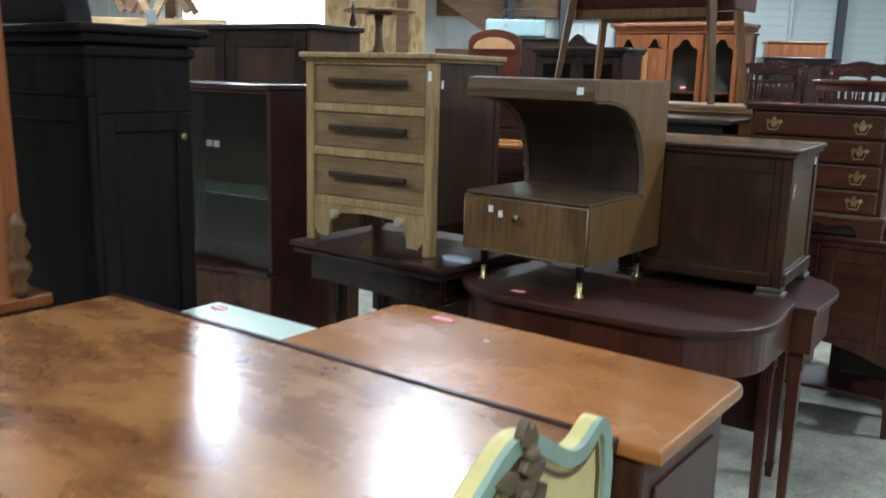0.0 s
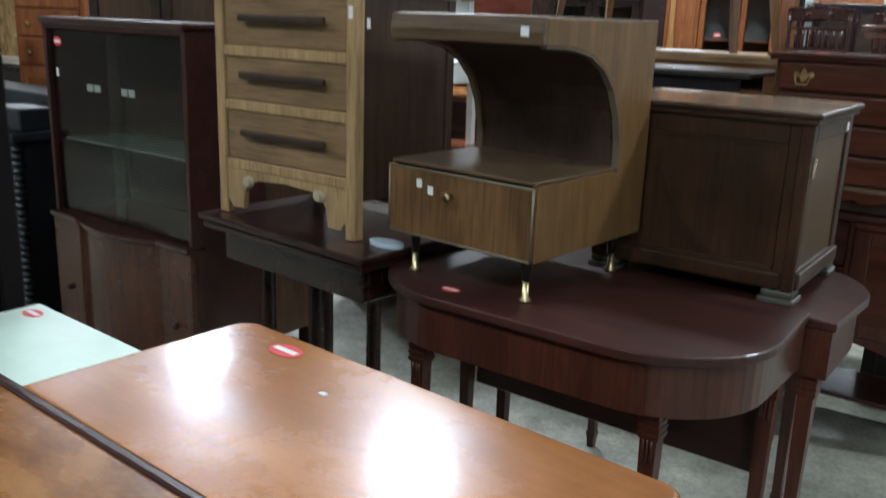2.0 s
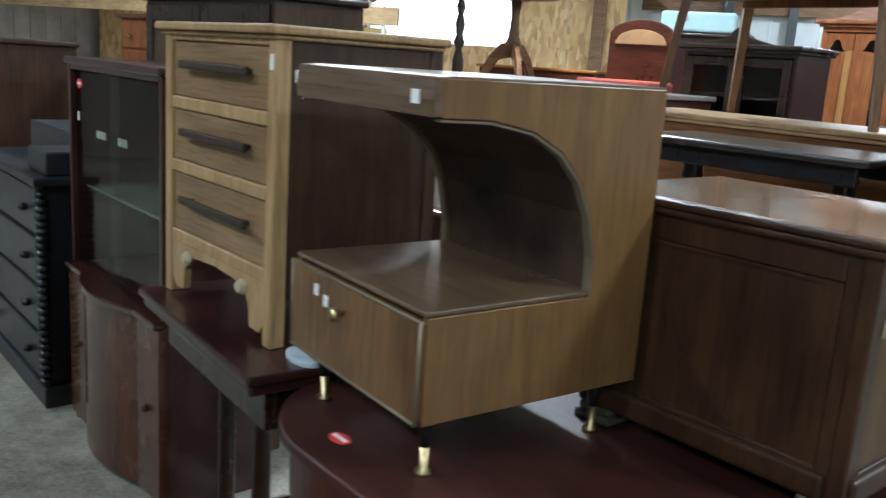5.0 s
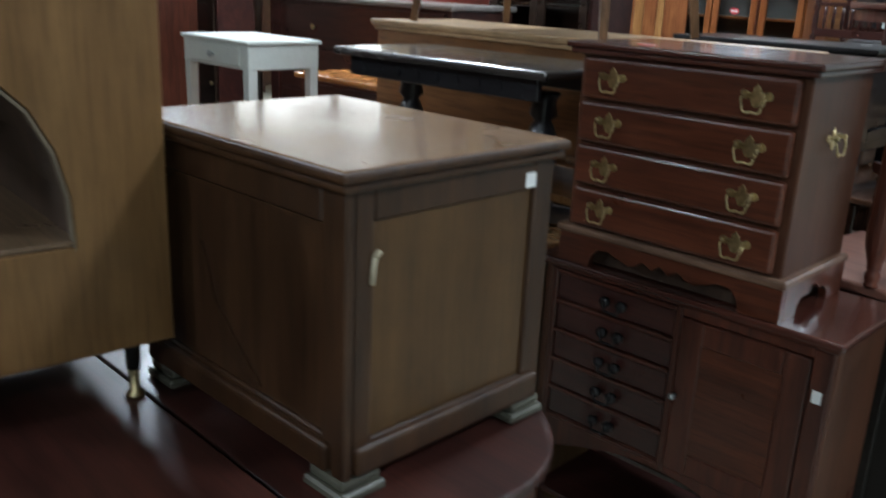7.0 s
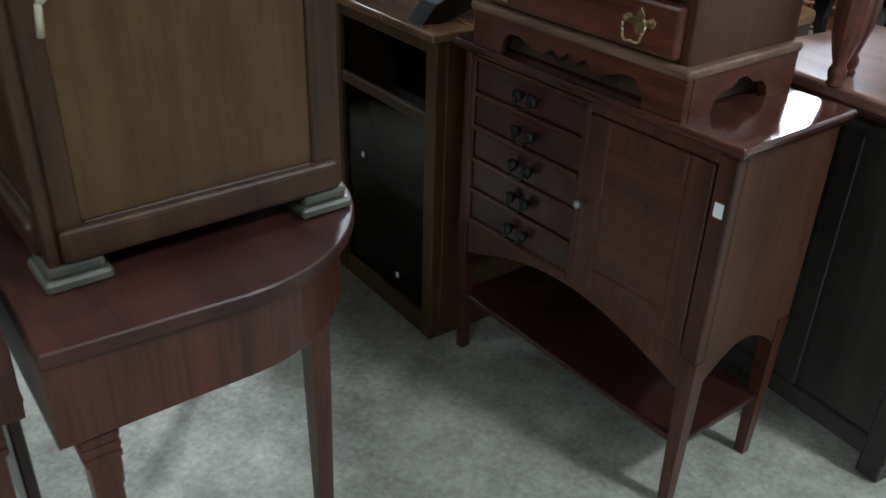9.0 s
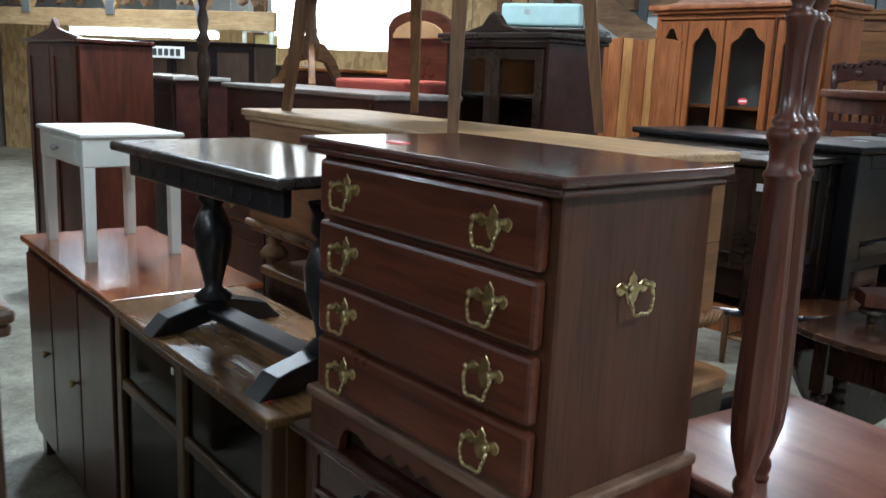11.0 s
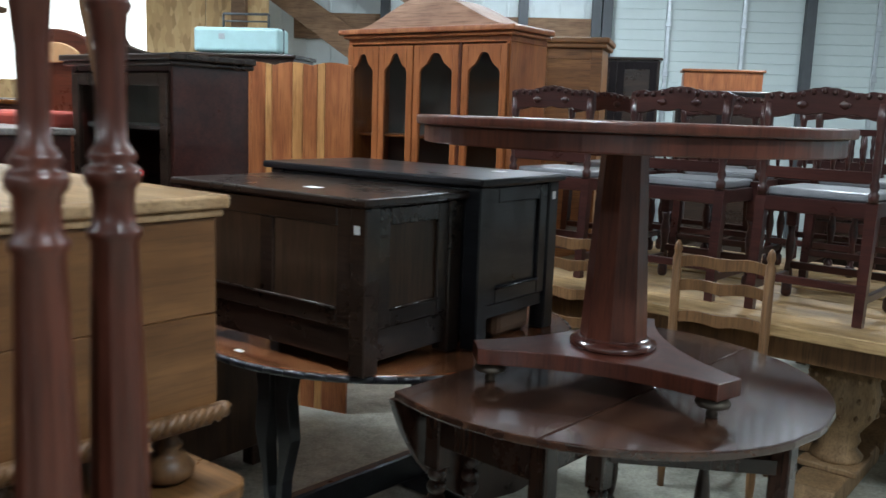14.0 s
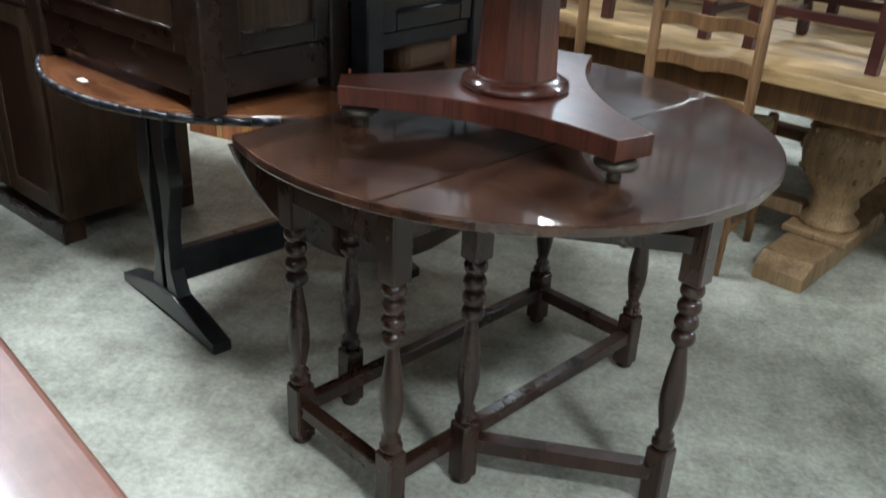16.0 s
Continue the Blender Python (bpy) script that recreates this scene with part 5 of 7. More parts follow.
def bed_posts():
    for i, (x, y) in enumerate(((2.361, 4.539), (2.384, 4.627))):
        ob = thing("bed_post", "fluted red mahogany bed post standing on a low cabinet", "bed post", x, y, 0.0, 0, "pair of bed posts")
        bm = N()
        prof = [(0.015, 0.7905), (0.016, 0.796), (0.013, 0.80), (0.017, 0.812), (0.017, 0.82), (0.012, 0.83), (0.018, 0.85), (0.027, 0.885), (0.030, 0.93), (0.0295, 0.98), (0.027, 1.08), (0.0235, 1.20), (0.0215, 1.268), (0.025, 1.273), (0.025, 1.279), (0.0205, 1.284), (0.0195, 1.30), (0.0205, 1.318), (0.025, 1.324), (0.027, 1.331), (0.025, 1.338), (0.0195, 1.342), (0.0225, 1.348), (0.0195, 1.354), (0.0135, 1.362), (0.0135, 1.40), (0.0145, 1.44), (0.0175, 1.478), (0.0215, 1.486), (0.0195, 1.493), (0.012, 1.499), (0.016, 1.51), (0.022, 1.535), (0.018, 1.56), (0.012, 1.575), (0.015, 1.585), (0.010, 1.62), (0.006, 1.64)]
        rings = []
        n = 36
        for r, z in prof:
            fl = 0.10 if 0.86 <= z <= 1.25 or 1.37 < z < 1.47 else 0.0
            rings.append([bm.verts.new(((r * (1 - fl * (j % 3 == 0))) * math.cos(2 * math.pi * j / n), (r * (1 - fl * (j % 3 == 0))) * math.sin(2 * math.pi * j / n), z)) for j in range(n)])
        for a, b in zip(rings, rings[1:]):
            for j in range(n):
                bm.faces.new((a[j], a[(j + 1) % n], b[(j + 1) % n], b[j])).smooth = True
        bm.faces.new(list(reversed(rings[0])))
        bm.faces.new(rings[-1])
        part(ob, "shaft", bm, REDPED)


def pine_box():
    low = thing("low_cabinet", "honey pine cupboard under a blanket box", "cupboard", 0.935, 5.57, 0, -31)
    w, d = 1.41, 0.378
    r = 0.05
    rim = [(-0.01, -0.01), (w, -0.01)] + [(w - r + r * math.cos(a), d + 0.012 - r + r * math.sin(a)) for a in np.linspace(0, math.pi / 2, 7)] + [(-0.01, d + 0.012)]
    part(low, "top", prism(N(), rim, 0.755, 0.782, "z", 0.008, 3), wood("amber_top", (0.13, 0.055, 0.018), (0.27, 0.13, 0.05), 0.28, "x", coat=0.3))
    bm = N()
    box(bm, 0.01, w - 0.02, 0.01, d, 0.0, 0.755)
    part(low, "body", bm, OAK_BROWN)
    ob = thing("blanket_box", "waxed pine blanket box on bun feet", "blanket box", 0.841, 5.634, 0.782, -33)
    w, d, h = 1.46, 0.395, 0.478
    bm = N()
    box(bm, -0.02, w + 0.02, -0.02, d + 0.015, h - 0.022, h, 0.006, 3)
    box(bm, -0.01, w + 0.01, -0.012, d + 0.008, h - 0.036, h - 0.022, 0.004, 2)
    part(ob, "lid", bm, PINE_LID, "pale pine lid")
    part(ob, "body", box(N(), 0.0, w - 0.018, 0, d, 0.125, h - 0.036), PINE)
    for z0, z1 in ((0.125, 0.285), (0.2855, h - 0.036)):
        part(ob, "end_board", box(N(), w - 0.0175, w, 0, d, z0, z1, 0.002), PINE_END)
    bm = N()
    tube(bm, [(w + 0.006, y, 0.122) for y in np.linspace(-0.01, d + 0.01, 12)], 0.014, 12)
    tube(bm, [(x, -0.006, 0.122) for x in np.linspace(0, w, 12)], 0.012, 8)
    for k in range(24):
        rod(bm, (w + 0.016, 0.002 + k * d / 24, 0.110), (w + 0.018, 0.026 + k * d / 24, 0.135), 0.006, 0.006, 8)
    part(ob, "rope_moulding", bm, RUSTIC, "brown rope-turned moulding")
    part(ob, "plinth", box(N(), 0.005, w - 0.005, 0.005, d - 0.005, 0.095, 0.125), PINE)
    f = part(ob, "bun_foot", lathe(N(), [(0.026, 0.0), (0.043, 0.012), (0.045, 0.026), (0.030, 0.045), (0.018, 0.052), (0.026, 0.062), (0.018, 0.072), (0.026, 0.096)], 0, 0, 18), RUSTIC, "turned brown bun foot", at=pose(w - 0.055, d - 0.06, 0))
    for x, y in ((0.055, 0.06), (w - 0.055, 0.06), (0.055, d - 0.06)):
        again(f, pose(x, y, 0))


def dough_trough():
    ob = thing("dough_trough", "dark red wooden dough trough on splayed legs", "dough trough", 1.466, 5.567, 1.26, -35)
    bm = N()
    z0, z1 = 0.46, 0.80
    for (x0, x1, y0, y1, z), nxt in (((-0.40, 0.40, -0.15, 0.15, z0), None),):
        lo = [bm.verts.new(v) for v in ((-0.40, -0.15, z0), (0.40, -0.15, z0), (0.40, 0.15, z0), (-0.40, 0.15, z0))]
        hi = [bm.verts.new(v) for v in ((-0.47, -0.21, z1), (0.47, -0.21, z1), (0.47, 0.21, z1), (-0.47, 0.21, z1))]
        bm.faces.new(list(reversed(lo)))
        bm.faces.new(hi)
        for i in range(4):
            bm.faces.new((lo[i], lo[(i + 1) % 4], hi[(i + 1) % 4], hi[i]))
    bmesh.ops.bevel(bm, geom=bm.edges[:], offset=0.006, segments=2, affect="EDGES")
    part(ob, "trough", bm, MAHOG_V)
    part(ob, "end_board", prism(N(), [(-0.15, z0 - 0.012), (0.15, z0 - 0.012), (0.20, z1), (-0.20, z1)], 0.455, 0.475, "x", 0.004), REDPED)
    part(ob, "lid", box(N(), -0.5, 0.5, -0.24, 0.24, z1, z1 + 0.02, 0.005), MAHOG_V)
    for sx in (-1, 1):
        for sy in (-1, 1):
            bm = N()
            rod(bm, (sx * 0.43, sy * 0.235, 0.0), (sx * 0.36, sy * 0.175, 0.60), 0.012, 0.021, square=True)
            part(ob, "leg", bm, RUSTIC, "tapered brown leg")
    bm = N()
    box(bm, -0.37, 0.37, -0.155, -0.135, 0.41, 0.458)
    box(bm, -0.37, 0.37, 0.135, 0.155, 0.41, 0.458)
    part(ob, "rail", bm, RUSTIC)


def corner_cabinet():
    """Low dark cabinet at the end of the row, under the bed posts."""
    ob = thing("low_cabinet", "dark brown low cabinet, glossy scuffed top with pink glare painted in", "cabinet", 2.447, 5.075, 0, -38)
    w, d, h = 0.58, 0.475, 0.79
    # Stained, scuffed wood; the pinkish tone puts its glare into the colour.
    part(ob, "top", box(N(), 0, w, -d, 0, h - 0.026, h, 0.009, 3), wood("pink_glare_top", (0.15, 0.048, 0.035), (0.33, 0.155, 0.115), 0.3, "x", figure=0.7, coat=0.7, wear=0.5, pores=0.15, bump=0.04))
    fr, pn = N(), N()
    box(fr, 0.04, w - 0.04, -d + 0.081, -0.025, 0.05, h - 0.043)
    framed_panel(fr, pn, 0.025, w - 0.025, -d + 0.06, 0.05, h - 0.043, 0.05, 0.008, 0.02, 1)
    box(fr, 0.025, 0.0395, -d + 0.081, -0.02, 0.05, h - 0.043)
    box(fr, w - 0.0395, w - 0.025, -d + 0.081, -0.02, 0.05, h - 0.043)
    for x in (0.03, w - 0.08):
        for y in (-d + 0.065, -0.08):
            box(fr, x, x + 0.05, y, y + 0.05, 0, 0.051, 0.004)
    side = wood("grey_brown_case", (0.016, 0.013, 0.011), (0.042, 0.035, 0.030), 0.36, "z", bump=0.04, pores=0.2)
    part(ob, "body", fr, side)
    part(ob, "door_panel", pn, side)
    bm = N()
    box(bm, 0.012, w - 0.012, -d + 0.010, -0.012, h - 0.042, h - 0.0265, 0.005, 2)
    part(ob, "moulding", bm, MAHOG_DK)


def turned_post():
    ob = thing("bed_post", "dark turned bed post standing in the row", "bed post", -0.31, 7.06, 0, 0)
    part(ob, "shaft", lathe(N(), [(0.02, 0), (0.02, 1.2), (0.03, 1.24), (0.018, 1.28), (0.034, 1.34), (0.034, 1.4), (0.018, 1.46), (0.036, 1.5), (0.02, 1.54), (0.03, 1.6), (0.016, 1.66), (0.028, 1.7), (0.01, 1.76), (0.016, 1.8), (0.004, 1.84)], 0, 0, 14), COFFER)


turned_post()
music_cabinet()
brass_chest()
glazed_desk()
low_black_table()
white_table()
bed_posts()
pine_box()
dough_trough()
corner_cabinet()


# ---- furniture: past the end of the row ----
def turned_leg(h=0.70, foot=0.16, r=0.024):
    bm = N()
    box(bm, -r, r, -r, r, 0.012, foot, 0.005)
    lathe(bm, [(r * 0.7, 0.0), (r * 0.95, 0.006), (r * 0.8, 0.013)], 0, 0, 12)
    prof = [(r * 0.7, foot), (r * 1.0, foot + 0.008), (r * 1.0, foot + 0.016), (r * 0.6, foot + 0.022), (r * 0.85, foot + 0.034), (r * 0.55, foot + 0.044),
            (r * 0.7, foot + 0.06), (r * 0.98, foot + 0.10), (r * 1.02, foot + 0.13), (r * 0.85, foot + 0.18), (r * 0.6, foot + 0.225), (r * 0.5, foot + 0.245)]
    z = foot + 0.25
    gap = (h - 0.15 - z) / 4
    for k in range(4):
        prof += [(r * 0.5, z + 0.002)] + [(r * (0.5 + 0.52 * math.sin(a)), z + gap * (0.5 - 0.46 * math.cos(a))) for a in (0.5, 1.0, 1.57, 2.14, 2.64)] + [(r * 0.5, z + gap - 0.002)]
        z += gap
    lathe(bm, prof, 0, 0, 14)
    box(bm, -r, r, -r, r, h - 0.152, h, 0.004)
    return bm


def gateleg_table():
    """Local x runs along the hinges, y across; one leaf up, one hanging."""
    ob = thing("gateleg_table", "dark oak oval gateleg table, one leaf down", "table", 2.957, 6.08, 0, 54)
    a, b, c, h = 0.555, 0.60, 0.2075, 0.75
    # local -y is the raised leaf's side, +y the hanging one
    def strip(y0, y1, n=20):
        ys = np.linspace(y0, y1, n)
        hx = [a * math.sqrt(max(0.0, 1 - (y / b) ** 2)) for y in ys]
        return [(x, y) for x, y in zip(hx, ys)] + [(-x, y) for x, y in zip(reversed(hx), reversed(ys))]
    bm = N()
    prism(bm, strip(-c + 0.001, c), h - 0.02, h, "z", 0.004)
    part(ob, "top", bm, GATE)
    bm = N()
    prism(bm, strip(-b + 0.0005, -c - 0.001, 26), h - 0.02, h, "z", 0.004)
    part(ob, "raised_leaf", bm, GATE)
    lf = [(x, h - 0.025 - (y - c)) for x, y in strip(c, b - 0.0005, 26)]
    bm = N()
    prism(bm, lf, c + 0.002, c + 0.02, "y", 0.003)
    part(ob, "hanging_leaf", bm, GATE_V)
    bm = N()
    box(bm, -0.42, 0.42, -0.17, -0.15, h - 0.12, h - 0.02)
    box(bm, -0.42, 0.42, 0.15, 0.17, h - 0.12, h - 0.02)
    box(bm, -0.44, -0.42, -0.17, 0.17, h - 0.14, h - 0.02)
    box(bm, 0.42, 0.44, -0.17, 0.17, h - 0.14, h - 0.02)
    part(ob, "frieze", bm, GATE_V)
    legs = ((-0.42, -0.155), (-0.42, 0.155), (0.42, -0.155), (0.42, 0.155))
    lg = part(ob, "leg", turned_leg(), GATE_V, at=pose(*legs[0], 0))
    for x, y in legs[1:] + ((0.013, -0.515), (-0.235, -0.185), (-0.244, 0.195)):
        again(lg, pose(x, y, 0))
    bm = N()
    for y in (-0.155, 0.155):
        box(bm, -0.40, 0.40, y - 0.016, y + 0.016, 0.08, 0.115)
    for x in (-0.42, 0.42):
        box(bm, x - 0.016, x + 0.016, -0.135, 0.135, 0.08, 0.115)
    part(ob, "stretcher", bm, GATE_V)
    for z in (0.0975, 0.63):
        part(ob, "gate_rail", rod(N(), (-0.235, -0.165, z), (0.013, -0.515, z), 0.017, 0.017, square=True), GATE_V)


def pedestal_table():
    ob = thing("pedestal_table", "red mahogany round table on octagonal pillar and platform", "table", 3.0, 5.97, 0.751, -10)
    H = 0.644
    bm = N()
    prism(bm, ellipse(0.505, 0.505, 72), H - 0.022, H, "z", 0.007, 3)
    part(ob, "top", bm, REDPED)
    bm = N()
    prism(bm, ellipse(0.485, 0.485, 64), H - 0.062, H - 0.0225, "z", 0.004)
    part(ob, "frieze", bm, REDPED)
    bm = N()
    prof = [(0.083, 0.105), (0.056, H - 0.062)]
    lathe(bm, prof, 0, 0, 8)
    for f in bm.faces:
        f.smooth = False
    part(ob, "pillar", bm, REDPED)
    part(ob, "collar", lathe(N(), [(0.10, 0.090), (0.108, 0.096), (0.106, 0.106), (0.09, 0.114), (0.084, 0.118)], 0, 0, 32), MAHOG)
    ends = [math.radians(v) for v in (-38, 82, 202)]
    pts = []
    for k, e in enumerate(ends):
        r, hw = 0.345, 0.042
        t = Vector((math.cos(e), math.sin(e)))
        nrm = Vector((-t.y, t.x))
        pts += [tuple(t * r - nrm * hw), tuple(t * r + nrm * hw)]
        e2 = e + math.radians(120)
        p0 = t * r + nrm * hw
        t2 = Vector((math.cos(e2), math.sin(e2)))
        p3 = t2 * r - Vector((-t2.y, t2.x)) * hw
        mid = (t + t2).normalized() * 0.10
        for s in np.linspace(0, 1, 12)[1:-1]:
            pts.append(tuple(p0 * (1 - s) ** 2 + mid * 2 * s * (1 - s) + p3 * s ** 2))
    bm = N()
    prism(bm, pts, 0.052, 0.092, "z", 0.003)
    part(ob, "platform", bm, REDPED)
    for e in ends:
        x, y = 0.305 * math.cos(e), 0.305 * math.sin(e)
        part(ob, "castor", lathe(N(), [(0.012, 0.0), (0.014, 0.008), (0.010, 0.022), (0.036, 0.026), (0.04, 0.034), (0.036, 0.040), (0.022, 0.052)], x, y, 16), TARNISH, "tarnished castor")


def tilt_table():
    ob = thing("oval_table", "ebonised oval table with figured top on lyre trestle", "table", 2.325, 6.51, 0, -37)
    h = 0.74
    bm = N()
    prism(bm, ellipse(0.60, 0.60, 64), h - 0.018, h, "z", 0.006, 3)
    part(ob, "top", bm, TILT)
    bm = N()
    bead(bm, [(x, y, h - 0.012) for x, y in ellipse(0.602, 0.602, 64)], 0.010, 6)
    part(ob, "rim", bm, EBONY, "ebonised moulded rim")
    for y in (-0.34, 0.34):
        bm = N()
        prism(bm, [(-0.27, 0.0), (-0.27, 0.03), (-0.16, 0.06), (-0.05, 0.085), (0.05, 0.085), (0.16, 0.06), (0.27, 0.03), (0.27, 0.0), (0.14, 0.012), (-0.14, 0.012)], y - 0.028, y + 0.028, "y", 0.006)
        for s in (-1, 1):
            prism(bm, [(s * 0.012, 0.08), (s * 0.075, 0.085), (s * 0.045, 0.16), (s * 0.05, 0.28), (s * 0.09, 0.42), (s * 0.075, 0.55), (s * 0.10, 0.68), (s * 0.012, 0.68), (s * 0.012, 0.50), (s * 0.03, 0.38), (s * 0.022, 0.24), (s * 0.012, 0.20)], y - 0.02, y + 0.02, "y", 0.003)
        box(bm, -0.20, 0.20, y - 0.028, y + 0.028, 0.68, h - 0.018)
        part(ob, "trestle", bm, EBONY, at=pose(-0.09, 0, 0))
    part(ob, "stretcher", box(N(), -0.11, -0.07, -0.34, 0.34, 0.10, 0.20, 0.006), EBONY)
    sticker(ob, 0.02, -0.55, h, 0.03, 0.016, "top")


def coffer(x, y, yaw, w, d, h, leg, frame_mat, panel_mat, label, mullions):
    ob = thing("coffer", label, "coffer", x, y, 0.74, yaw, "pair of coffers")
    r = 0.055
    fr, pn = N(), N()
    box(fr, 0.021, w - 0.021, 0.021, d - 0.02, leg + 0.03, h - 0.02)
    framed_panel(fr, pn, r, w - r, 0.006, leg, h - 0.03, 0.05, 0.010, 0.02, mullions)
    part(ob, "front", fr, frame_mat)
    part(ob, "front_panel", pn, panel_mat)
    fr, pn = N(), N()
    framed_panel(fr, pn, r, d - r, 0.006, leg, h - 0.03, 0.045, 0.010, 0.02)
    m = pose(w, 0, 0, 0, 0, 90)
    part(ob, "side", fr, frame_mat, at=m)
    part(ob, "side_panel", pn, panel_mat, at=m)
    first = part(ob, "post", box(N(), 0, r, 0, r, 0.0, h - 0.025, 0.004), frame_mat)
    for px, py in ((w - r, 0), (0, d - r), (w - r, d - r)):
        again(first, pose(px, py, 0))
    bm = N()
    box(bm, -0.018, w + 0.018, -0.022, d + 0.012, h - 0.024, h - 0.002, 0.006, 2)
    part(ob, "lid", bm, frame_mat)
    bm = N()
    tube(bm, [(r + 0.05, 0.004, leg + 0.05), (w - r - 0.05, 0.004, leg + 0.05)], 0.004)
    tube(bm, [(w - 0.004, r + 0.045, leg + 0.046), (w - 0.004, d - r - 0.045, leg + 0.046)], 0.004)
    part(ob, "bead", bm, frame_mat)
    bm = N()
    box(bm, r, w - r, 0.012, 0.030, leg - 0.085, leg, 0.003)
    box(bm, w - 0.030, w - 0.012, r, d - r, leg - (0.085 if mullions else 0.04), leg, 0.003)
    part(ob, "skirt", bm, frame_mat)
    return ob


def coffers():
    a = coffer(1.762, 6.262, -31.5, 0.735, 0.395, 0.452, 0.115, COFFER, COFFER_P, "dark oak two-panel coffer on stile feet", 1)
    sticker(a, 0.735 - 0.03, 0.0, 0.37, 0.02, 0.022)
    sticker(a, 0.45, 0.10, 0.4505, 0.05, 0.03, "top")
    b = coffer(1.925, 6.62, -31, 0.84, 0.43, 0.488, 0.12, EBONY, EBONY, "black painted panelled coffer", 0)
    sticker(b, 0.84, 0.40, 0.42, 0.02, 0.024, "side")
    sticker(b, 0.70, 0.30, 0.487, 0.04, 0.025, "top")
    ob = thing("pouffe", "small brown leather pouffe", "pouffe", 2.66, 6.47, 0.74, -31)
    bm = N()
    box(bm, -0.10, 0.10, -0.10, 0.10, 0.0, 0.115, 0.03, 3)
    part(ob, "cushion", bm, TAN)


def refectory_table():
    ob = thing("refectory_table", "bleached oak refectory table with bulbous carved legs", "table", 2.58, 7.72, 0, -33.4, "refectory tables")
    w, d, h = 2.35, 0.80, 0.685
    for i in range(4):
        part(ob, "plank", box(N(), 0, w, i * d / 4 + 0.001, (i + 1) * d / 4 - 0.001, h - 0.045, h, 0.004), REFECT)
    bm = N()
    box(bm, 0.12, w - 0.12, 0.07, 0.10, h - 0.14, h - 0.045)
    box(bm, 0.12, w - 0.12, d - 0.10, d - 0.07, h - 0.14, h - 0.045)
    part(ob, "frieze", bm, RUSTIC)
    pale = wood("limed_carved_oak", (0.17, 0.095, 0.042), (0.34, 0.21, 0.105), 0.6, "z", bump=0.3)
    for x in (0.36, 1.477):
        bm = N()
        lathe(bm, [(0.09, 0.10), (0.10, 0.13), (0.07, 0.16), (0.085, 0.19), (0.075, 0.22), (0.13, 0.30), (0.142, 0.38), (0.12, 0.46), (0.08, 0.49), (0.09, 0.51), (0.07, 0.525), (0.085, 0.535), (0.085, h - 0.14)], x, d / 2, 24)
        for i in range(14):
            an = 2 * math.pi * i / 14
            for z, rr in ((0.31, 0.130), (0.38, 0.14), (0.45, 0.122)):
                lathe(bm, [(0.004, z - 0.012), (0.012, z), (0.004, z + 0.012)], x + rr * math.cos(an), d / 2 + rr * math.sin(an), 6)
        part(ob, "bulbous_leg", bm, pale)
        bm = N()
        prism(bm, [(0.02, 0.0), (0.02, 0.05), (0.08, 0.085), (d - 0.08, 0.085), (d - 0.02, 0.05), (d - 0.02, 0.0)], x - 0.085, x + 0.085, "x", 0.008)
        box(bm, x - 0.11, x + 0.11, d / 2 - 0.13, d / 2 + 0.13, 0.085, 0.11, 0.005)
        part(ob, "sledge_foot", bm, pale)
        part(ob, "bearer", box(N(), x - 0.07, x + 0.07, 0.08, d - 0.08, h - 0.14, h - 0.0455, 0.005), pale)
    part(ob, "stretcher", box(N(), 0.45, 1.39, d / 2 - 0.04, d / 2 + 0.04, 0.11, 0.16, 0.004), pale)
    copy_thing(ob, pose(3.042, 8.421, 0, 0, 0, -33.4))


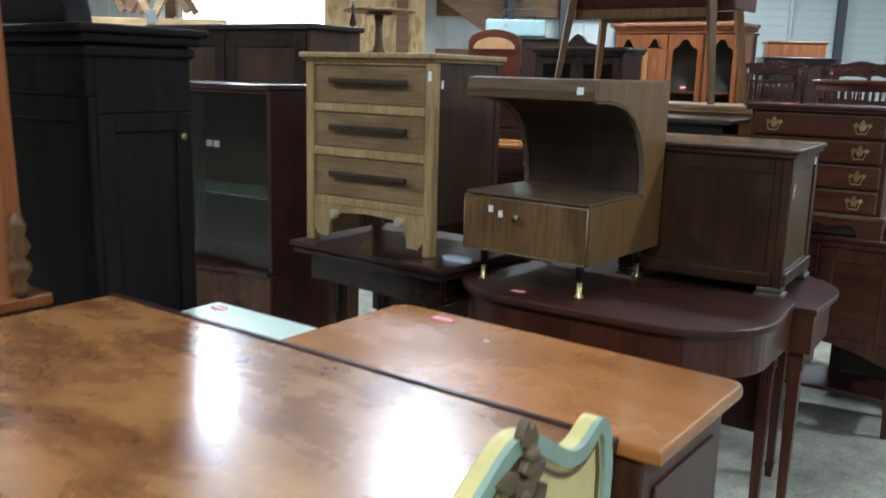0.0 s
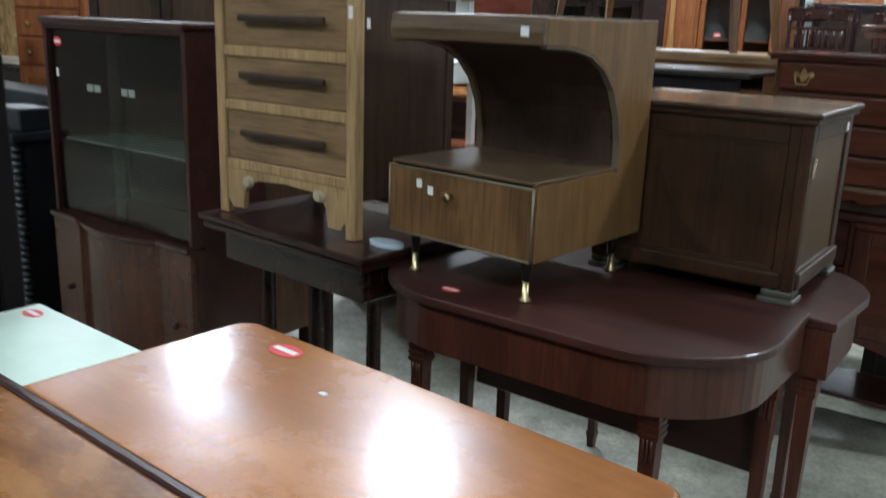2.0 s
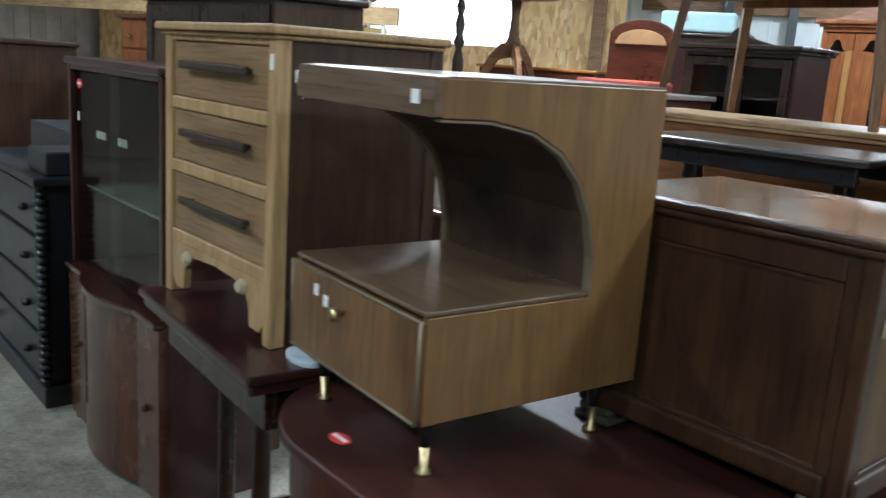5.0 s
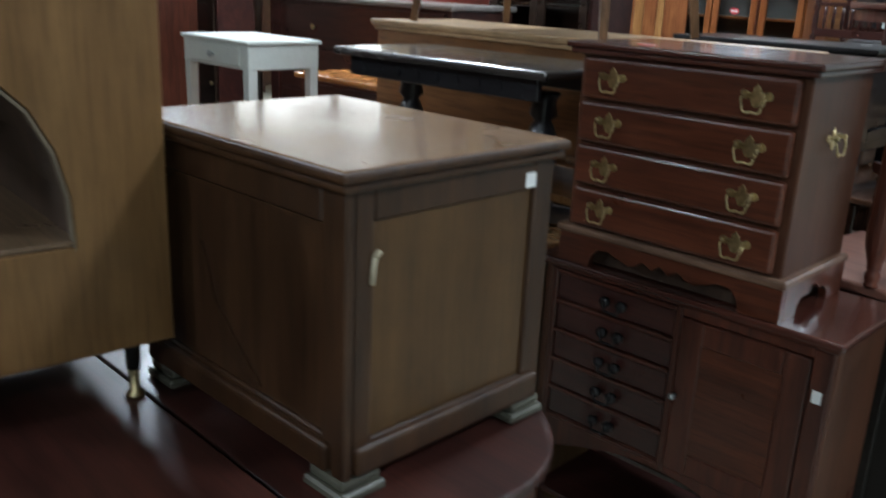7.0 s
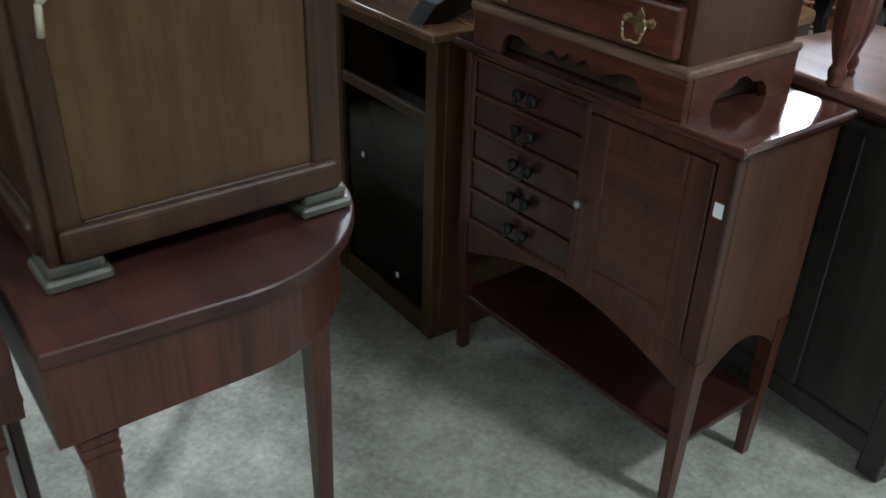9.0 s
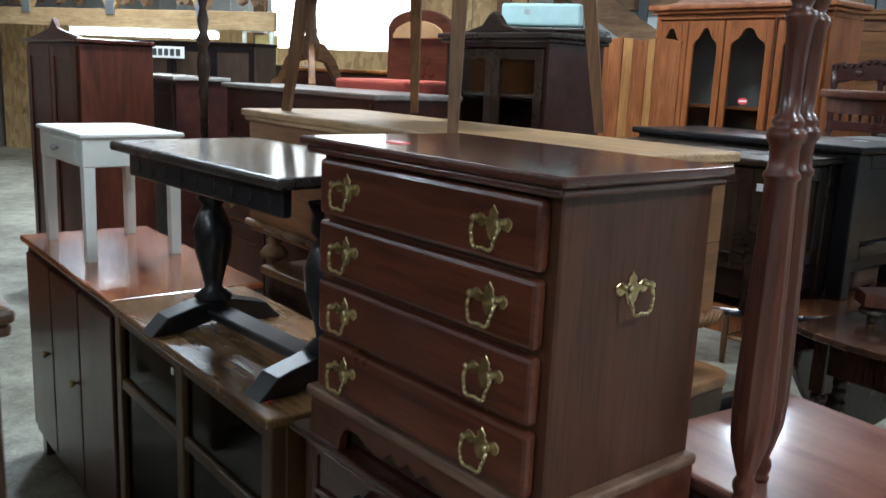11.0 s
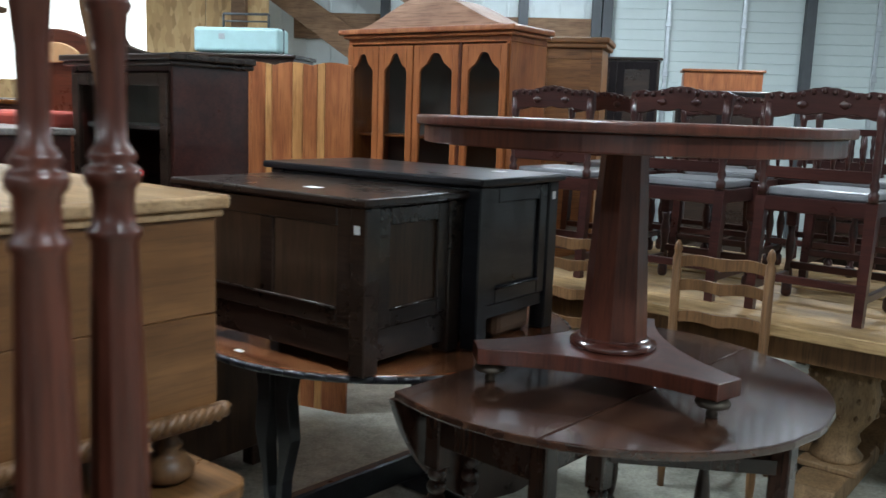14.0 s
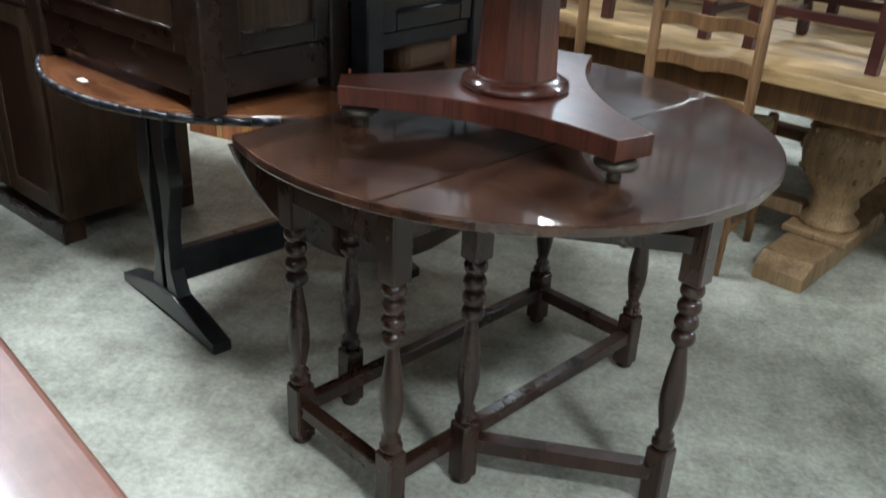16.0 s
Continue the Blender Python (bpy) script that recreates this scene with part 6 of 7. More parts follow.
def carved_chair():
    """Front faces local -y."""
    ob = thing("dining_chair", "dark carved oak dining chair with leather seat", "chair", 0, 0, 0, 0, "carved chairs on the table")
    w, d = 0.40, 0.38
    sw = 0.45
    for x in (-w / 2, w / 2):
        bm = N()
        rod(bm, (x, d, 0), (x, d - 0.03, sw), 0.017, 0.02, square=True)
        lathe(bm, [(0.018, 0.45), (0.02, 0.48), (0.012, 0.49), (0.019, 0.51), (0.012, 0.53), (0.016, 0.57), (0.016, 0.62), (0.012, 0.65), (0.019, 0.67), (0.014, 0.69), (0.019, 0.74), (0.016, 0.80)], x, d - 0.02, 10)
        part(ob, "back_post", bm, MAHOG_DK)
        bm = N()
        box(bm, x - 0.021, x + 0.021, -0.02, 0.022, 0.30, sw + 0.02)
        lathe(bm, [(0.014, 0.0), (0.022, 0.012), (0.022, 0.05), (0.012, 0.06), (0.02, 0.09), (0.013, 0.15), (0.022, 0.22), (0.013, 0.27), (0.02, 0.30)], x, 0, 10)
        part(ob, "front_leg", bm, MAHOG_DK)
    bm = N()
    box(bm, -w / 2, w / 2, -0.015, d - 0.01, sw - 0.06, sw - 0.004)
    for y in (0.0, d - 0.01):
        box(bm, -w / 2, w / 2, y - 0.011, y + 0.011, 0.12, 0.15)
    for x in (-w / 2, w / 2):
        box(bm, x - 0.011, x + 0.011, 0.0, d, 0.08, 0.11)
    part(ob, "seat_frame", bm, MAHOG_DK)
    bm = N()
    box(bm, -w / 2 + 0.012, w / 2 - 0.012, -0.012, d - 0.04, sw - 0.004, sw + 0.03, 0.014, 3)
    part(ob, "seat", bm, LEATHER, "grey leather seat pad")
    n = 48
    top = lambda u: 0.822 + 0.030 * math.exp(-((u - 0.5) / 0.24) ** 2) + 0.012 * math.exp(-((u - 0.10) / 0.085) ** 2) + 0.012 * math.exp(-((u - 0.90) / 0.085) ** 2) + 0.004 * abs(math.sin(11 * math.pi * u))
    low = lambda u: 0.745 + 0.018 * math.sin(math.pi * u) - 0.008 * abs(math.sin(4 * math.pi * u))
    span = lambda u: -w / 2 - 0.02 + (w + 0.04) * u
    crest = [(span(i / n), low(i / n)) for i in range(n + 1)] + [(span(1 - i / n), top(1 - i / n)) for i in range(n + 1)]
    bm = N()
    prism(bm, crest, d - 0.035, d - 0.008, "y", 0.003, 1)
    for i in range(11):
        x = -0.19 + i * 0.038
        z = top((x + w / 2 + 0.02) / (w + 0.04)) - 0.016
        for y in (d - 0.036, d - 0.007):
            lathe(bm, [(0.003, z - 0.010), (0.010, z - 0.004), (0.010, z + 0.005), (0.003, z + 0.011)], x, y, 7)
    for x in (-0.075, 0.075):
        for y in (d - 0.036, d - 0.006):
            lathe(bm, [(0.004, 0.775), (0.020, 0.785), (0.022, 0.795), (0.004, 0.808)], x, y, 8, 0.25)
    part(ob, "crest_rail", bm, MAHOG_DK, "carved scalloped crest rail")
    bm = N()
    box(bm, -w / 2, w / 2, d - 0.03, d - 0.012, 0.515, 0.56)
    box(bm, -w / 2, w / 2, d - 0.03, d - 0.012, 0.685, 0.705)
    for i in range(7):
        lathe(bm, [(0.006, 0.56), (0.011, 0.60), (0.007, 0.62), (0.011, 0.645), (0.006, 0.69)], -0.15 + i * 0.05, d - 0.021, 8)
    part(ob, "spindle_back", bm, MAHOG_DK)
    return ob


def ladder_chair():
    """Back faces local -y, seat lies on +y."""
    ob = thing("ladderback_chair", "rustic elm ladderback chair with rush seat", "chair", 0, 0, 0, 0, "ladderback chairs")
    w, d = 0.33, 0.34
    for x in (-w / 2, w / 2):
        bm = N()
        lathe(bm, [(0.013, 0.0), (0.017, 0.1), (0.018, 0.9), (0.011, 0.915), (0.016, 0.93), (0.013, 0.95), (0.004, 0.965)], x, 0, 12)
        part(ob, "back_post", bm, RUSTIC)
        part(ob, "front_leg", lathe(N(), [(0.014, 0.0), (0.018, 0.2), (0.018, 0.47), (0.012, 0.48)], x, d, 12), RUSTIC)
    for k, z in enumerate((0.55, 0.67, 0.79, 0.88)):
        top = [(-w / 2 + w * i / 20, z + 0.022 + 0.014 * math.sin(math.pi * i / 20) + 0.006 * math.sin(3 * math.pi * i / 20)) for i in range(21)]
        bot = [(-w / 2 + w * i / 20, z - 0.018 + 0.012 * abs(math.sin(2 * math.pi * i / 20))) for i in range(21)]
        bm = N()
        prism(bm, top + list(reversed(bot)), -0.007, 0.007, "y", 0.002)
        part(ob, "slat", bm, RUSTIC)
    bm = N()
    box(bm, -w / 2 - 0.01, w / 2 + 0.01, -0.01, d + 0.012, 0.425, 0.46, 0.012, 3)
    for i in range(12):
        rod(bm, (-w / 2, 0.01 + i * d / 12, 0.461), (w / 2, 0.01 + i * d / 12, 0.461), 0.008, 0.008, 6)
    part(ob, "seat", bm, RUSH, "woven rush seat")
    bm = N()
    for z in (0.14, 0.26):
        for x in (-w / 2, w / 2):
            rod(bm, (x, 0, z), (x, d, z), 0.009)
        rod(bm, (-w / 2, d, z + 0.03), (w / 2, d, z + 0.03), 0.010)
        rod(bm, (-w / 2, 0, z), (w / 2, 0, z), 0.009)
    part(ob, "rung", bm, RUSTIC)
    return ob


def place_first(ob, m):
    ob.matrix_world = m
    return ob


gateleg_table()
pedestal_table()
tilt_table()
coffers()
refectory_table()
corner = place_first(carved_chair(), pose(4.04, 7.445, 0.685, 0, 0, 144))
for cx, cy, yaw in ((3.575, 7.786, 145), (3.06, 8.15, 146), (4.50, 7.10, 144), (3.35, 8.86, 147), (3.90, 8.50, 145), (4.44, 8.15, 146), (3.62, 8.58, -34), (4.16, 8.22, -35)):
    copy_thing(corner, pose(cx, cy, 0.685, 0, 0, yaw))
lad = place_first(ladder_chair(), pose(3.487, 7.02, 0, 0, 0, -25))
for cx, cy, yaw in ((2.96, 7.38, -26), (2.46, 7.66, -28)):
    copy_thing(lad, pose(cx, cy, 0, 0, 0, yaw))


# ---- furniture: far side of the hall ----
def sideboard(name, label, category, x, y, yaw, w, d, h, body, front, top, doors=3, drawers=0, z=0.0, crest=0.0):
    """Case furniture with an overhanging top, fielded doors or drawers, knobs and feet."""
    ob = thing(name, label, category, x, y, z, yaw)
    part(ob, "top", box(N(), -0.02, w + 0.02, -0.025, d + 0.01, h - 0.024, h, 0.007, 2), top)
    bm = N()
    box(bm, 0, w, 0, d, 0.08, h - 0.024)
    for px in (0.0, w - 0.06):
        for py in (0.0, d - 0.06):
            box(bm, px, px + 0.06, py, py + 0.06, 0, 0.08)
    part(ob, "body", bm, body)
    knob = None
    rows = drawers
    dz = 0.15 if rows and doors else (h - 0.15) / max(rows, 1)
    for r in range(rows):
        z1 = h - 0.04 - r * dz
        part(ob, "drawer", box(N(), 0.03, w - 0.03, -0.012, 0.004, z1 - dz + 0.014, z1, 0.005, 2), front)
        for px in (w * 0.25, w * 0.75):
            if knob is None:
                knob = part(ob, "knob", knob_pull(0.014), BRASS, at=pose(px, -0.012, z1 - dz / 2, 90))
            else:
                again(knob, pose(px, -0.012, z1 - dz / 2, 90))
    ztop = h - 0.04 - (rows * dz if doors else 0)
    for i in range(doors):
        a, b = 0.02 + (w - 0.04) * i / doors + 0.004, 0.02 + (w - 0.04) * (i + 1) / doors - 0.004
        fr, pn = N(), N()
        framed_panel(fr, pn, a, b, -0.014, 0.1, ztop, min(0.06, (b - a) * 0.2), 0.007, 0.018)
        part(ob, "door", fr, front)
        part(ob, "door_panel", pn, body)
        kx = b - 0.025 if i % 2 == 0 else a + 0.025
        if knob is None:
            knob = part(ob, "knob", knob_pull(0.013), BRASS, at=pose(kx, -0.014, (0.1 + ztop) / 2 + 0.05, 90))
        else:
            again(knob, pose(kx, -0.014, (0.1 + ztop) / 2 + 0.05, 90))
    if crest:
        bm = N()
        prism(bm, [(0, h), (w * 0.3, h + crest * 0.35), (w * 0.42, h + crest * 0.5), (w * 0.5, h + crest), (w * 0.58, h + crest * 0.5), (w * 0.7, h + crest * 0.35), (w, h)], 0.01, 0.035, "y", 0.003)
        part(ob, "crest", bm, body)
    return ob


def bookcase():
    base = sideboard("cupboard", "dark oak cupboard base with two panelled doors", "cupboard", 0.91, 6.99, -31, 0.72, 0.48, 0.80, OAK_BROWN, COFFER_P, COFFER, 2)
    part(base, "plinth", prism(N(), [(0, 0), (0.72, 0), (0.72, 0.08), (0.60, 0.05), (0.12, 0.05), (0, 0.08)], -0.02, -0.001, "y", 0.003), COFFER)
    ob = thing("bookcase", "dark oak glazed bookcase with broken pediment", "bookcase", 0.965, 7.122, 0.80, -31)
    w, d, h = 0.65, 0.34, 0.76
    bm = N()
    box(bm, 0, 0.022, 0, d, 0, h)
    box(bm, w - 0.022, w, 0, d, 0, h)
    box(bm, 0.022, w - 0.022, d - 0.012, d, 0, h)
    box(bm, 0.022, w - 0.022, 0.0, d - 0.012, 0, 0.025)
    box(bm, 0.022, w - 0.022, 0.0, d - 0.012, h - 0.05, h)
    for z in (0.27, 0.50):
        box(bm, 0.022, w - 0.022, 0.05, d - 0.012, z, z + 0.016)
    part(ob, "body", bm, MAHOG_DK)
    bm = N()
    box(bm, -0.02, w + 0.02, -0.022, d + 0.01, h - 0.03, h - 0.012, 0.006, 2)
    box(bm, -0.032, w + 0.032, -0.034, d + 0.01, h - 0.012, h + 0.012, 0.006, 2)
    part(ob, "cornice", bm, COFFER)
    bm = N()
    prism(bm, [(0.12, h + 0.012), (0.2, h + 0.03), (0.26, h + 0.045), (w / 2 - 0.03, h + 0.085), (w / 2, h + 0.10), (w / 2 + 0.03, h + 0.085), (w - 0.26, h + 0.045), (w - 0.2, h + 0.03), (w - 0.12, h + 0.012)], -0.02, 0.01, "y", 0.004)
    part(ob, "pediment", bm, COFFER)
    for a, b in ((0.022, w / 2 - 0.001), (w / 2 + 0.001, w - 0.022)):
        fr, pn = N(), N()
        framed_panel(fr, pn, a, b, -0.012, 0.012, h - 0.055, 0.045, 0.008, 0.02)
        pn.free()
        part(ob, "door", fr, COFFER)
        g = part(ob, "glass", box(N(), a + 0.045, b - 0.045, -0.003, 0.001, 0.057, h - 0.1, 0), GLASS, "clear glass pane")
        g.visible_shadow = False
    k = part(ob, "knob", knob_pull(0.011), BLACK, at=pose(w / 2 - 0.02, -0.012, h * 0.32, 90))
    round_label(ob, w / 2 + 0.14, -0.0135, 0.345, 0.026, "front")


def cedar_screen():
    ob = thing("cedar_screen", "red cedar plank screen with pale sapwood streaks", "screen", 1.40, 7.80, 0, -17)
    w, h = 0.60, 1.60
    part(ob, "batten", box(N(), 0.02, w - 0.02, 0.0185, 0.045, 0.30, 0.38, 0.003), CEDAR_A)
    part(ob, "batten", box(N(), 0.02, w - 0.02, 0.0185, 0.045, 1.25, 1.33, 0.003), CEDAR_A)
    edges = (0.0, 0.075, 0.155, 0.19, 0.30, 0.355, 0.43, 0.47, w)
    swell = lambda x: 0.014 * abs(math.sin(math.pi * x / (w / 3)))
    for i, (a, b) in enumerate(zip(edges, edges[1:])):
        n = 8
        top = [(a + 0.001 + (b - a - 0.002) * k / n, h - 0.012 + swell(a + (b - a) * k / n)) for k in range(n + 1)]
        part(ob, "plank", prism(N(), [(a + 0.001, 0.0)] + top + [(b - 0.001, 0.0)], 0.0, 0.018, "y", 0.0015, 1), CEDAR_B if i in (2, 4, 6) else CEDAR_A)


def arched_cabinet():
    ob = thing("glazed_cabinet", "honey cherry cabinet with arched glazed doors", "cabinet", 1.745, 8.63, 0, -31)
    w, d, h = 1.06, 0.34, 1.83
    bm = N()
    box(bm, 0, 0.03, 0, d, 0, h - 0.08)
    box(bm, w - 0.03, w, 0, d, 0, h - 0.08)
    box(bm, 0.03, w - 0.03, d - 0.015, d, 0, h - 0.08)
    box(bm, 0.0, w, 0.0, d, h - 0.08, h - 0.03)
    box(bm, 0.03, w - 0.03, 0, d - 0.015, 0.0, 0.82)
    box(bm, 0.03, w - 0.03, 0.06, d - 0.015, 1.26, 1.275)
    box(bm, 0.03, w - 0.03, 0.06, d - 0.015, 1.02, 1.035)
    part(ob, "body", bm, HONEY)
    # Added dark sheet: gives the space behind the panes its dim grey look.
    part(ob, "lining", box(N(), 0.031, w - 0.031, d - 0.022, d - 0.016, 0.82, h - 0.082, 0), plain("grey_inner_shade", (0.10, 0.10, 0.10), 0.6), "added grey sheet darkening the glazed interior")
    bm = N()
    box(bm, -0.02, w + 0.02, -0.025, d + 0.01, h - 0.05, h - 0.03, 0.007, 2)
    box(bm, -0.04, w + 0.04, -0.045, d + 0.01, h - 0.03, h, 0.008, 2)
    part(ob, "cornice", bm, CEDAR_A)
    doors = ((0.01, 0.232), (0.235, 0.467), (0.475, 0.762), (0.782, 1.05))
    for i, (a, b) in enumerate(doors):
        r = 0.040
        z0, z1 = 0.84, h - 0.09
        n = 24
        half = (b - a) / 2 - r
        cx = (a + b) / 2
        arch = []
        for k in range(n + 1):
            u = -1 + 2 * k / n
            arch.append((cx + u * half, z1 - 0.135 + 0.05 * math.cos(u * math.pi / 2) ** 0.6 + 0.045 * math.exp(-(u / 0.42) ** 4)))
        bm = N()
        box(bm, a, a + r, -0.016, 0.004, z0, z1, 0.003)
        box(bm, b - r, b, -0.016, 0.004, z0, z1, 0.003)
        box(bm, a + r, b - r, -0.015, 0.003, z0, z0 + r, 0.003)
        prism(bm, arch + [(b - r, z1), (a + r, z1)], -0.015, 0.003, "y")
        part(ob, "door", bm, HONEY)
        g = part(ob, "glass", box(N(), a + r - 0.004, b - r + 0.004, -0.006, -0.002, z0 + r - 0.004, z1 - 0.02, 0), GLASS, "clear glass pane")
        g.visible_shadow = False
        fr, pn = N(), N()
        framed_panel(fr, pn, a, b, -0.016, 0.12, 0.80, 0.06, 0.008, 0.018)
        part(ob, "lower_door", fr, HONEY)
        part(ob, "lower_panel", pn, CEDAR_A)
    part(ob, "stile", box(N(), 0.764, 0.780, -0.02, 0.004, 0.1, h - 0.08, 0.003), CHERRY)
    bm = N()
    prof = [(0.05 + (w - 0.1) * k / 30, h + 0.008 + 0.155 * (0.5 - 0.5 * math.cos(2 * math.pi * k / 30)) ** 0.8) for k in range(31)]
    prism(bm, [(0.05, h)] + prof + [(w - 0.05, h)], 0.02, 0.32, "y", 0.004)
    part(ob, "domed_top", bm, wood("dusty_cherry", (0.30, 0.15, 0.09), (0.46, 0.27, 0.18), 0.6, "x"), "domed dusty top")
    round_label(ob, 0.62, -0.0065, 1.31, 0.03, "front")
    arm = thing("armoire", "pale waxed pine armoire with moulded cornice", "armoire", 2.78, 9.60, 0, -10)
    fr, pn = N(), N()
    framed_panel(fr, pn, 0, 0.42, 0, 0.1, 1.84, 0.07, 0.008, 0.02)
    box(fr, 0, 0.42, 0.021, 0.4, 0, 1.84)
    part(arm, "body", fr, PINE)
    part(arm, "panel", pn, PINE)
    bm = N()
    box(bm, -0.03, 0.45, -0.03, 0.41, 1.84, 1.87, 0.008, 2)
    box(bm, -0.045, 0.465, -0.045, 0.42, 1.87, 1.905, 0.008, 2)
    part(arm, "cornice", bm, PINE)


def suitcase():
    ob = thing("suitcase", "pale teal hard suitcase with dark handle", "suitcase", 0.62, 9.22, 1.72, -3)
    w, d, h = 0.56, 0.2, 0.165
    part(ob, "shell", box(N(), 0, w, 0, d, 0.012, h, 0.022, 3), TEAL)
    bm = N()
    box(bm, -0.003, w + 0.003, d / 2 - 0.006, d / 2 + 0.006, 0.0, h + 0.003, 0.004)
    for x in (0.03, w - 0.06):
        box(bm, x, x + 0.03, 0.03, d - 0.03, 0.0, 0.013)
    part(ob, "seam", bm, DARKSTEEL)
    bm = N()
    tube(bm, [(0.16, d / 2, h), (0.16, d / 2, h + 0.09), (0.46, d / 2, h + 0.09), (0.46, d / 2, h)], 0.008)
    tube(bm, [(0.16, d / 2, h + 0.045), (0.46, d / 2, h + 0.045)], 0.005)
    part(ob, "handle", bm, DARKSTEEL)
    bm = N()
    box(bm, 0.17, 0.21, -0.004, 0.001, 0.09, 0.125, 0.002)
    box(bm, 0.18, 0.20, -0.006, -0.003, 0.098, 0.117, 0.002)
    part(ob, "latch", bm, GALV)


def plush_chair():
    ob = thing("dining_chair", "red plush chair with shaped wooden back", "chair", 0.68, 7.50, 0.90, -14)
    back = [(-0.20, 0.38), (-0.20, 0.70)] + [(-0.20 + 0.40 * k / 16, 0.72 + 0.085 * math.sin(math.pi * k / 16) ** 0.5) for k in range(17)] + [(0.20, 0.70), (0.20, 0.38)]
    bm = N()
    prism(bm, back, 0.0, 0.035, "y", 0.01)
    part(ob, "backrest", bm, CHERRY)
    bm = N()
    prism(bm, [(x * 0.78, 0.44 + (z - 0.44) * 0.84) for x, z in back if z > 0.4] , -0.014, 0.002, "y", 0.004)
    part(ob, "back_pad", bm, plain("tan_plush", (0.42, 0.24, 0.11), 0.8, spot=0.2))
    part(ob, "seat", box(N(), -0.22, 0.22, -0.40, 0.03, 0.38, 0.45, 0.02, 3), VELVET)
    for x in (-0.19, 0.19):
        part(ob, "leg", rod(N(), (x, 0.015, 0), (x, 0.015, 0.39), 0.014, 0.02, square=True), CHERRY)
        part(ob, "leg", rod(N(), (x, -0.37, 0), (x, -0.37, 0.39), 0.014, 0.02, square=True), CHERRY)


def tripod_table(x, y, z, h, r, mat, label):
    ob = thing("tripod_table", label, "table", x, y, z, 20)
    bm = N()
    prism(bm, ellipse(r, r, 36), h - 0.02, h, "z", 0.006)
    box(bm, -0.09, 0.09, -0.09, 0.09, h - 0.04, h - 0.02)
    part(ob, "top", bm, mat)
    part(ob, "column", lathe(N(), [(0.03, 0.17), (0.05, 0.20), (0.055, 0.27), (0.035, 0.32), (0.04, 0.34), (0.032, 0.36), (0.028, 0.45), (0.038, h - 0.04)], 0, 0, 16), mat)
    for k in range(3):
        leg = [(0.02, 0.28), (0.09, 0.26), (0.17, 0.17), (0.22, 0.06), (0.27, 0.03), (0.27, 0.0), (0.21, 0.0), (0.16, 0.06), (0.10, 0.15), (0.02, 0.17)]
        part(ob, "leg", prism(N(), leg, -0.02, 0.02, "y", 0.006), PINE, at=pose(0, 0, 0, 0, 0, 40 + 120 * k))


def white_frame():
    ob = thing("slatted_bedhead", "white painted slatted bed-head leaning upright", "bed head", -3.46, 12.4, 0, -10)
    bm = N()
    for x in (0, 0.42):
        box(bm, x, x + 0.05, 0, 0.035, 0, 1.90, 0.006)
        lathe(bm, [(0.018, 1.90), (0.028, 1.93), (0.012, 1.955), (0.022, 1.98), (0.004, 2.02)], x + 0.025, 0.0175, 10)
    for z in (1.0, 1.42, 1.76):
        box(bm, 0.05, 0.42, 0.006, 0.028, z, z + 0.055)
    part(ob, "frame", bm, WHITE)
    bm = N()
    for k in range(6):
        lathe(bm, [(0.008, 1.815), (0.022, 1.835), (0.022, 1.855), (0.008, 1.88)], 0.085 + k * 0.06, 0.017, 10)
    part(ob, "bobbin", bm, BLACK)
    rest = sideboard("side_cupboard", "dark cupboard in front of the window wall", "cupboard", -3.5, 12.52, -10, 0.7, 0.4, 1.40, MAHOG_DK, COFFER, MAHOG, 2)
    pic = thing("framed_panel", "yellow framed panel behind white frame", "picture", -3.38, 12.56, 1.40, -10)
    part(pic, "board", box(N(), 0, 0.34, 0, 0.02, 0, 0.34, 0.003), CREAM)


def sign_cabinet():
    ob = sideboard("shop_cabinet", "dark shop cabinet with unreadable sign plate", "cabinet", -4.0, 11.1, -4, 1.6, 0.35, 1.60, DARK_IN, BLACKOAK, BLACKOAK, 3)
    part(ob, "sign", box(N(), 0.12, 0.72, -0.03, -0.016, 1.42, 1.54, 0.003), STICKER, "pale sign plate")
    bm = N()
    for k in range(7):
        box(bm, 0.15 + k * 0.078, 0.205 + k * 0.078, -0.032, -0.029, 1.445, 1.515, 0)
    part(ob, "sign_print", bm, DARKSTEEL)


bookcase()
cedar_screen()
arched_cabinet()
sideboard("press_cupboard", "dark oak press cupboard with panelled doors", "cupboard", 0.55, 9.15, -3, 0.75, 0.4, 1.72, MAHOG_DK, COFFER, COFFER, 2)
suitcase()
sideboard("panelled_cupboard", "dark walnut panelled cupboard behind display cabinet", "cupboard", -1.0, 5.13, -30, 1.0, 0.34, 1.565, COFFER_P, COFFER, COFFER, 2)
sideboard("orange_cupboard", "orange pine cupboard with plain doors", "cupboard", -1.95, 6.15, -28, 0.62, 0.4, 1.52, HONEY, CEDAR_A, PINE, 1, 3)
# Pale grey of this top is glare put into the colour of dark wood.
sideboard("chest_of_drawers", "long dark mahogany chest, top paled for glare", "chest", -0.20, 7.10, -31, 1.32, 0.42, 1.30, MAHOG_DK, MAHOG_DK, wood("glare_dark_top", (0.14, 0.12, 0.11), (0.30, 0.27, 0.25), 0.35, "x", coat=0.4), 0, 5)
sideboard("writing_desk", "red mahogany writing desk with drawers", "desk", -0.62, 8.56, -8, 0.90, 0.45, 1.39, CHERRY, CHERRY, ORANGE, 0, 5)
sideboard("dresser", "brown dresser under a tripod table", "dresser", -0.70, 8.06, -20, 0.8, 0.36, 1.27, MAHOG_V, MAHOG_DK, MAHOG, 2, 2)
tripod_table(-0.25, 8.09, 1.27, 0.593, 0.295, RUSTIC, "brown turned tripod table standing on dresser")
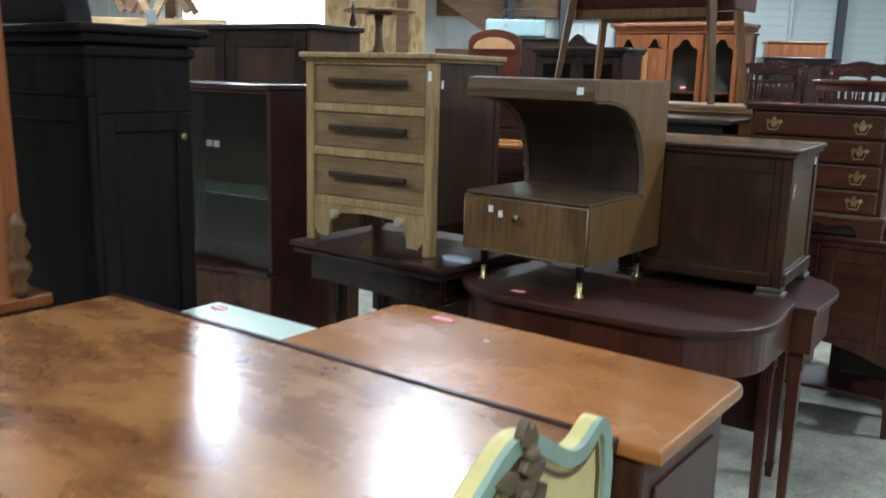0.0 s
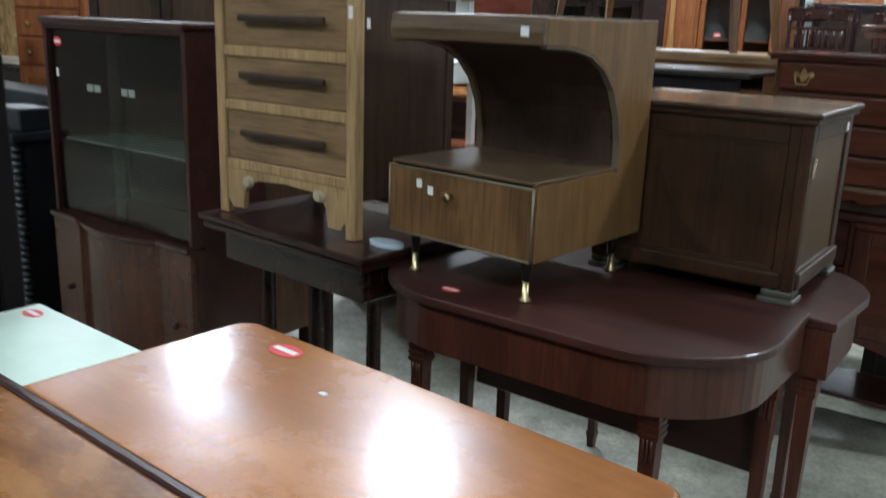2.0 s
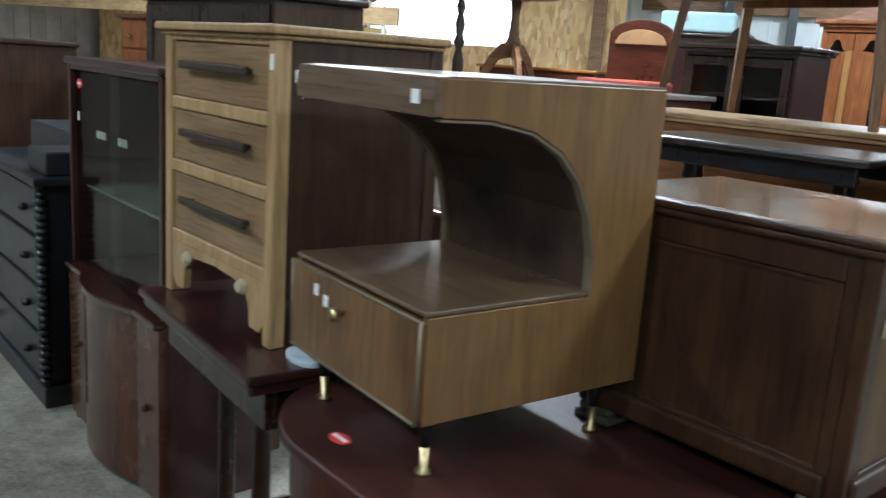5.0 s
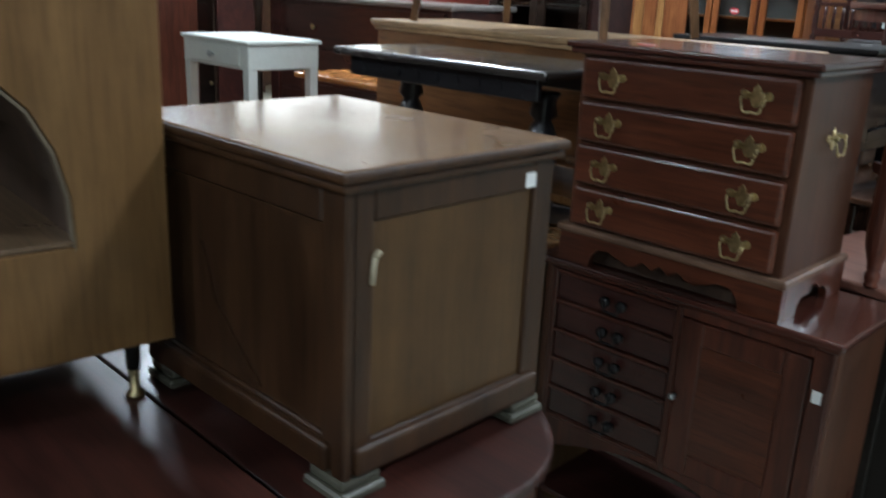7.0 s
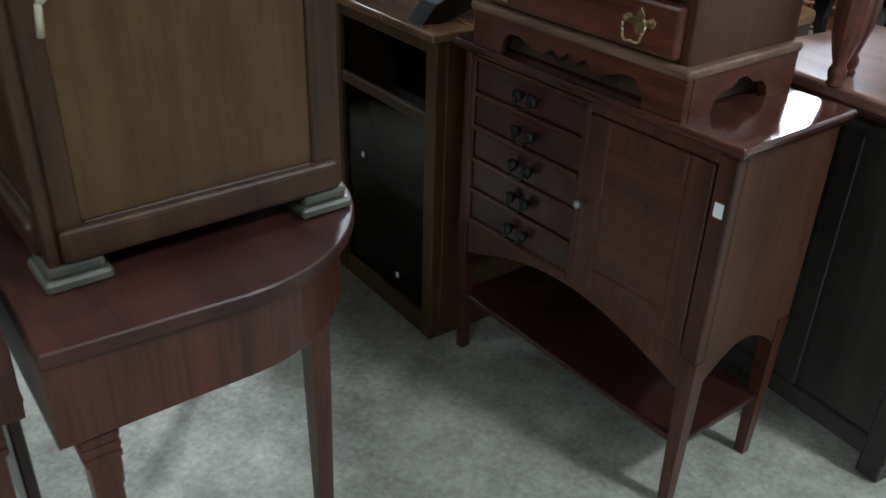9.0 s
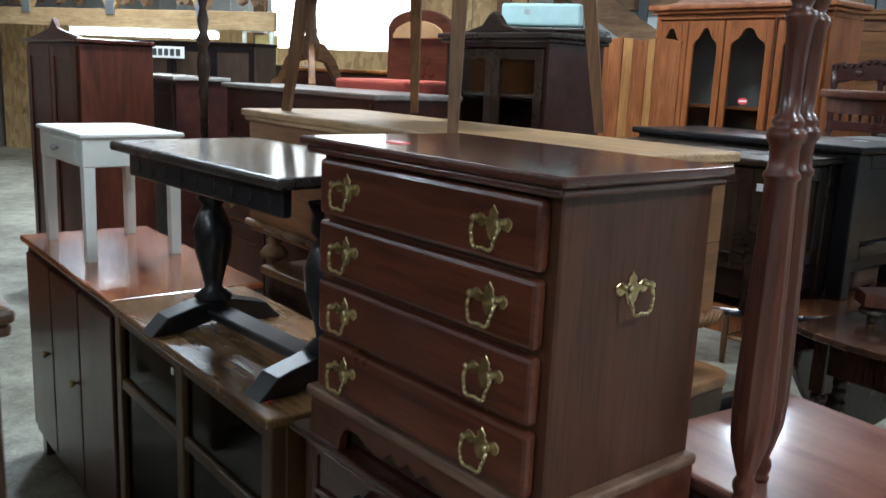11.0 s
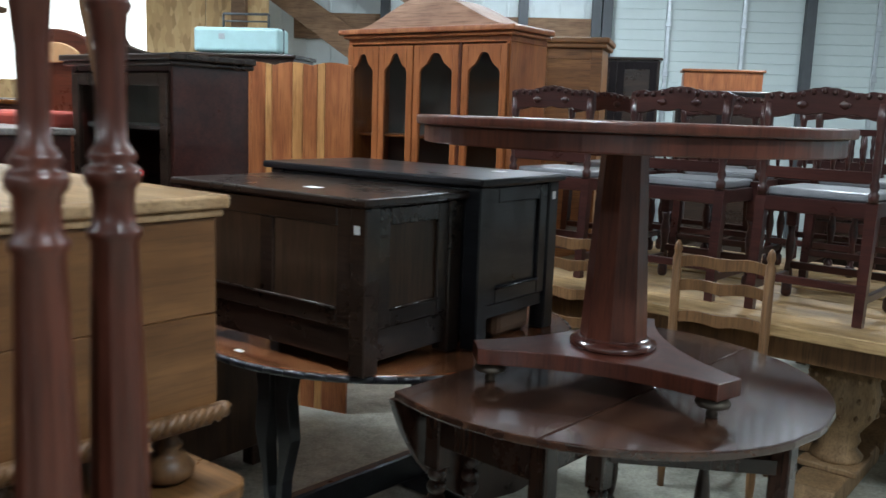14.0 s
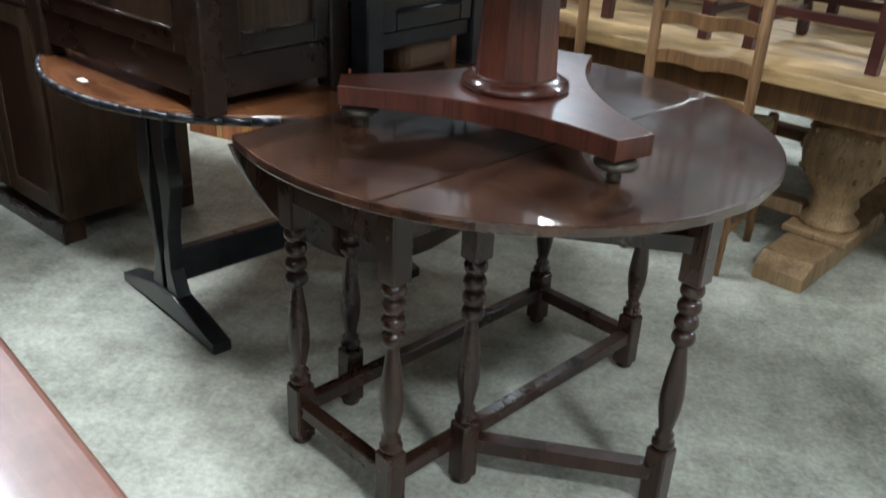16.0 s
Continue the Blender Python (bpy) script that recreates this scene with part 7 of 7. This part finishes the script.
sideboard("red_cupboard", "dark red cupboard with pointed crest", "cupboard", -1.75, 7.38, -28, 0.82, 0.40, 1.49, MAHOG_V, MAHOG_V, MAHOG, 2, 0, 0.0, 0.11)
sideboard("low_sideboard", "mahogany sideboard under a plush chair", "sideboard", 0.15, 7.62, -14, 0.8, 0.42, 0.90, MAHOG_DK, MAHOG_V, MAHOG, 2, 1)
plush_chair()
white_frame()
sign_cabinet()
# Glossy top coloured pale grey over a dark body.
sideboard("low_chest", "long dark chest with pale glossy top", "chest", -1.84, 8.10, -31, 1.25, 0.32, 1.31, MAHOG_DK, COFFER, wood("pale_gloss_top", (0.30, 0.28, 0.26), (0.50, 0.47, 0.44), 0.22, "x", coat=0.6), 3)
sideboard("brown_dresser", "reddish brown dresser in the crowded row", "dresser", 0.28, 6.25, -31, 0.95, 0.36, 0.98, MAHOG_V, MAHOG_DK, ORANGE, 2, 1)
sideboard("side_cupboard", "brown side cupboard by the far aisle", "cupboard", -2.9, 5.9, -30, 0.8, 0.42, 1.35, OAK_BROWN, OAK_PANEL, OAK_BROWN, 2, 1)
sideboard("oak_sideboard", "dark oak sideboard by the far aisle", "sideboard", -3.3, 7.2, -28, 1.3, 0.45, 1.0, MAHOG_DK, COFFER, COFFER, 3, 1)
sideboard("oak_dresser", "dark oak dresser near the roller door", "dresser", 3.12, 11.6, -6, 0.72, 0.4, 1.93, COFFER, BLACKOAK, COFFER, 2)
sideboard("oak_cupboard", "dark oak cupboard carrying a small pine chest", "cupboard", 4.05, 11.9, -6, 0.85, 0.42, 1.68, COFFER, BLACKOAK, COFFER, 2)
box_chest = thing("pine_chest", "small orange-red pine chest on a dark cupboard", "chest", 4.10, 11.94, 1.68, -6)
part(box_chest, "body", box(N(), 0.01, 0.69, 0.01, 0.33, 0.0, 0.165, 0.005), CEDAR_A)
part(box_chest, "lid", box(N(), -0.01, 0.71, -0.012, 0.345, 0.166, 0.19, 0.007, 2), HONEY)
sideboard("long_sideboard", "dark red sideboard near the roller door", "sideboard", 4.4, 9.0, -20, 1.6, 0.45, 1.05, COFFER, MAHOG_DK, COFFER, 3, 1)
